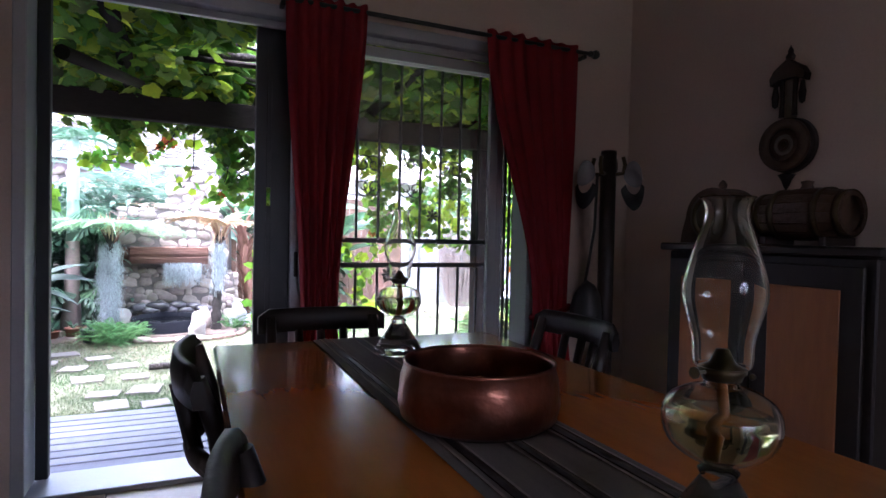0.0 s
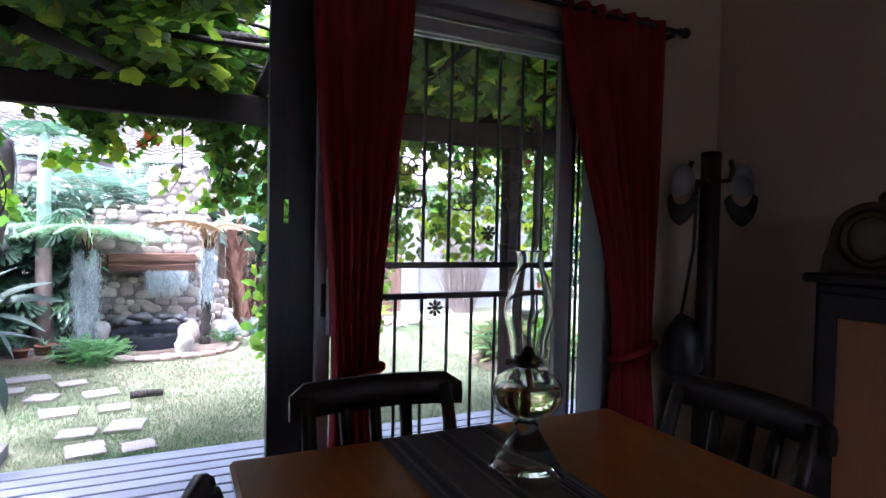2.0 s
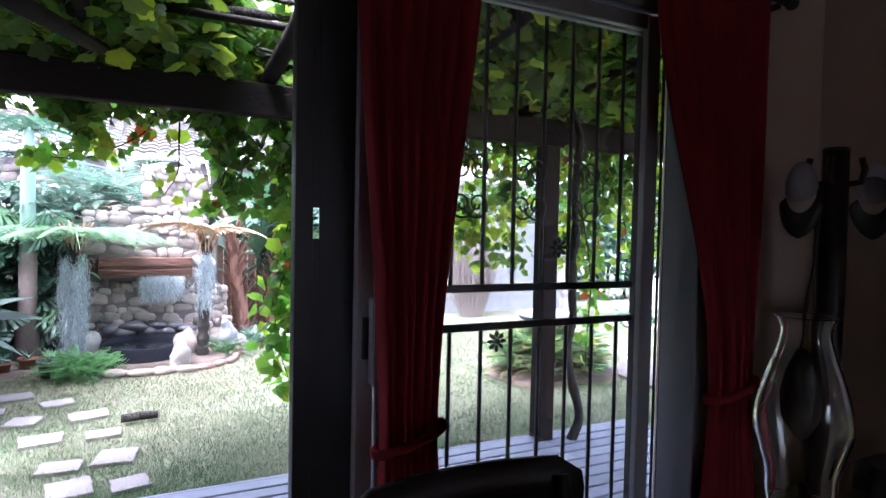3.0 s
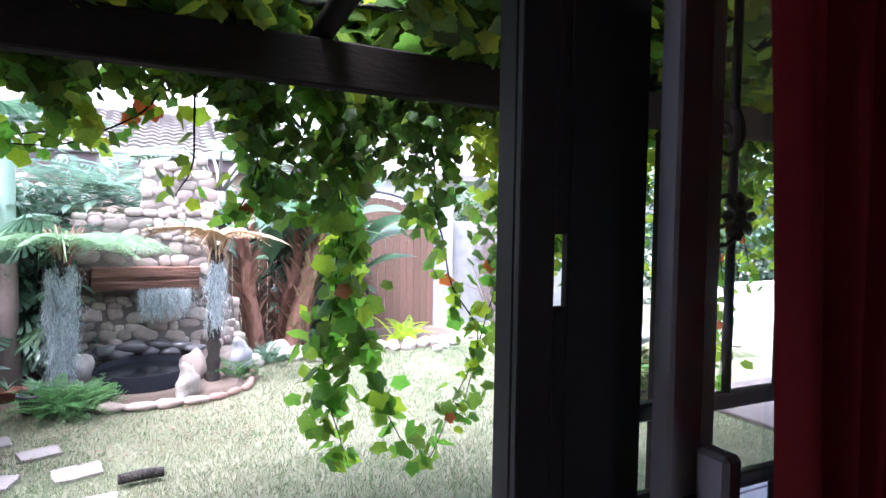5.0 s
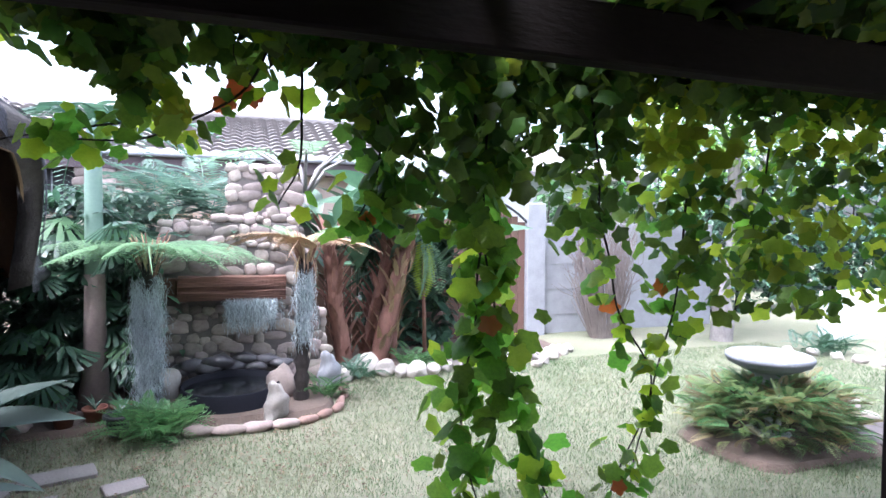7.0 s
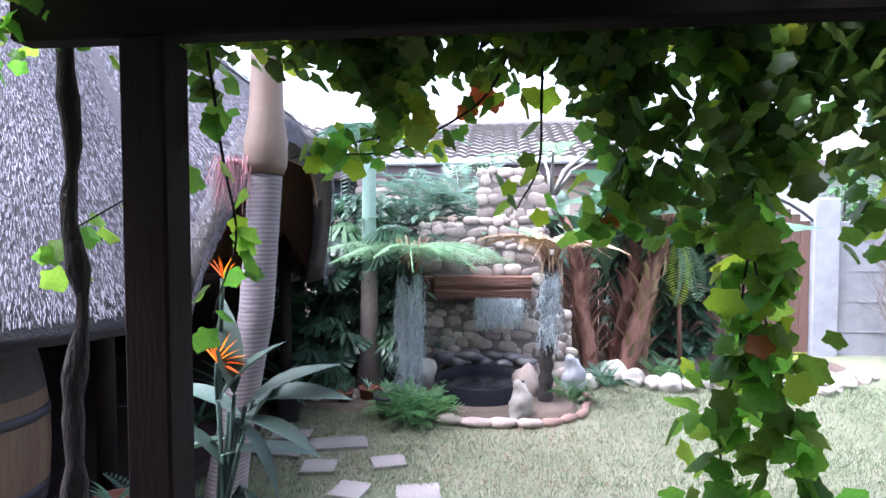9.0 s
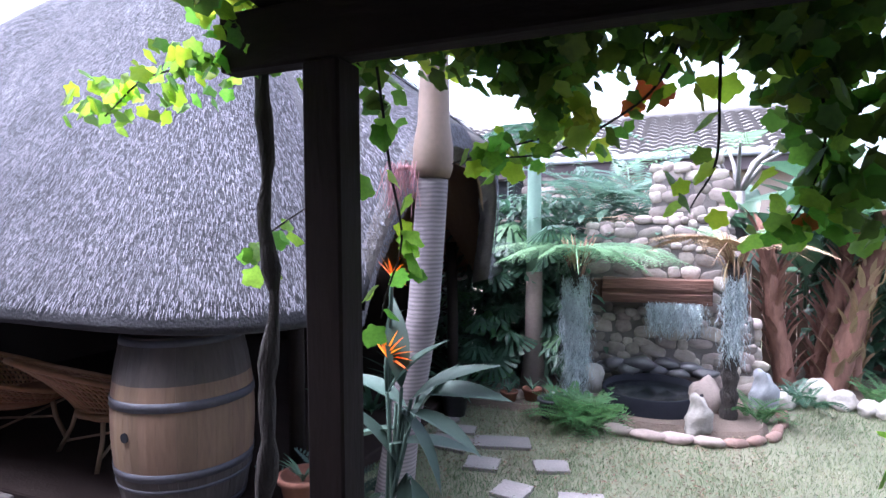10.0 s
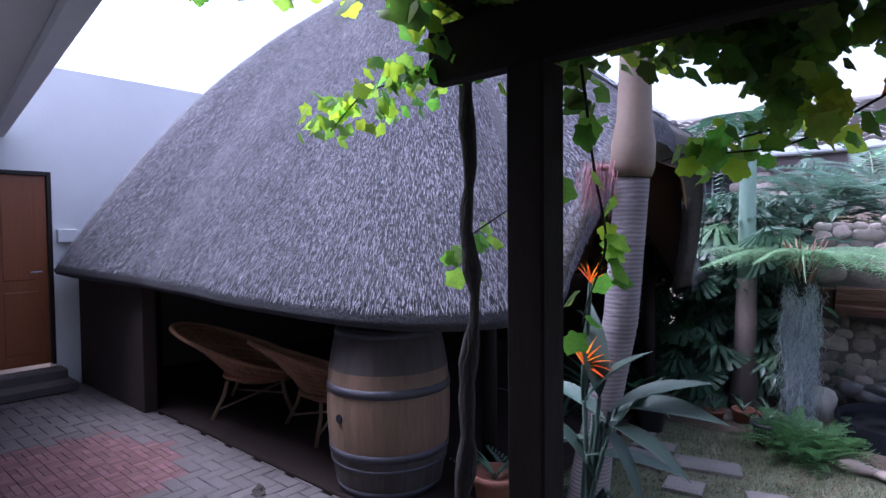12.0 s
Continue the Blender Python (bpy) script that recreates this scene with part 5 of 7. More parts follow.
for x, y in ((-6.55, 5.75), (-3.2, 6.25), (-2.35, 6.1), (-2.15, 8.3), (-6.3, 9.0), (-4.4, 9.6)):
    part("pole", tube([(x, y, PAVE - 0.02), (x + 0.01, y, 0.5), (x, y, 1.25)], [0.055, 0.052, 0.05], 10), M_BEAM, lapa)
# low wall, back wall and floor hold the lapa's inner shade in their colour
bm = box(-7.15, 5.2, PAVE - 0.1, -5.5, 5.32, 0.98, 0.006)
part("low_wall", bm, M_DARKPLASTER, lapa, "plastered low wall, coloured dark for the shade under the eaves")
bm = bmesh.new()
ring = [(-7.1, 5.33), (-7.1, 9.9), (-2.6, 9.9)]
for (xa, ya), (xb, yb) in zip(ring, ring[1:]):
    box(min(xa, xb) - 0.06, min(ya, yb), PAVE - 0.1, max(xa, xb) + 0.06, max(ya, yb) + 0.1, 0.85, 0, bm)
part("back_wall", bm, M_DARKWOOD, lapa, "back wall of the shelter, coloured dark for its unlit inside")
part("lapa_floor", box(-7.1, 5.3, PAVE - 0.12, -2.1, 9.8, PAVE + 0.02, 0.01), M_LAPAFLOOR, lapa, "paved floor, coloured near black for the shade of the thatch")

# ---- paving ----
paving = thing("pavement", "grey cement pavers laid in herringbone with a red inlay", "paving", kind="structure")
bm = box(-7.2, 2.97, LAWN - 0.2, -1.03, 5.29, PAVE - 0.012, 0)
part("bed", bm, M_JOINT, paving)
pv = box(0.002, 0.002, -0.05, 0.198, 0.098, 0, 0.004)
pm = bpy.data.meshes.new("paver")
pv.to_mesh(pm)
pm.materials.append(M_PAVE)
pr = bpy.data.meshes.new("paver")
pv.free()
pv = box(0.0015, 0.0015, -0.05, 0.0985, 0.0485, 0, 0.003)
pv.to_mesh(pr)
pv.free()
pr.materials.append(M_REDPAVE)
rng = random.Random(9)
near, far = 0, Soup()
for row in range(23):
    for m in range(-8, 20):
        for turn in (0, 1):
            gx, gy = row + 4 * m + (2 if turn else 0), row - (1 if turn else 0)
            x0, y0 = -7.15 + 0.1 * gx, 3.08 + 0.1 * gy
            if not (-7.16 < x0 < -1.3):
                continue
            red = ((x0 + 4.62) / 0.8) ** 2 + ((y0 - 4.3) / 0.62) ** 2 < 1
            if red:
                for qx in (0, 0.1):
                    for qy in (0, 0.05):
                        ob = new("paver", pr)
                        ob.parent = paving
                        ob.matrix_basis = pose(x0 + (0.1 - qy if turn else qx), y0 + (qx if turn else qy), PAVE + rng.uniform(-0.002, 0.001), rng.uniform(-0.6, 0.6), rng.uniform(-0.6, 0.6), 90 if turn else 0)
            elif y0 > 3.95 and x0 < -2.4 and near < 560:
                ob = new("paver", pm)
                near += 1
                ob.parent = paving
                ob.matrix_basis = pose(x0 + (0.1 if turn else 0), y0, PAVE + rng.uniform(-0.002, 0.002), rng.uniform(-0.6, 0.6), rng.uniform(-0.6, 0.6), 90 if turn else 0)
            else:
                w, d = (0.097, 0.197) if turn else (0.197, 0.097)
                far.add([(0.003, 0.003, 0), (w, 0.003, 0), (w, d, 0), (0.003, d, 0)], [(0, 1, 2, 3)], Matrix.Identity(3), (x0, y0, PAVE))
fo = far.make("pavers", M_PAVE, paving)
fo["kind"] = "stuff"

# ---- back door and its steps ----
bd = thing("door_2", "closed varnished wooden back door with lever handle", "door", kind="structure")
part("frame", box(BX - 0.1, 4.062, 0.02, BX + 0.005, 4.1, 2.038, 0.003), M_DARKWOOD, bd)
part("frame", box(BX - 0.1, 4.95, 0.02, BX + 0.005, 4.988, 2.038, 0.003), M_DARKWOOD, bd)
part("frame", box(BX - 0.1, 4.102, 1.998, BX + 0.005, 4.948, 2.036, 0.003), M_DARKWOOD, bd)
lf = part("leaf", box(BX - 0.07, 4.104, 0.03, BX - 0.03, 4.946, 1.996, 0.003), M_DOORWOOD, bd)
for z0, z1 in ((0.15, 0.8), (0.92, 1.85)):
    for y0 in (4.2, 4.56):
        part("panel", box(BX - 0.032, y0, z0, BX - 0.022, y0 + 0.28, z1, 0.008), M_DOORWOOD, lf)
hd = part("handle", tube([(BX - 0.03, 4.88, 1.0), (BX + 0.02, 4.88, 1.0), (BX + 0.022, 4.78, 1.0)], 0.009, 8), M_ALU, lf, "steel lever handle")
steps = thing("doorsteps", "two rounded brick and cement doorsteps", "steps")
part("upper_step", box(BX + 0.002, 4.0, PAVE, BX + 0.2, 5.04, 0.0, 0.025), M_PAVE, steps)
part("lower_step", box(BX + 0.002, 3.9, PAVE - 0.01, BX + 0.38, 5.08, -0.11, 0.025), M_PAVE, steps)
led = thing("wall_ledge", "short white plastered ledge on the wall", "ledge")
part("ledge", box(BX + 0.001, 5.02, 1.3, BX + 0.06, 5.2, 1.44, 0.006), M_WHITE, led)

dl = thing("dry_leaf", "dark curled dry leaf lying on the pavers", "leaf", -3.35, 4.98, PAVE + 0.006)
s = Soup()
s.add(*VLEAF, rot_to((0.8, 0.4, 0.15), 0.3), (0, 0, 0), 0.1)
s.add(*VLEAF, rot_to((-0.5, 0.6, 0.3), -0.4), (0.02, 0.01, 0.005), 0.08)
s.make("blade", M_BARK, dl)

# ---- barrel ----
barrel = thing("wine_barrel", "upright old oak wine barrel with steel hoops", "barrel", -2.82, 5.66, PAVE + 0.02, 40)
barrel.scale = (1.06, 1.06, 1.03)


def barrel_r(z):
    return 0.37 - 0.065 * ((z - 0.49) / 0.49) ** 2


for k in range(24):
    bm = bmesh.new()
    a0, a1 = 6.2832 * k / 24 + 0.0015, 6.2832 * (k + 1) / 24 - 0.0015
    cols = []
    for j in range(13):
        z = 0.98 * j / 12
        r = barrel_r(z)
        cols.append([bm.verts.new((rr * math.cos(a), rr * math.sin(a), z)) for rr, a in ((r, a0), (r + 0.003, (a0 + a1) / 2), (r, a1), (r - 0.03, a1), (r - 0.03, a0))])
    for a, b in zip(cols, cols[1:]):
        for q in range(5):
            bm.faces.new((a[q], a[(q + 1) % 5], b[(q + 1) % 5], b[q]))
    bm.faces.new(cols[0][::-1])
    bm.faces.new(cols[-1])
    st = part("stave", bm, M_BARREL, barrel)
    st.data.materials.append(M_BARRELEND)
    # stave faces below 0.245 and above 0.735 take the darker oak
    for f in st.data.polygons:
        if not 0.245 < f.center.z < 0.735:
            f.material_index = 1
for z0, z1 in ((0.01, 0.05), (0.17, 0.19), (0.235, 0.28), (0.605, 0.655), (0.935, 0.97)):
    part("hoop", lathe([(barrel_r(z0) + 0.003, z0), (barrel_r(z0) + 0.007, z0), (barrel_r(z1) + 0.007, z1), (barrel_r(z1) + 0.003, z1)], 48, None, closed=True), M_HOOP, barrel)
part("head", lathe([(0.0, 0.94), (0.27, 0.94), (0.27, 0.92), (0.0, 0.92)], 32), M_BARRELEND, barrel)
ba = radians(-92 - 40)
bm = tube([(0.36 * math.cos(ba), 0.36 * math.sin(ba), 0.47), (0.379 * math.cos(ba), 0.379 * math.sin(ba), 0.47)], 0.026, 14)
part("bunghole", bm, M_TANK, barrel, "dark round bung hole")


def wicker_chair(x, y, rz):
    """A cane tub chair facing its +y."""
    ob = thing("wicker_chair", "brown cane tub chair with a flared woven back", "armchair", x, y, PAVE + 0.02, rz, group="cane armchairs")

    def rim_at(k, u):
        """Point on the basket, k of 56 round it from arm to arm, u from the seat (0) to the rim (1)."""
        a = radians(140 + 260 * k / 55)
        w = math.sin(math.pi * k / 55)
        c, s = math.cos(a), math.sin(a)
        r = 0.19 + 0.15 * u ** 0.7 + 0.05 * w * u
        return Vector((r * c, 0.03 + r * s - 0.2 * w * u * u, 0.3 + u * (0.13 + 0.42 * w ** 1.4)))

    for sx in (-1, 1):
        for yy in (-0.17, 0.19):
            part("leg", tube([(sx * 0.19, yy, 0.33), (sx * 0.22, yy * 1.1, 0.2), (sx * 0.28, yy * 1.45, 0.0)], 0.014, 8), M_CANELEG, ob)
        part("brace", tube([(sx * 0.255, -0.22, 0.08), (-sx * 0.2, 0.2, 0.2)], 0.01, 7), M_CANELEG, ob)
    part("seat", lathe([(0.0, 0.3), (0.19, 0.3), (0.27, 0.34), (0.26, 0.37), (0.0, 0.365)], 26, None, 0, 0.03), M_WICKER, ob)
    for k in range(56):
        part("cane", tube([rim_at(k, u) for u in (0.0, 0.3, 0.65, 1.0)], [0.006, 0.008, 0.009, 0.01], 5), M_WICKER, ob)
    for u in (0.0, 0.1, 0.2, 0.3, 0.42, 0.54, 0.66, 0.8, 0.92, 1.0):
        part("rim" if u == 1 else "weave", tube([rim_at(k, u) for k in range(56)], 0.02 if u == 1 else 0.01, 7), M_WICKER, ob)
    return ob


wicker_chair(-4.85, 5.95, -42).scale = (1.25, 1.3, 0.9)
wicker_chair(-3.85, 6.02, -15).scale = (1.15, 1.15, 0.9)

# ---- stone fountain ----
rng = random.Random(101)
fountain = thing("stone_fountain", "river-stone garden fountain wall with a timber mantel", "fountain")
part("core", box(-0.98, 9.285, LAWN - 0.05, 0.34, 9.7, 1.42, 0.03), M_MORTAR, fountain, "dark mortar between the stones")
part("buttress_core", box(0.342, 9.285, LAWN - 0.05, 0.58, 9.7, 0.5, 0.03), M_MORTAR, fountain)
part("chimney_core", box(-0.36, 9.325, 1.3, 0.26, 9.7, 1.98, 0.03), M_MORTAR, fountain)
stone_me = []
for k in range(9):
    b = blob(1.0, rng, 1, 1, 1, 0.14, 2)
    for v in b.verts:
        c = v.co
        v.co = Vector((math.copysign(abs(c.x) ** 0.62, c.x), math.copysign(abs(c.y) ** 0.5, c.y), math.copysign(abs(c.z) ** 0.62, c.z)))
    me = bpy.data.meshes.new("stone")
    b.to_mesh(me)
    b.free()
    me.materials.append(M_STONE)
    stone_me.append(me)


def lay_stones(x0, x1, z0, z1, y, parent, skip=None, hmin=0.08, hmax=0.15, across=False):
    z = z0
    while z < z1 - 0.03:
        h = rng.uniform(hmin, hmax) * 0.92
        x = x0 - rng.uniform(0, 0.06)
        while x < x1 - 0.02:
            w = h * rng.uniform(0.9, 2.3)
            cx, cz = x + w / 2, z + h / 2 + rng.uniform(-0.04, 0.04)
            if not (skip and skip(cx, cz)):
                st = new("stone", rng.choice(stone_me))
                st.parent = parent
                at = (y, cx, cz) if across else (cx, y, cz)
                sc = (0.07, w * 0.53, h * 0.57) if across else (w * 0.52, rng.uniform(0.03, 0.052), h * rng.uniform(0.5, 0.6))
                st.matrix_basis = Matrix.Translation(at) @ Euler((rng.uniform(-0.15, 0.15), rng.uniform(-0.35, 0.35), rng.uniform(-0.12, 0.12))).to_matrix().to_4x4() @ Matrix.Diagonal((*sc, 1))
            x += w * 0.98
        z += h * 0.96


lay_stones(-0.97, 0.62, LAWN, 1.42, 9.31, fountain, lambda x, z: x > 0.64 - 0.26 * min(1, max(0, z - 0.2) / 0.5) or (-0.92 < x < 0.2 and 0.6 < z < 0.88) or (-0.6 < x < 0.05 and z < 0.0))
lay_stones(-0.34, 0.28, 1.42, 2.0, 9.35, fountain)
lay_stones(9.36, 9.66, LAWN, 0.45, 0.58, fountain, across=True)
lay_stones(9.36, 9.66, 0.52, 1.36, 0.35, fountain, across=True)
lay_stones(9.36, 9.66, LAWN, 1.36, -0.98, fountain, across=True)


def sleeper(x0, y0, z0, x1, y1, z1, seed):
    bm = bmesh.new()
    n = 26
    prof = [(y0, z0), (y0 - 0.01, (z0 + z1) / 2 - 0.04), (y0 + 0.004, (z0 + z1) / 2 - 0.02), (y0 - 0.012, (z0 + z1) / 2 + 0.02), (y0, z1), ((y0 + y1) / 2, z1 + 0.006), (y1, z1), (y1, z0)]
    rings = []
    for k in range(n + 1):
        x = x0 + (x1 - x0) * k / n
        rings.append([bm.verts.new((x + 0.02 * noise.noise(Vector((j * 3.1, seed, 0))) * (k in (0, n)), p + 0.02 * noise.noise(Vector((x * 3, j * 2.3, seed))), q + 0.025 * noise.noise(Vector((x * 2.5, j * 1.7 + 9, seed))))) for j, (p, q) in enumerate(prof)])
    for a, b in zip(rings, rings[1:]):
        for j in range(len(prof)):
            bm.faces.new((a[j], a[(j + 1) % len(prof)], b[(j + 1) % len(prof)], b[j]))
    bm.faces.new(rings[0][::-1])
    bm.faces.new(rings[-1])
    return bm


part("mantel_log", sleeper(-0.82, 9.1, 0.63, 0.2, 9.32, 0.86, 3), M_LOG, fountain, "weathered reddish timber beam")
part("mantel_end", box(-0.95, 9.16, 0.65, -0.83, 9.32, 0.85, 0.012), M_LOG, fountain)
for k in range(9):
    b = blob(rng.uniform(0.1, 0.15), rng, 1.2, 0.7, 0.55, 0.25, 2)
    b.transform(Matrix.Translation((-0.78 + 0.115 * k, 9.12 + rng.uniform(-0.06, 0.06), -0.06 + 0.05 * (k % 2) + rng.uniform(0, 0.03))))
    part("spill_rock", b, M_WET, fountain, "wet dark rock under the spill")


def moss_drape(parent, pts, seed, count, lo, hi, name="moss"):
    """Thin hanging grey strands below a run of points."""
    r = random.Random(seed)
    s = Soup()
    for k in range(count):
        p = r.choice(pts)
        at = Vector(p) + Vector((r.gauss(0, 0.03), r.gauss(0, 0.02), r.uniform(-0.03, 0.02)))
        for q in range(r.randint(4, 9)):
            ln = r.uniform(lo, hi) * 0.17
            a = r.uniform(0, 6.28)
            w = r.uniform(0.1, 0.9)
            d = Vector((math.cos(a) * w, math.sin(a) * w, -1)).normalized()
            m3 = rot_to(d, r.uniform(0, 3)) @ Matrix.Diagonal((r.uniform(0.003, 0.007), ln, 1))
            s.add([(-0.5, 0, 0), (0.5, 0, 0), (0.2, 1, 0), (-0.2, 1, 0)], [(0, 1, 2, 3)], m3, at)
            at = at + Vector((d.x * 0.5, d.y * 0.5, d.z)) * ln * 0.8 + Vector((r.gauss(0, 0.01), r.gauss(0, 0.01), 0))
    ob = s.make(name, M_MOSS, parent)
    ob["kind"] = "stuff"
    return ob


mm = thing("hanging_moss", "grey-green moss curtain hanging below the timber mantel", "moss")
moss_drape(mm, [(-0.36 + 0.44 * k / 30, 9.1, 0.63) for k in range(31)], 4, 620, 0.2, 0.36)

pond = thing("pond_trough", "low black pond liner filled with dark water", "pond")
bm = bmesh.new()
n = 36
out = [(math.cos(a) * 0.44 - 0.32, 8.66 + 0.4 * math.sin(a)) for a in [2 * math.pi * k / n for k in range(n)]]


def pond_ring(k, z):
    return [bm.verts.new((-0.32 + (x + 0.32) * k, 8.66 + (y - 8.66) * k, z + 0.05 * (y - 8.66))) for x, y in out]


rings = [pond_ring(1.03, LAWN - 0.04), pond_ring(1.0, -0.09), pond_ring(0.985, -0.08), pond_ring(0.95, -0.085), pond_ring(0.9, -0.24)]
for a, b in zip(rings, rings[1:]):
    for k in range(n):
        f = bm.faces.new((a[k], a[(k + 1) % n], b[(k + 1) % n], b[k]))
        f.smooth = True
part("liner", bm, M_TANK, pond)
w = bmesh.new()
w.faces.new([w.verts.new((-0.32 + (x + 0.32) * 0.94, 8.66 + (y - 8.66) * 0.94, -0.125)) for x, y in out])
part("water", w, mat("dark_pond_water", (0.01, 0.012, 0.014), (0.016, 0.018, 0.02), 0.12, 5, 40, 0.03), pond, "still dark water")


def rock(name, x, y, r, m, label, category, sx=1, sy=1, sz=0.75, z=LAWN, group=""):
    ob = thing(name, label, category, x, y, z, rng.uniform(0, 360), group=group)
    b = blob(r, rng, sx, sy, sz, 0.22, 3)
    b.transform(Matrix.Translation((0, 0, r * sz * 0.7 - 0.04)))
    part("rock", b, m, ob)
    return ob


rock("boulder", 0.14, 8.72, 0.19, M_PINKROCK, "large pinkish boulder beside the pond", "boulder", 0.8, 0.9, 1.0)
rock("boulder", -0.92, 8.95, 0.17, M_ROCK, "rounded pale boulder at the fountain foot", "boulder", 0.9, 0.9, 1.1)
for x, y, r in ((0.8, 9.17, 0.11), (0.9, 9.42, 0.1), (1.12, 9.46, 0.15), (1.3, 9.3, 0.12), (1.46, 9.18, 0.1), (1.62, 9.14, 0.12), (1.82, 9.16, 0.1), (2.02, 9.3, 0.09), (2.22, 9.42, 0.1), (2.4, 9.46, 0.1), (2.6, 9.42, 0.1), (2.82, 9.39, 0.11), (3.05, 9.44, 0.1), (3.22, 9.48, 0.1), (3.4, 9.52, 0.09), (3.6, 9.58, 0.1), (3.78, 9.65, 0.09), (6.75, 8.75, 0.07), (6.96, 8.55, 0.08), (7.05, 8.3, 0.07), (7.12, 8.05, 0.08), (7.25, 7.8, 0.07), (5.0, 6.5, 0.07), (5.2, 6.8, 0.07), (3.12, 9.1, 0.07), (3.3, 9.25, 0.08), (3.5, 9.4, 0.07), (3.94, 9.75, 0.08)):
    rock("edging_rock", x, y, r, M_ROCK, "pale rounded rock edging the flower bed", "rock", 1.1, 0.9, 0.85, group="bed edging rocks")
kerb_line = smooth([(-0.66, 7.95), (-0.43, 7.92), (-0.2, 7.9), (0.02, 7.9), (0.22, 7.93), (0.4, 8.02), (0.54, 8.15), (0.64, 8.3), (0.7, 8.5), (0.74, 8.75), (0.78, 8.98)], 1)
for k, (x, y) in enumerate(kerb_line[:-1]):
    x2, y2 = kerb_line[k + 1]
    st = thing("kerb_stone", "flat pinkish stone edging the pond" if k < 4 else "worn brick-red edging stone round the fern bed", "kerb stone", (x + x2) / 2, (y + y2) / 2, LAWN, math.degrees(math.atan2(y2 - y, x2 - x)), group="pond edging stones")
    ln = math.hypot(x2 - x, y2 - y)
    b = blob(1.0, rng, ln * (0.62 if k < 4 else 0.56), rng.uniform(0.06, 0.085) if k < 4 else 0.042, rng.uniform(0.04, 0.06) if k < 4 else 0.04, 0.2, 2)
    b.transform(Matrix.Translation((0, rng.uniform(-0.015, 0.015), 0.0 if k < 4 else -0.008)))
    part("stone", b, M_BRICK if k >= 4 else M_PINKROCK, st)
for x, y, r in ((-1.7, 8.6, 0.11), (-1.55, 8.45, 0.1), (-2.05, 8.5, 0.12), (-1.9, 8.35, 0.1), (-2.25, 8.3, 0.11)):
    rock("bed_rock", x, y, r, M_PINKROCK, "brown rock edging the shaded bed", "rock", 1.1, 0.9, 0.7, group="shaded bed rocks")


def statue(x, y, s, m, label):
    ob = lathe([(0.0, 0.0), (0.36, 0.0), (0.34, 0.14), (0.28, 0.3), (0.3, 0.5), (0.26, 0.7), (0.19, 0.82), (0.17, 0.95), (0.1, 1.05), (0.0, 1.08)], 20)
    for v in ob.verts:
        v.co += 0.2 * noise.noise_vector(v.co * 2.6) + 0.07 * noise.noise_vector(v.co * 7.0)
        v.co.z = max(0, v.co.z)
        v.co.y *= 0.8
        v.co *= s
    o = link("garden_statue", ob, m)
    o.location = (x, y, LAWN - 0.02)
    return tagged(o, label, "statue")


statue(0.06, 8.14, 0.29, M_ROCK, "small white weathered stone garden ornament by the pond")
statue(0.62, 8.95, 0.34, M_CONC, "small grey-blue stone garden ornament among ferns")

# ---- palms ----
palm = thing("ringed_palm", "king palm with grey ringed trunk beside the path", "palm tree")
line = [Vector((-1.72, 6.2, LAWN - 0.04)), Vector((-1.66, 6.2, 0.1)), Vector((-1.5, 6.2, 0.9)), Vector((-1.435, 6.2, 1.68))]
pts, rad = [], []
for k in range(177):
    u = k / 176 * 2.999
    i = int(u)
    pts.append(line[i].lerp(line[i + 1], u - i))
    z = pts[-1].z
    rad.append((0.125 - 0.03 * min(1, (z + 0.3) / 0.6) if z < 0.3 else 0.097 - 0.004 * (z - 0.3)) + (0.0004, 0.0005, -0.0007, 0.0)[k % 4])
part("trunk", tube(pts, rad, 20), M_TRUNK, palm)
part("crownshaft", tube([(-1.435, 6.2, 1.682), (-1.433, 6.2, 1.74), (-1.43, 6.2, 1.86), (-1.425, 6.2, 2.0), (-1.42, 6.2, 2.3), (-1.4, 6.2, 3.2), (-1.38, 6.2, 5.3)], [0.1, 0.118, 0.118, 0.095, 0.085, 0.075, 0.05], 18), M_CROWNSHAFT, palm, "smooth brownish green crown shaft")
s = Soup()
r = random.Random(3)
fr = frond_shape(26, 0.3, 0.03, 0.5)
for k in range(11):
    a = k * 2.4
    s.add(*fr, rot_to((math.cos(a), math.sin(a), r.uniform(0.2, 1.0))), (-1.38, 6.2, 5.25), r.uniform(1.3, 1.7))
s.make("fronds", M_FERN, palm)
s = Soup()
for k in range(120):
    a = r.uniform(0, 6.28)
    at = Vector((-1.58 + r.gauss(0, 0.05), 6.08 + r.gauss(0, 0.05), 1.74 + r.uniform(-0.03, 0.04)))
    d = Vector((math.cos(a) * 0.25 - 0.1, math.sin(a) * 0.25, -1)).normalized()
    s.add([(-0.5, 0, 0), (0.5, 0, 0), (0.3, 1, 0), (-0.3, 1, 0)], [(0, 1, 2, 3)], rot_to(d, r.uniform(0, 3)) @ Matrix.Diagonal((0.005, r.uniform(0.12, 0.28), 1)), at)
M_PINK = mat("pink_flower_spray", (0.34, 0.16, 0.17), (0.24, 0.11, 0.12), 0.8, 9, 60, 0, vary=0.3, per="island")
part("flower_stalk", tube([(-1.5, 6.16, 1.68), (-1.54, 6.11, 1.74), (-1.59, 6.08, 1.74)], 0.016, 7), M_PINK, palm)
o = s.make("flower_spray", M_PINK, palm, label="drooping pink flower spray")

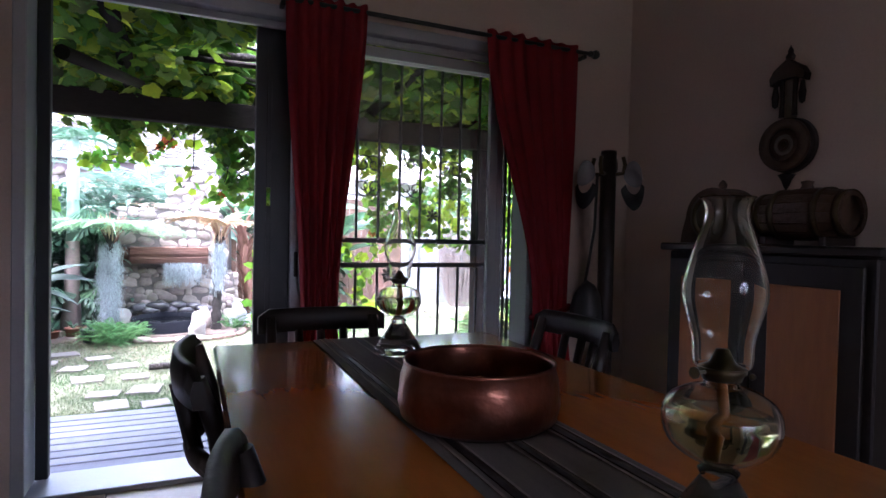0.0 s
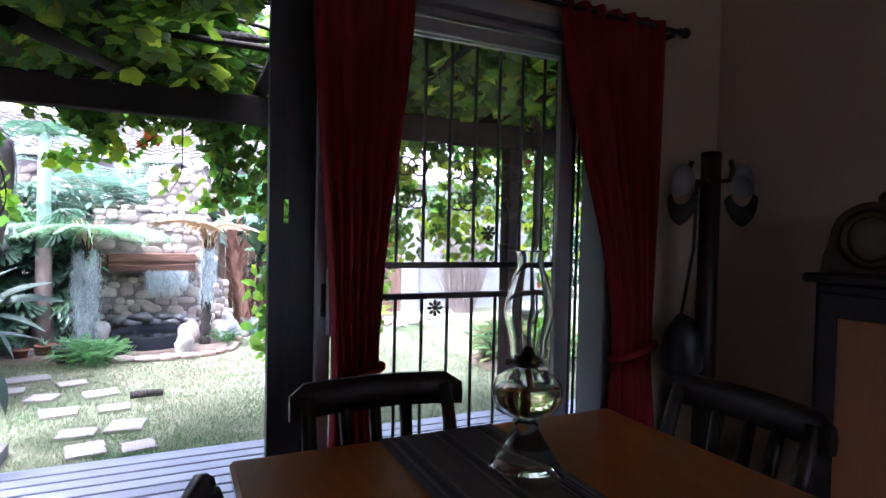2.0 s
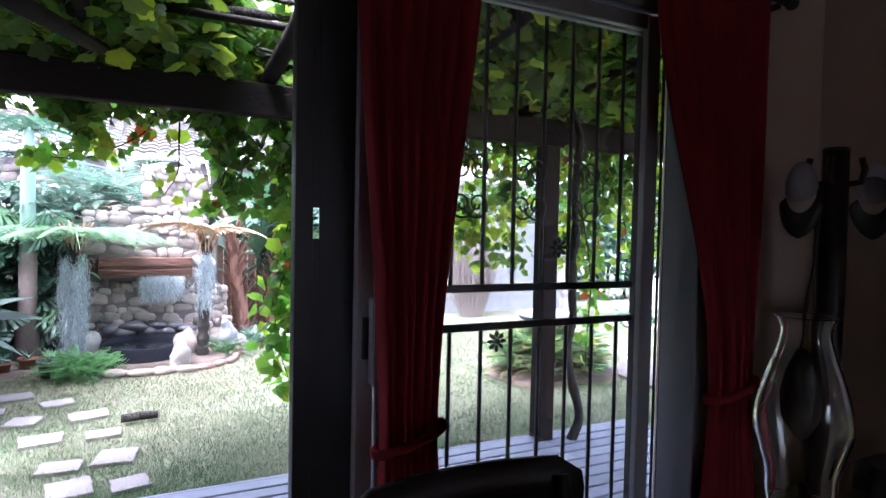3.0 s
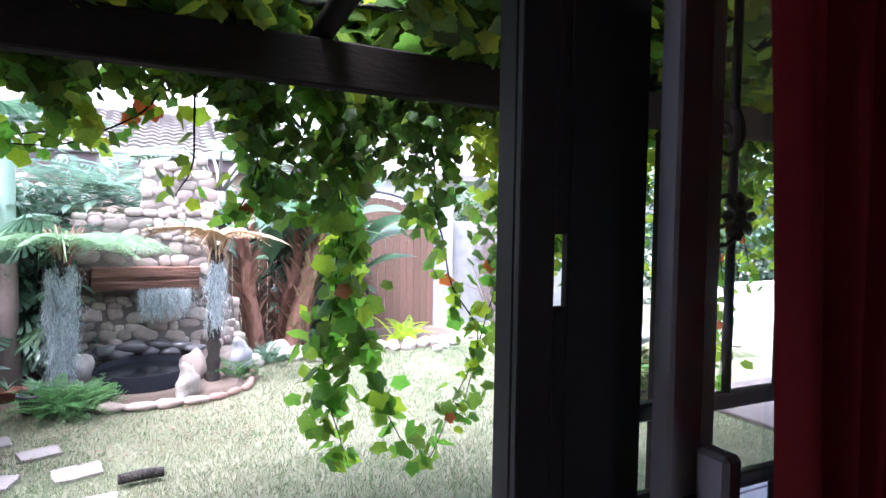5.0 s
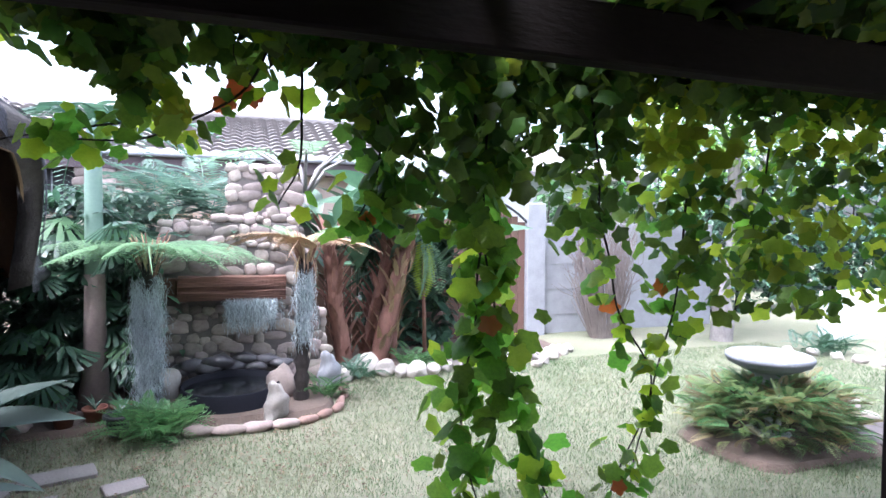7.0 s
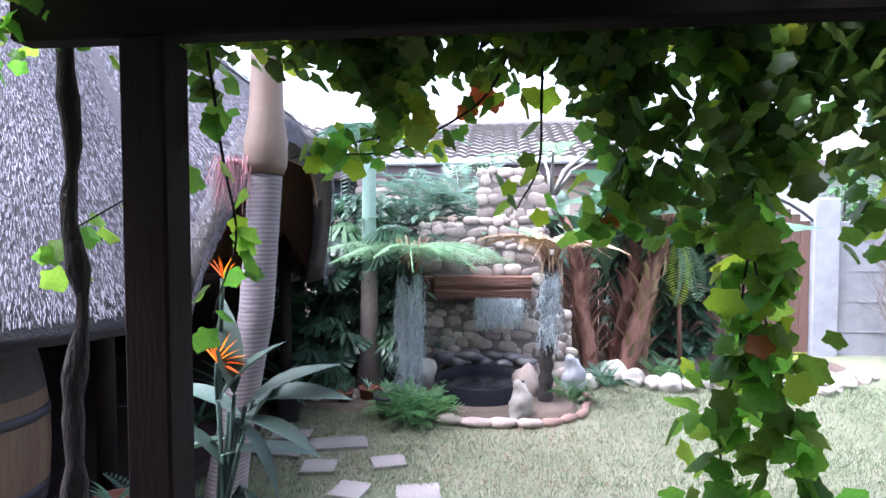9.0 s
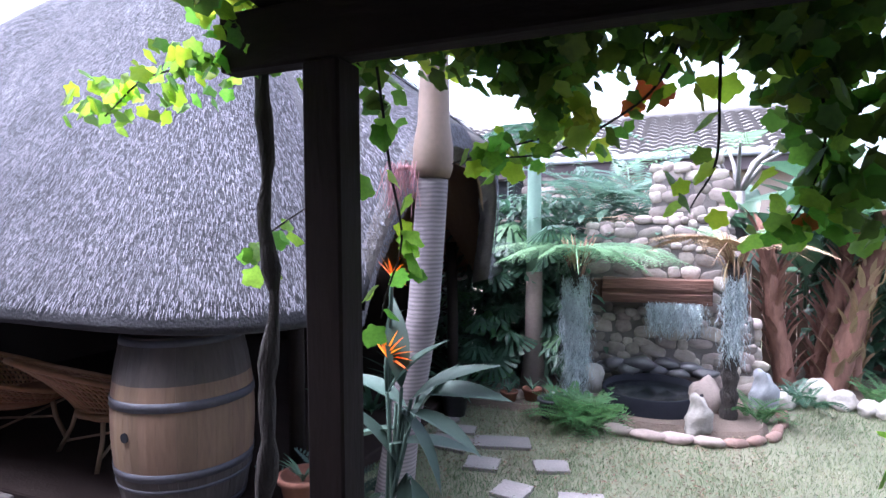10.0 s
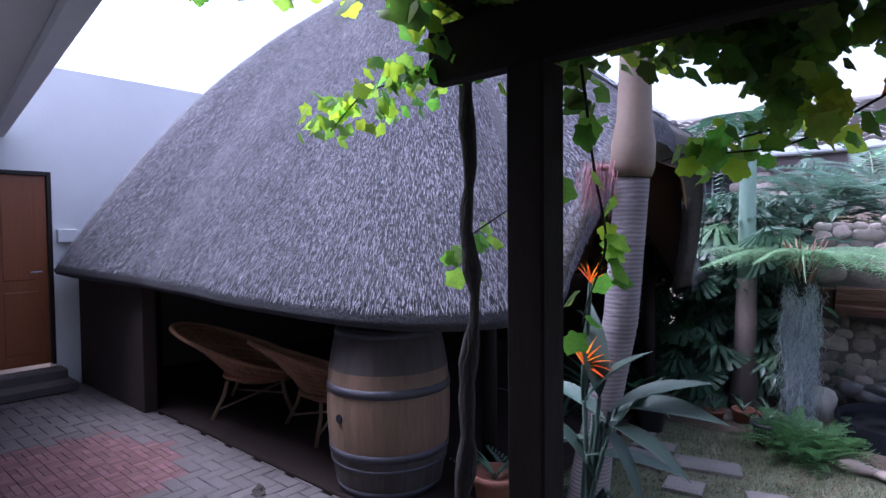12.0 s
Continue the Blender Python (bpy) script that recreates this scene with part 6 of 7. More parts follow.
palm2 = thing("slender_palm", "slender palm with a pale green crown shaft", "palm tree")
pts = [(-1.46, 8.8, LAWN - 0.04), (-1.46, 8.8, 0.0), (-1.455, 8.8, 0.3), (-1.45, 8.8, 0.94)]
part("trunk", tube(pts, [0.15, 0.11, 0.09, 0.082], 14), M_PLAINTRUNK, palm2)
M_GSHAFT = mat("pale_green_shaft", (0.3, 0.42, 0.33), (0.22, 0.34, 0.27), 0.55, 3, 40, 0.1)
part("crownshaft", tube([(-1.45, 8.8, 0.942), (-1.45, 8.8, 1.4), (-1.445, 8.8, 2.0), (-1.44, 8.8, 2.3)], [0.078, 0.072, 0.066, 0.05], 14), M_GSHAFT, palm2)
s = Soup()
fr = frond_shape(26, 0.24, 0.03, 1.1, hang=0.6)
for k in range(14):
    a = k * 2.4 + 0.3
    s.add(*fr, rot_to((math.cos(a), math.sin(a), r.uniform(0.3, 1.3))), (-1.44, 8.8, 2.28), r.uniform(0.6, 0.9))
s.make("fronds", M_LEAF, palm2)


def tree_fern(name, label, x, y, top, r0, lean, fronds, m, seed, ln, moss_span, droop, up):
    r = random.Random(seed)
    ob = thing(name, label, "tree fern")
    line = wiggle([(x, y, LAWN - 0.04), (x + lean * 0.5, y, (top + LAWN) / 2), (x + lean, y, top)], 14, 0.008, seed)
    part("trunk", tube(line, [r0 * (1 + 0.18 * ((i * 7) % 3 - 1)) * (1.15 - 0.3 * i / len(line)) for i in range(len(line))], 10), M_BARK, ob)
    for k in range(30):
        a = r.uniform(0, 6.283)
        w = Vector((math.cos(a), math.sin(a), 0))
        p0 = Vector((x + lean, y, top - r.uniform(0.02, 0.2))) + w * r0 * 0.6
        part("leaf_stalk", tube([p0, p0 + w * 0.05 + Vector((0, 0, 0.1)), p0 + w * r.uniform(0.08, 0.16) + Vector((0, 0, r.uniform(0.15, 0.27)))], [0.012, 0.009, 0.004], 5), M_DRY if k % 3 else M_REDTRUNK, ob)
    fr = feather_shape(30, 0.23, 10, droop, 0.3)
    for k in range(fronds):
        a = 6.283 * k / fronds + r.uniform(-0.15, 0.15)
        s = Soup()
        s.add(*fr, rot_to((math.cos(a), math.sin(a), up + r.uniform(-0.08, 0.14)), r.uniform(-0.3, 0.3)), (x + lean, y, top + 0.06), ln * r.uniform(0.8, 1.1))
        s.make("frond", m, ob)
    if moss_span:
        z0, z1, w = moss_span
        pts = [(x + lean * 0.7 + w * math.cos(k * 0.7), y - abs(w * math.sin(k * 0.7)) - r0, z0 + (z1 - z0) * ((k * 37) % 50) / 50) for k in range(60)]
        moss_drape(ob, pts, seed, 1000 if w > 0.06 else 420, 0.2, 0.42 if w > 0.06 else 0.3)
    return ob


tree_fern("tree_fern", "tree fern with flat pale fronds and mossy trunk", -1.0, 8.6, 1.12, 0.085, 0.02, 17, M_TFERN, 61, 1.0, (0.05, 0.95, 0.08), 0.34, 0.22)
tf = tree_fern("tree_fern", "ageing tree fern with dry brown and yellow fronds", 0.3, 8.5, 1.12, 0.06, 0.04, 7, M_DRY, 62, 0.75, (0.45, 1.0, 0.045), 0.7, 0.75)
s = Soup()
fr = frond_shape(20, 0.16, 0.024, 0.25)
for k in range(4):
    a = 0.5 + k * 1.6
    s.add(*fr, rot_to((math.cos(a), math.sin(a), 0.7)), (0.34, 8.5, 1.2), 0.55)
s.make("young_fronds", M_TFERN, tf, label="yellow-green young fronds")
s = Soup()
for k in range(14):
    a = r.uniform(0, 6.28)
    s.add(*blade_shape(6, 0.07, 0.35, 0.25), rot_to((math.cos(a) * 0.6, math.sin(a) * 0.6, -1)), (0.34 + 0.06 * math.cos(a), 8.5 + 0.06 * math.sin(a), 1.12), r.uniform(0.15, 0.3))
s.make("dead_fronds", M_DRY, tf)


# ---- banana-like trees and broad leaves ----
def paddle_clump(name, label, category, stems, leaves, seed, leafm, trunkm):
    r = random.Random(seed)
    ob = thing(name, label, category)
    for a, b, r0 in stems:
        line = wiggle([a, Vector(a).lerp(Vector(b), 0.5), b], 8, 0.02, seed)
        part("trunk", tube(line, [r0 * (1.2 - 0.5 * i / len(line)) * (1 + 0.1 * (i % 2)) for i in range(len(line))], 10), trunkm, ob)
        s = Soup()
        for k in range(120):
            p = line[r.randrange(1, len(line))]
            an = r.uniform(0, 6.28)
            s.add(*BLADE, rot_to((math.cos(an) * 0.3, math.sin(an) * 0.3, r.choice((-1.3, 1.3, 1.3, 2)))), p + Vector((math.cos(an), math.sin(an), 0)) * r0 * 0.8, r.uniform(0.15, 0.42))
        s.make("dead_sheath", M_REDTRUNK if r.random() < 0.6 else M_DRY, ob)
    pad = blade_shape(8, 0.26 if trunkm is M_LEAF else 0.36, 0.35, 0.35, 0.5)
    for base, way, ln in leaves:
        s = Soup()
        s.add(*pad, rot_to(way, r.uniform(-0.5, 0.5)), Vector(base) + Vector(way).normalized() * ln * 0.5, ln)
        lf = s.make("leaf", leafm, ob, True)
        part("stalk", tube([base, Vector(base) + Vector(way).normalized() * ln * 0.52], [0.018, 0.01], 6), leafm, lf)
    return ob


r = random.Random(17)
lv = []
for k in range(16):
    a = r.uniform(0, 6.28)
    lv.append(((0.72 if k % 2 else 1.7, 9.6, 1.1 + 0.2 * (k % 2 == 0)), (math.cos(a) * 0.8, math.sin(a) * 0.5, r.uniform(0.2, 0.9)), r.uniform(0.6, 0.9)))
for k in range(46):
    a = r.uniform(0, 6.28)
    lv.append(((0.75 + 1.4 * r.random(), 10.1 + 0.3 * r.random(), 0.2 + r.random() * 0.9), (math.cos(a) * 0.7, math.sin(a) * 0.5, r.uniform(0.3, 1.2)), r.uniform(0.7, 1.15)))
paddle_clump("wild_banana", "wild banana clump with shaggy reddish trunks", "banana plant",
             [((0.92, 9.75, LAWN - 0.04), (0.68, 9.5, 1.28), 0.085), ((1.3, 9.8, LAWN - 0.04), (1.75, 9.7, 1.55), 0.095), ((1.18, 9.95, LAWN - 0.04), (1.5, 9.9, 1.2), 0.07), ((1.5, 9.9, LAWN - 0.04), (1.62, 9.95, 0.9), 0.06)], lv, 18, M_LEAF, M_REDTRUNK)

r = random.Random(23)
strel = thing("bird_of_paradise", "bird of paradise plant with two orange blooms", "flowering plant")
pad = blade_shape(9, 0.25, 0.22, 0.45, 0.45)
for way, ln, dz in (((1.0, -0.1, 0.25), 0.44, 0.05), ((0.9, -0.25, -0.05), 0.42, 0.0), ((0.75, -0.2, -0.6), 0.42, 0.02), ((0.55, 0.1, 0.75), 0.36, 0.08), ((0.05, -0.3, -0.9), 0.4, -0.3), ((0.5, -0.2, -0.85), 0.4, -0.3), ((0.8, 0.2, 0.55), 0.42, 0.05), ((-0.7, 0.1, 0.35), 0.4, 0.0), ((-0.8, -0.1, -0.1), 0.4, -0.1), ((-0.2, 0.2, 1.0), 0.42, 0.1), ((0.3, 0.5, 0.9), 0.4, -0.1), ((0.9, 0.3, 0.1), 0.4, -0.15), ((-0.4, -0.2, 0.8), 0.4, -0.25)):
    base = Vector((-1.2 + r.uniform(-0.05, 0.05), 5.3 + r.uniform(-0.05, 0.08), 0.62 + dz))
    s = Soup()
    s.add(*pad, rot_to(way, r.uniform(-0.5, 0.5)), base, ln)
    lf = s.make("leaf", M_STREL, strel, True)
    part("stalk", tube([(-1.33 + r.uniform(-0.06, 0.06), 5.42, LAWN - 0.03), (-1.28, 5.36, 0.2), base], [0.013, 0.011, 0.008], 6), M_STREL, lf)
for fx, fy, fz in ((-1.27, 5.3, 0.84), (-1.25, 5.32, 1.18)):
    part("flower_stem", tube(wiggle([(-1.36, 5.48, LAWN - 0.03), (-1.32, 5.4, 0.4), (fx, fy, fz)], 6, 0.008, 3), 0.009, 6), M_STREL, strel)
    for k in range(9):
        a = -0.6 + 0.36 * k
        s = Soup()
        s.add(*blade_shape(5, 0.13, 0.1, 0.4, 0.4), rot_to((math.cos(a) * 0.9, -0.25 + 0.12 * (k % 3), math.sin(a) * 0.7 + 0.25)), (fx, fy, fz), 0.14 if fz < 1 else 0.1)
        s.make("petal", M_ORANGE, strel, True)

yf = thing("yellowing_frond", "yellowing feather palm hanging by the fence", "palm frond")
part("stem", tube([(1.95, 9.9, LAWN - 0.04), (1.93, 9.9, 0.6), (1.9, 9.8, 1.25)], [0.03, 0.022, 0.012], 7), M_REDTRUNK, yf)
fr = frond_shape(24, 0.22, 0.03, 0.5)
for k, (way, m) in enumerate((((-0.1, -0.4, -1.0), M_VINEYEL), ((0.3, -0.3, -0.9), M_TFERN), ((0.6, -0.2, 0.3), M_TFERN), ((-0.5, -0.3, 0.4), M_TFERN), ((0.1, -0.6, -0.3), M_TFERN))):
    s = Soup()
    s.add(*fr, rot_to(way), (1.9, 9.8, 1.22), 0.75)
    s.make("frond", m, yf)

# ---- shaded undergrowth by the lapa ----


def monstera_shape():
    verts, faces = [(0, 0, 0)], []
    n = 9
    for side in (-1, 1):
        for k in range(n):
            a = side * radians(12 + 148 * k / (n - 1))
            r = 0.5 * (1.05 - 0.25 * k / n)
            for da, rr in ((-7, 0.35), (-6, 1.0), (5, 1.0), (7, 0.35)):
                an = a + radians(da) * 1
                verts.append((r * rr * math.sin(an), 0.35 + r * rr * math.cos(an), -0.18 * rr * rr))
            i = len(verts) - 4
            faces.append((i, i + 1, i + 2, i + 3) if side < 0 else (i + 3, i + 2, i + 1, i))
            faces.append((0, i, i + 3))
    verts.append((0, 0.4, 0.0))
    for i in range(1, len(verts) - 1, 4):
        faces.append((len(verts) - 1, i, i + 3))
    return verts, faces


MONST = monstera_shape()
r = random.Random(29)
big = thing("monstera", "tall monstera with broad blue-green leaves beside the eaves", "monstera")
for x, y, z, ln in ((-1.75, 9.15, 1.45, 0.62), (-2.0, 9.0, 0.5, 0.6), (-1.15, 9.0, 0.35, 0.5), (-2.25, 8.75, 0.75, 0.5), (-1.75, 8.7, 0.05, 0.46), (-1.15, 9.05, 1.35, 0.5)):
    s = Soup()
    s.add(*MONST, rot_to((r.uniform(-0.4, 0.4), -0.8, -0.15), r.uniform(-0.3, 0.3)), (x, y, z), ln)
    lf = s.make("leaf", M_FERN, big, False)
    part("stalk", tube([(x, y, z), (x * 0.85 - 0.28, 9.3, max(LAWN, z - 0.7)), (-1.8, 9.35, LAWN - 0.03)], 0.01, 5), M_LEAF, lf)
mon = thing("monstera", "large monstera with split dark green leaves", "monstera")
for k in range(34):
    x, z = r.uniform(-2.35, -1.05), r.uniform(0.0, 1.5)
    y = 8.85 + r.uniform(-0.3, 0.3)
    if -1.6 < x < -1.3 and y < 8.95:
        y = 9.1
    s = Soup()
    s.add(*MONST, rot_to((r.uniform(-0.5, 0.5), -0.8, -0.25 + r.uniform(-0.3, 0.4)), r.uniform(-0.4, 0.4)), (x, y, z), r.uniform(0.34, 0.54))
    lf = s.make("leaf", M_LEAF, mon, False)
    part("stalk", tube([(x, y, z), (x * 0.8 - 0.38, 9.25, max(LAWN, z - 0.6))], 0.008, 5), M_LEAF, lf)
um = thing("umbrella_plant", "umbrella plant with fingered leaf clusters", "shrub")
part("stem", tube([(-1.25, 9.0, LAWN - 0.04), (-1.22, 8.98, 0.5), (-1.2, 8.95, 0.9)], 0.015, 6), M_BARK, um)
part("stem", tube([(-1.9, 8.75, LAWN - 0.04), (-1.85, 8.7, 0.2), (-1.75, 8.65, 0.45)], 0.015, 6), M_BARK, um)
s = Soup()
for k in range(34):
    c = Vector((r.uniform(-2.3, -1.0), r.uniform(8.55, 8.9), r.uniform(-0.05, 0.75)))
    if -1.62 < c.x < -1.28:
        c.y = 8.98
    for q in range(8):
        a = 0.785 * q
        s.add(*blade_shape(4, 0.3, 0.35, 0.2, 0.55), rot_to((math.cos(a), math.sin(a), -0.25)), c, r.uniform(0.14, 0.2))
s.make("leaves", M_LEAF, um)
gr = thing("spear_plant", "clump of arching strap leaves in shade", "strap-leaf plant")
s = Soup()
for c in ((-2.05, 8.2), (-2.4, 8.0), (-2.6, 7.5), (-2.3, 8.8)):
    for k in range(26):
        a = r.uniform(0, 6.28)
        s.add(*blade_shape(6, 0.09, 0.5, 0.3, 0.4), rot_to((math.cos(a) * 0.6, math.sin(a) * 0.6, r.uniform(0.5, 1.4))), (c[0], c[1], LAWN - 0.02), r.uniform(0.4, 0.75))
s.make("leaves", M_LEAF, gr)
dk = thing("shade_shrub", "dense dark leafy shrub behind the shelter entrance", "shrub")
part("stem", tube([(-2.2, 9.4, LAWN - 0.04), (-2.15, 9.4, 0.7), (-2.2, 9.4, 1.6)], [0.04, 0.03, 0.015], 7), M_BARK, dk)
s = Soup()
for k in range(3600):
    p = (r.gauss(-1.9, 0.5), 9.55 + r.gauss(0, 0.22), max(LAWN, r.uniform(-0.2, 1.75)))
    a = r.uniform(0, 6.28)
    s.add(*blade_shape(3, 0.35, 0.3, 0.2, 0.5), rot_to((math.cos(a), math.sin(a) - 0.4, r.uniform(-0.6, 0.4))), p, r.uniform(0.1, 0.24))
s.make("leaves", M_LEAF, dk)
pf = thing("areca_palm", "low feathery palm behind the fountain", "palm")
s = Soup()
fr = frond_shape(20, 0.24, 0.03, 0.55)
for k in range(95):
    a = r.uniform(-0.2, 3.4) + (3.14 if k % 3 == 0 else 0)
    s.add(*fr, rot_to((math.cos(a), math.sin(a) * 0.6 - 0.2, r.uniform(0.25, 1.2))), (-0.8 + r.uniform(-0.4, 0.4), 9.98, 1.25 + r.uniform(-0.3, 0.55)), r.uniform(0.6, 1.05))
part("stem", tube([(-0.9, 9.95, LAWN - 0.04), (-0.9, 9.95, 1.2)], 0.04, 8), M_BARK, pf)
s.make("fronds", M_ARECA, pf)
pc = thing("bare_palm", "palm with pale arching stalks behind the fountain", "palm tree")
part("trunk", tube([(0.5, 10.0, LAWN - 0.04), (0.5, 10.0, 0.8), (0.48, 10.0, 1.75)], [0.09, 0.08, 0.07], 10), M_PALEBARK, pc)
for k in range(9):
    a = 0.2 + k * 0.75
    w = Vector((math.cos(a), math.sin(a) * 0.5, 0))
    p0 = Vector((0.48, 10.0, 1.7))
    st = part("stalk", tube([p0, p0 + w * 0.25 + Vector((0, 0, 0.35)), p0 + w * 0.6 + Vector((0, 0, 0.55)), p0 + w * 0.95 + Vector((0, 0, 0.5))], [0.025, 0.02, 0.014, 0.007], 7), M_PALEBARK, pc)
    s = Soup()
    s.add(*frond_shape(16, 0.25, 0.03, 0.6), rot_to(w + Vector((0, 0, 0.3))), p0 + w * 0.45 + Vector((0, 0, 0.48)), 0.9)
    s.make("frond", M_TFERN, st)
dd = thing("dead_fronds", "dry brown fronds lying on top of the stone wall", "dry fronds")
s = Soup()
fr = frond_shape(16, 0.12, 0.02, 0.2)
for k in range(14):
    a = r.uniform(2.4, 3.9) if k % 2 else r.uniform(-0.6, 0.6)
    s.add(*fr, rot_to((math.cos(a), math.sin(a) * 0.4, 0.12)), (-0.65 + r.uniform(-0.15, 0.15), 9.4, 1.42 + r.uniform(0, 0.08)), r.uniform(0.35, 0.6))
s.make("fronds", M_DRY, dd)


def fern(x, y, rad, h, n, seed, label, m=M_FERN):
    r = random.Random(seed)
    ob = thing("fern", label, "fern", group="ferns")
    for k in range(n):
        s = Soup()
        a = r.uniform(0, 6.28)
        fr = frond_shape(17, 0.17, 0.05, r.uniform(0.3, 0.9), hang=0.1)
        d = Vector((math.cos(a), math.sin(a), r.uniform(0.4, 2.6)))
        s.add(*fr, rot_to(d, r.uniform(-0.3, 0.3)), (x + r.gauss(0, rad * 0.28), y + r.gauss(0, rad * 0.28), LAWN - 0.02 + h * (0.6 if rad > 0.4 and n > 70 else 0.15) * r.random()), r.uniform(0.7, 1.1) * max(rad, h))
        s.make("frond", m, ob)
    return ob


fern(-0.85, 8.05, 0.34, 0.4, 130, 71, "lush green fern beside the pond")
fern(0.55, 8.62, 0.22, 0.3, 26, 72, "small fern in front of the mossy trunk")
fern(0.95, 9.2, 0.25, 0.35, 22, 73, "strappy green plant beside the fountain", M_LEAF)
fern(1.75, 9.5, 0.4, 0.25, 36, 74, "low grassy plant behind the edging rocks", M_FERN)
fern_meshes = []
for k in range(9):
    sp = Soup()
    sp.add(*frond_shape(12 + k % 3, 0.24, 0.085, 0.3 + 0.15 * (k % 3), hang=0.15), Matrix.Identity(3), (0, 0, 0), 1.0)
    me = bpy.data.meshes.new("frond")
    me.from_pydata(sp.v, [], sp.f)
    me.materials.append((M_FERN, M_OLIVE, M_OLIVE, M_RUSTFERN)[k % 4])
    fern_meshes.append(me)


def fern_bush(cx, cy, rx, ry, h, count, seed, label):
    """A dense dome of small ferny sprays, uneven at the rim."""
    r = random.Random(seed)
    ob = thing("fern_bush", label, "bush", cx, cy, LAWN)
    for k in range(14):
        a = 0.45 * k
        part("stem", tube([(0.05 * math.cos(a), 0.05 * math.sin(a), -0.03), (rx * 0.45 * math.cos(a), ry * 0.45 * math.sin(a), h * 0.5), (rx * 0.7 * math.cos(a), ry * 0.7 * math.sin(a), h * 0.7)], [0.012, 0.009, 0.004], 5), M_BARK, ob)
    for k in range(count):
        a, e = r.uniform(0, 6.283), r.random() ** 0.9
        q = 0.4 + 0.55 * r.random() ** 0.6
        up = math.sin(e * 1.5)
        ring = math.cos(e * 1.35)
        lump = 1 + 0.22 * noise.noise(Vector((math.cos(a) * 2, math.sin(a) * 2, e * 3 + seed)))
        at = Vector((rx * ring * math.cos(a), ry * ring * math.sin(a), 0)) * q * lump + Vector((0, 0, h * (0.08 + 0.82 * up) * q * lump))
        way = Vector((math.cos(a) * (ring + 0.2) + r.gauss(0, 0.5), math.sin(a) * (ring + 0.2) + r.gauss(0, 0.5), 0.5 + 0.6 * up + r.uniform(-0.5, 0.5)))
        sc = r.uniform(0.12, 0.24)
        if math.hypot(at.x, at.y) < 0.42:
            at.z = min(at.z, 0.36)
            way.z = min(way.z, 0.5)
        fo = new("frond", r.choice(fern_meshes))
        fo.parent = ob
        fo.matrix_basis = Matrix.Translation(at) @ rot_to(way, r.uniform(-0.6, 0.6)).to_4x4() @ Matrix.Diagonal((sc, sc, sc, 1))
    return ob


fern_bush(3.78, 6.44, 0.68, 0.56, 0.62, 1350, 75, "broad olive-green ferny bush round the bird bath")
fern(7.2, 8.6, 0.45, 0.3, 40, 78, "low leafy plants in the far bed", M_LEAF)
fern(2.9, 9.75, 0.3, 0.45, 30, 79, "yellow-green plant in the gate bed", M_VINEYEL)
fern(-1.95, 6.0, 0.2, 0.4, 20, 80, "arching leafy plant in the shade by the barrel", M_STREL)


def pot(x, y, r0, h, m, label, z=LAWN - 0.02):
    ob = thing("plant_pot", label, "plant pot", x, y, z, group="plant pots")
    part("pot", lathe([(0.0, 0.0), (r0 * 0.7, 0.0), (r0 * 0.95, h * 0.85), (r0 * 1.08, h * 0.86), (r0 * 1.08, h), (r0 * 0.92, h), (r0 * 0.88, h * 0.8), (0.0, h * 0.8)], 20), m, ob)
    s = Soup()
    q = random.Random(int(x * 100) + 7)
    for k in range(14):
        a = q.uniform(0, 6.28)
        s.add(*blade_shape(4, 0.1, 0.5, 0.3, 0.4), rot_to((math.cos(a) * 0.5, math.sin(a) * 0.5, 1)), (0, 0, h * 0.8), q.uniform(0.1, 0.22))
    s.make("leaves", M_LEAF, ob)
    return ob


pot(-1.38, 8.42, 0.09, 0.15, M_TERRA, "small terracotta pot by the palm foot")
pot(-1.2, 8.48, 0.08, 0.14, M_TERRA, "small terracotta pot with a seedling")
pot(-1.58, 8.32, 0.08, 0.13, M_TERRA, "small terracotta pot at the bed edge")
pot(-1.14, 8.1, 0.11, 0.17, M_BLACKPOT, "black plastic pot with a small plant")
pot(-1.95, 7.85, 0.13, 0.26, M_BLACKPOT, "large dark pot in the shade")
pot(-2.05, 5.75, 0.13, 0.24, M_TERRA, "terracotta pot beside the vine trunk", PAVE)

# ---- bird bath and the right side of the garden ----
bath = thing("bird_bath", "grey cast concrete bird bath among ferns", "bird bath", 3.76, 6.46, LAWN - 0.02)
part("pedestal", lathe([(0.0, 0.0), (0.17, 0.0), (0.17, 0.05), (0.1, 0.09), (0.075, 0.3), (0.1, 0.5), (0.15, 0.54), (0.0, 0.54)], 20), M_CONC, bath)
part("basin", lathe([(0.0, 0.54), (0.16, 0.54), (0.26, 0.585), (0.3, 0.605), (0.305, 0.625), (0.318, 0.632), (0.318, 0.66), (0.305, 0.672), (0.285, 0.668), (0.26, 0.64), (0.15, 0.615), (0.0, 0.61)], 36), M_BATH, bath)

fence = thing("board_fence", "brown timber board fence with arched garden gate", "fence")
for i in range(27):
    x = 0.6 + 0.122 * i
    z = 1.15
    if x > 2.3:
        z = 0.75 + 1.05 * math.sqrt(max(0.0, 1 - ((x - 2.7) / 1.45) ** 2))
    b = part("board", box(0, 0, LAWN - 0.05, 0.116, 0.022, z, 0.004), M_FENCE, fence)
    b.location = (x, 10.95, 0)
for z in (0.2, 0.9):
    part("rail", box(0.6, 10.975, z, 3.88, 11.02, z + 0.08, 0.004), M_FENCE, fence)
pts = [(2.7 + 1.5 * math.cos(a), 10.92, 0.8 + 1.1 * math.sin(a)) for a in [math.pi * k / 24 for k in range(25)]]
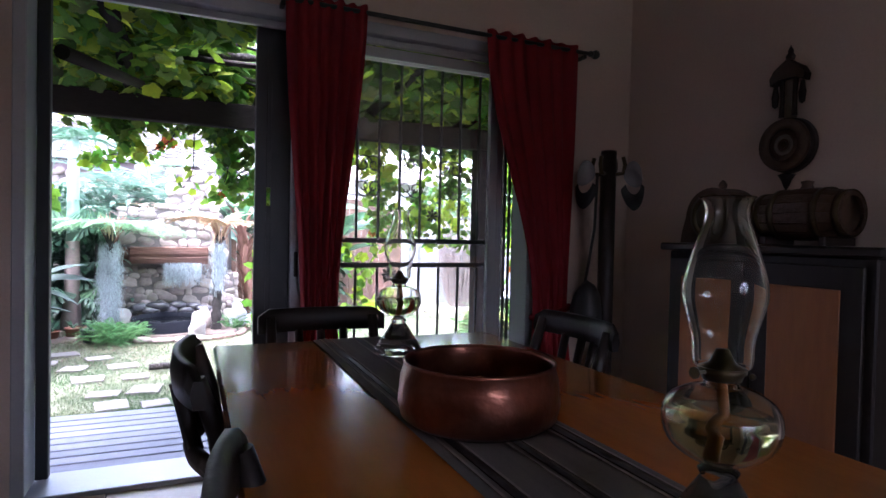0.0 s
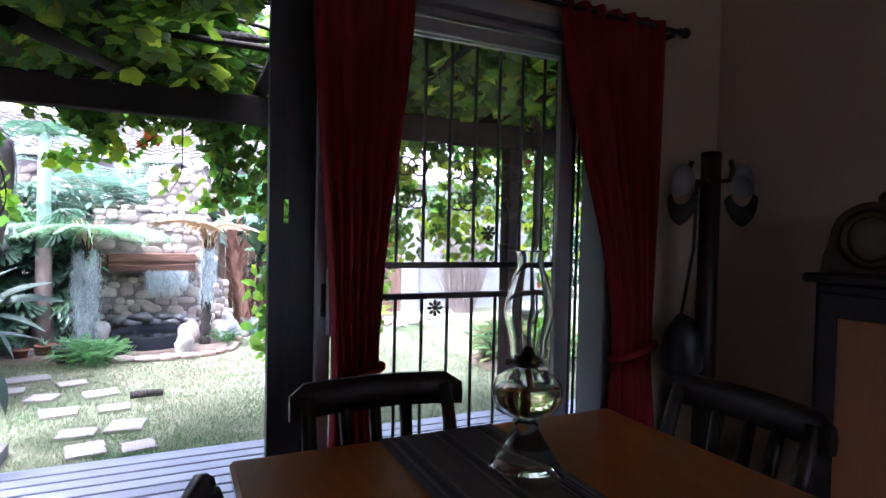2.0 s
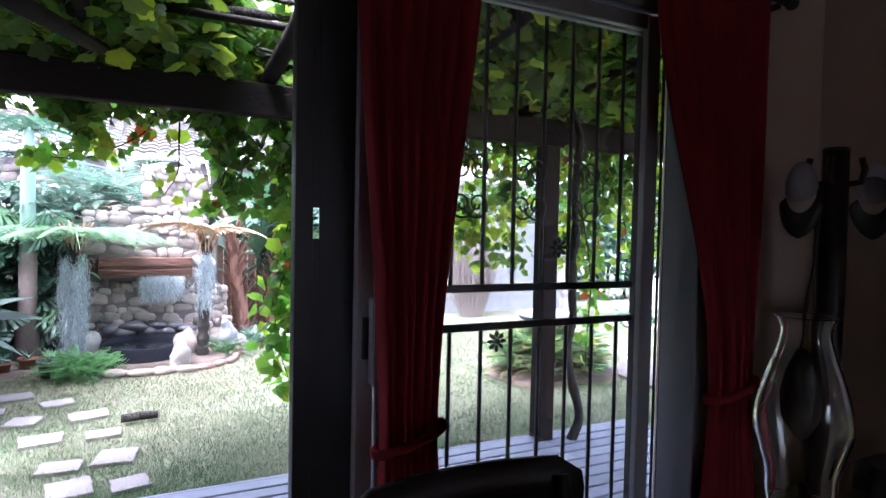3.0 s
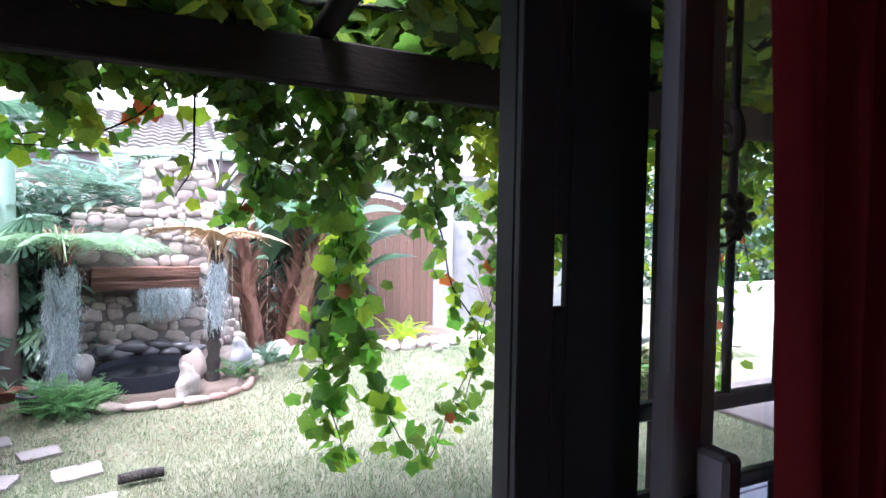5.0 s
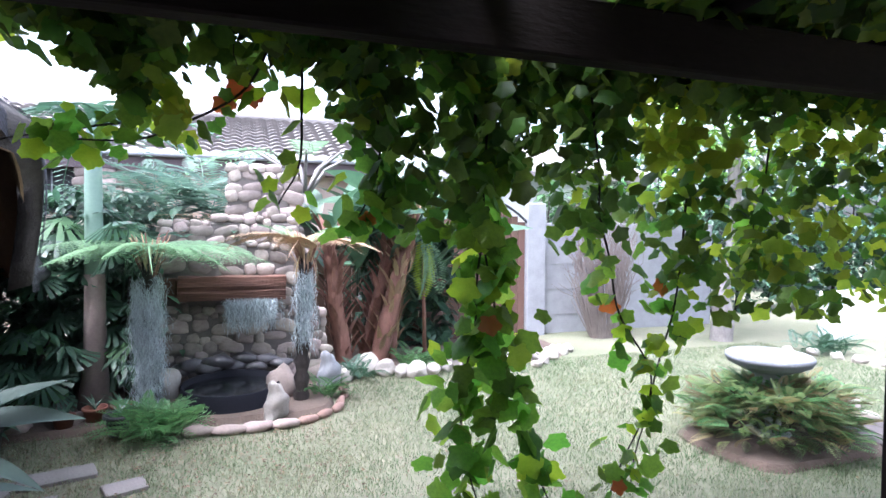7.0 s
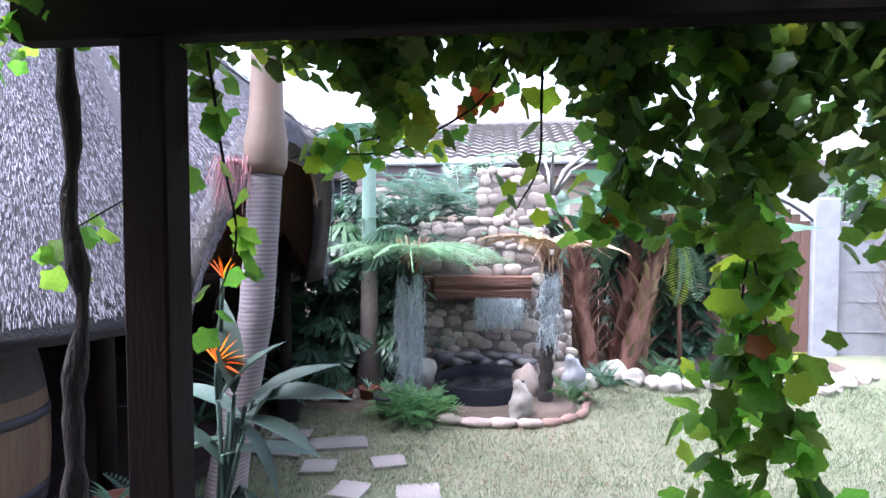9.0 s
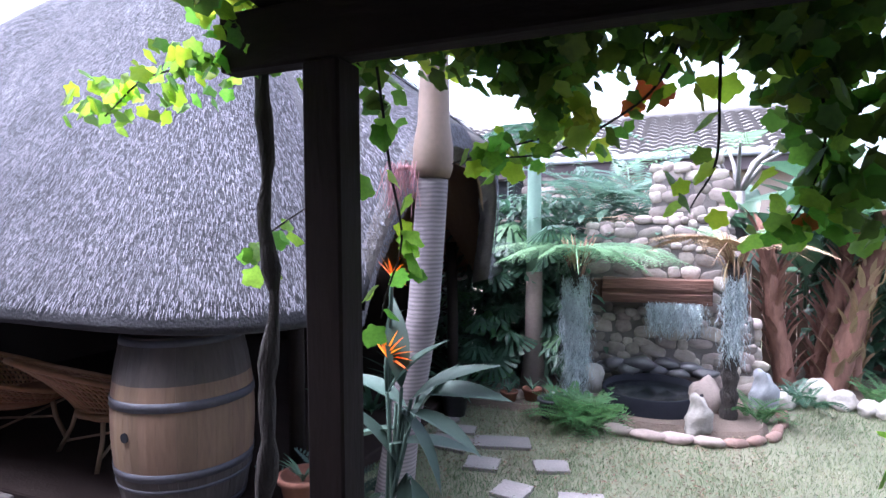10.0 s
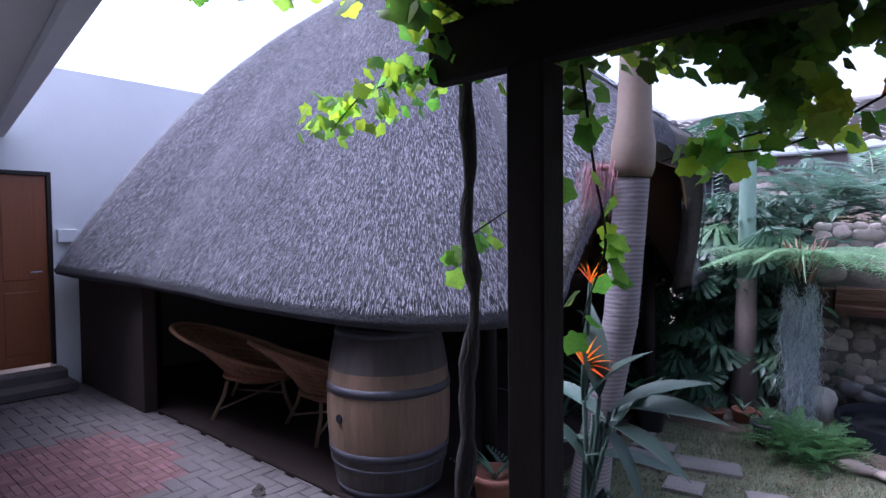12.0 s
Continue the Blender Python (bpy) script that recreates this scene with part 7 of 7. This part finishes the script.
part("iron_arch", tube(pts, 0.02, 7), M_DARKSTEEL, fence, "black iron arch over the gate")

setting("wall_garden", box(3.9, 11.0, LAWN - 0.1, 7.6, 11.2, 1.45, 0.01), M_CONC, "pale grey painted block garden wall", "wall")
bm = bmesh.new()
for z in (0.0, 0.4, 0.8, 1.2):
    box(4.25, 10.992, z, 7.6, 10.999, z + 0.012, 0, bm)
setting("trim", bm, M_CONC, "grey joints between the wall's block courses", "wall joint")
setting("gate_pillar", box(3.9, 10.88, LAWN - 0.1, 4.22, 10.996, 1.75, 0.012), M_CONC, "pale plastered gate pillar beside the board fence", "pillar")
outb = thing("outbuilding", "white outbuilding with a pale tiled roof", "outbuilding")
part("wall", box(3.3, 12.4, LAWN - 0.1, 7.0, 15.5, 2.3, 0), M_WHITE, outb)
bm = bmesh.new()
q = [bm.verts.new(p) for p in ((3.0, 12.1, 2.25), (7.3, 12.1, 2.25), (7.3, 15.0, 3.2), (3.0, 15.0, 3.2), (3.0, 12.1, 2.37), (7.3, 12.1, 2.37), (7.3, 15.0, 3.32), (3.0, 15.0, 3.32))]
for f in ((0, 3, 2, 1), (4, 5, 6, 7), (0, 1, 5, 4), (1, 2, 6, 5), (3, 0, 4, 7), (2, 3, 7, 6)):
    bm.faces.new([q[i] for i in f])
part("roof", bm, M_ROOFTILE, outb)

dry = thing("dry_bush", "bare grey twiggy bush by the garden wall", "bush")
bm = bmesh.new()
r = random.Random(91)
for k in range(260):
    a = r.uniform(0, 6.28)
    d = r.uniform(0.05, 0.5)
    x, y = 4.98 + 0.2 * math.cos(a), 10.45 + 0.1 * math.sin(a)
    h = r.uniform(0.5, 1.9)
    k1, k2 = r.gauss(0, 0.09), r.gauss(0, 0.12)
    tube([(x, y, LAWN - 0.03), (x + d * 0.4 * math.cos(a) + k1, y + d * 0.3 * math.sin(a), h * 0.45), (x + d * 0.8 * math.cos(a) - k1, y + d * 0.4 * math.sin(a), h * 0.75), (x + d * math.cos(a) + k2, y + d * 0.5 * math.sin(a), h)], [0.009, 0.007, 0.005, 0.002], 4, bm, False)
part("twig_tangle", bm, mat("grey_twig", (0.24, 0.2, 0.18), (0.15, 0.125, 0.115), 0.9, 8, 60, 0.2), dry)

tree = thing("old_tree", "pale leaning old tree trunk on the lawn", "tree")
pts = wiggle([(6.62, 9.75, LAWN - 0.05), (6.6, 9.75, 0.1), (6.56, 9.75, 0.45), (6.64, 9.7, 0.9), (6.78, 9.7, 1.5), (6.7, 9.7, 2.6)], 9, 0.03, 13)
part("trunk", tube(pts, [0.17 - 0.09 * i / len(pts) + 0.03 * noise.noise(p * 9) for i, p in enumerate(pts)], 12), M_PALEBARK, tree)
part("limb", tube([(6.62, 9.7, 0.95), (6.95, 9.6, 1.6), (7.2, 9.6, 2.5)], [0.08, 0.06, 0.03], 9), M_PALEBARK, tree)
s = Soup()
for k in range(1600):
    p = Vector((r.gauss(6.4, 0.9), r.gauss(9.8, 0.6), r.gauss(2.9, 0.5)))
    a = r.uniform(0, 6.28)
    s.add(*blade_shape(3, 0.5, 0.3, 0.2, 0.5), rot_to((math.cos(a), math.sin(a), r.uniform(-0.8, 0.4))), p, r.uniform(0.1, 0.2))
s.make("crown", M_VINE, tree)


def hedge(name, label, x0, y0, x1, y1, h, n, seed, m, size=0.16, depth=0.45):
    r = random.Random(seed)
    ob = thing(name, label, "hedge")
    s = Soup()
    sh = blade_shape(3, 0.55, 0.3, 0.2, 0.5)
    dx, dy = x1 - x0, y1 - y0
    ln = math.hypot(dx, dy)
    for k in range(n):
        u = r.random()
        hh = h * (0.85 + 0.22 * noise.noise(Vector((u * ln * 0.9, seed, 0))) + 0.12 * noise.noise(Vector((u * ln * 3.1, seed, 5))))
        z = LAWN + (hh - LAWN) * r.random() ** 0.8
        off = r.uniform(-1, 1) * depth * (0.6 + 0.4 * noise.noise(Vector((u * ln * 1.5, z * 1.5, seed))))
        a = r.uniform(0, 6.28)
        s.add(*sh, rot_to((math.cos(a), math.sin(a) - 0.3, r.uniform(-0.7, 0.5))), (x0 + dx * u - dy / ln * off, y0 + dy * u + dx / ln * off, z), size * r.uniform(0.6, 1.2))
    f = s.make("leaves", m, ob)
    f["kind"] = "stuff"
    bm = bmesh.new()
    for k in range(int(ln / 0.8) + 1):
        u = min(1, k * 0.8 / ln)
        tube([(x0 + dx * u, y0 + dy * u, LAWN - 0.04), (x0 + dx * u + 0.1, y0 + dy * u, h * 0.7)], [0.04, 0.015], 6, bm)
    st = part("stem_tangle", bm, M_BARK, ob)
    st["kind"] = "stuff"
    return ob


hedge("creeper_hedge", "dense green creeper hedge along the boundary", 7.7, 12.2, 15.0, 11.5, 1.9, 4200, 93, M_LEAF, 0.2)
hedge("garden_shrubs", "leafy green shrubs behind the garden wall", 4.8, 12.0, 9.0, 12.9, 2.6, 2600, 94, M_FERN, 0.2, 0.5)
hedge("boundary_trees", "tall leafy trees beyond the outbuilding", 7.0, 16.0, 24.0, 14.0, 4.5, 5000, 95, M_LEAF, 0.4, 1.0)
hedge("shade_hedge", "dark leafy shrubs behind the shaded bed", -3.0, 10.35, 0.1, 10.5, 1.6, 2600, 96, M_LEAF, 0.22, 0.3)
hedge("palm_thicket", "dense leafy thicket filling the gap behind the stone wall", -1.7, 10.15, -0.3, 10.2, 1.5, 1100, 97, M_LEAF, 0.2, 0.2)
hedge("fence_shrubs", "broad dark shrubs in front of the board fence", 1.3, 10.5, 2.55, 10.6, 1.75, 900, 98, M_LEAF, 0.26, 0.2)
setting("wall_low", box(8.2, 9.2, LAWN - 0.05, 12.5, 9.45, 0.42, 0.01), M_WHITE, "low white painted planter wall", "wall")
setting("path", box(4.4, 3.0, LAWN - 0.06, 6.9, 6.4, LAWN + 0.01, 0.01, None, Matrix.Rotation(radians(0), 4, "Z")), M_PAVE, "pale concrete garden path", "path")

# ---- neighbour's house ----
house = thing("neighbour_house", "low house with pale tiled roof and barred window", "house")
part("wall", box(-10.0, 12.9, LAWN - 0.1, 1.9, 13.1, 2.4, 0), M_WALL, house, "shaded plaster wall under the eaves")
part("fascia", box(-10.2, 12.55, 2.2, 2.1, 12.6, 2.43, 0.005), M_FASCIA, house)
part("soffit", box(-10.2, 12.605, 2.2, 2.1, 12.895, 2.22, 0), M_FASCIA, house)
part("gutter", tube([(-10.2, 12.5, 2.42), (2.1, 12.5, 2.42)], 0.028, 8), M_CONC, house)
part("upper_gable", box(-10.0, 15.8, 3.5, 0.6, 16.0, 4.2, 0.01), M_WHITE, house, "white gable wall above the ridge")
verts, faces = [], []
cols, rows = 240, 12
for j in range(rows):
    for e in (0, 1):
        v = (j + e) / rows
        for i in range(cols + 1):
            x = -10.3 + 12.5 * i / cols
            verts.append((x, 12.5 + 3.2 * v - (0.03 if e == 0 else 0), 2.43 + 1.15 * v + 0.045 * abs(math.sin(i * 0.7)) + (0.045 if e == 0 else 0.0)))
    for i in range(cols):
        k = j * 2 * (cols + 1) + i
        faces.append((k, k + 1, k + cols + 2, k + cols + 1))
    if j:
        for i in range(cols):
            k = j * 2 * (cols + 1) + i
            faces.append((k - cols - 1, k - cols, k + 1, k))
raw("roof_tiles", verts, faces, M_ROOFTILE, house)
part("ridge", tube([(-10.3, 15.7, 3.6), (2.2, 15.7, 3.6)], 0.09, 8), M_ROOFTILE, house)
win = part("window", box(-4.3, 12.86, 1.55, -2.55, 12.9, 2.19, 0.004), M_DARKSTEEL, house)
for k in range(9):
    part("bar", tube([(-4.2 + 0.19 * k, 12.84, 1.6), (-4.2 + 0.19 * k, 12.84, 2.17)], 0.014, 5), M_ALU, win)
part("shutter", box(-2.75, 12.82, 1.5, -2.45, 12.858, 2.19, 0.004), M_DARKSTEEL, house)
pil = part("stone_pillar", box(-2.5, 12.6, LAWN, -1.8, 12.88, 2.19, 0.01), M_MORTAR, house)
rng = random.Random(55)
lay_stones(-2.5, -1.8, 1.2, 2.17, 12.6, pil, None, 0.13, 0.2)
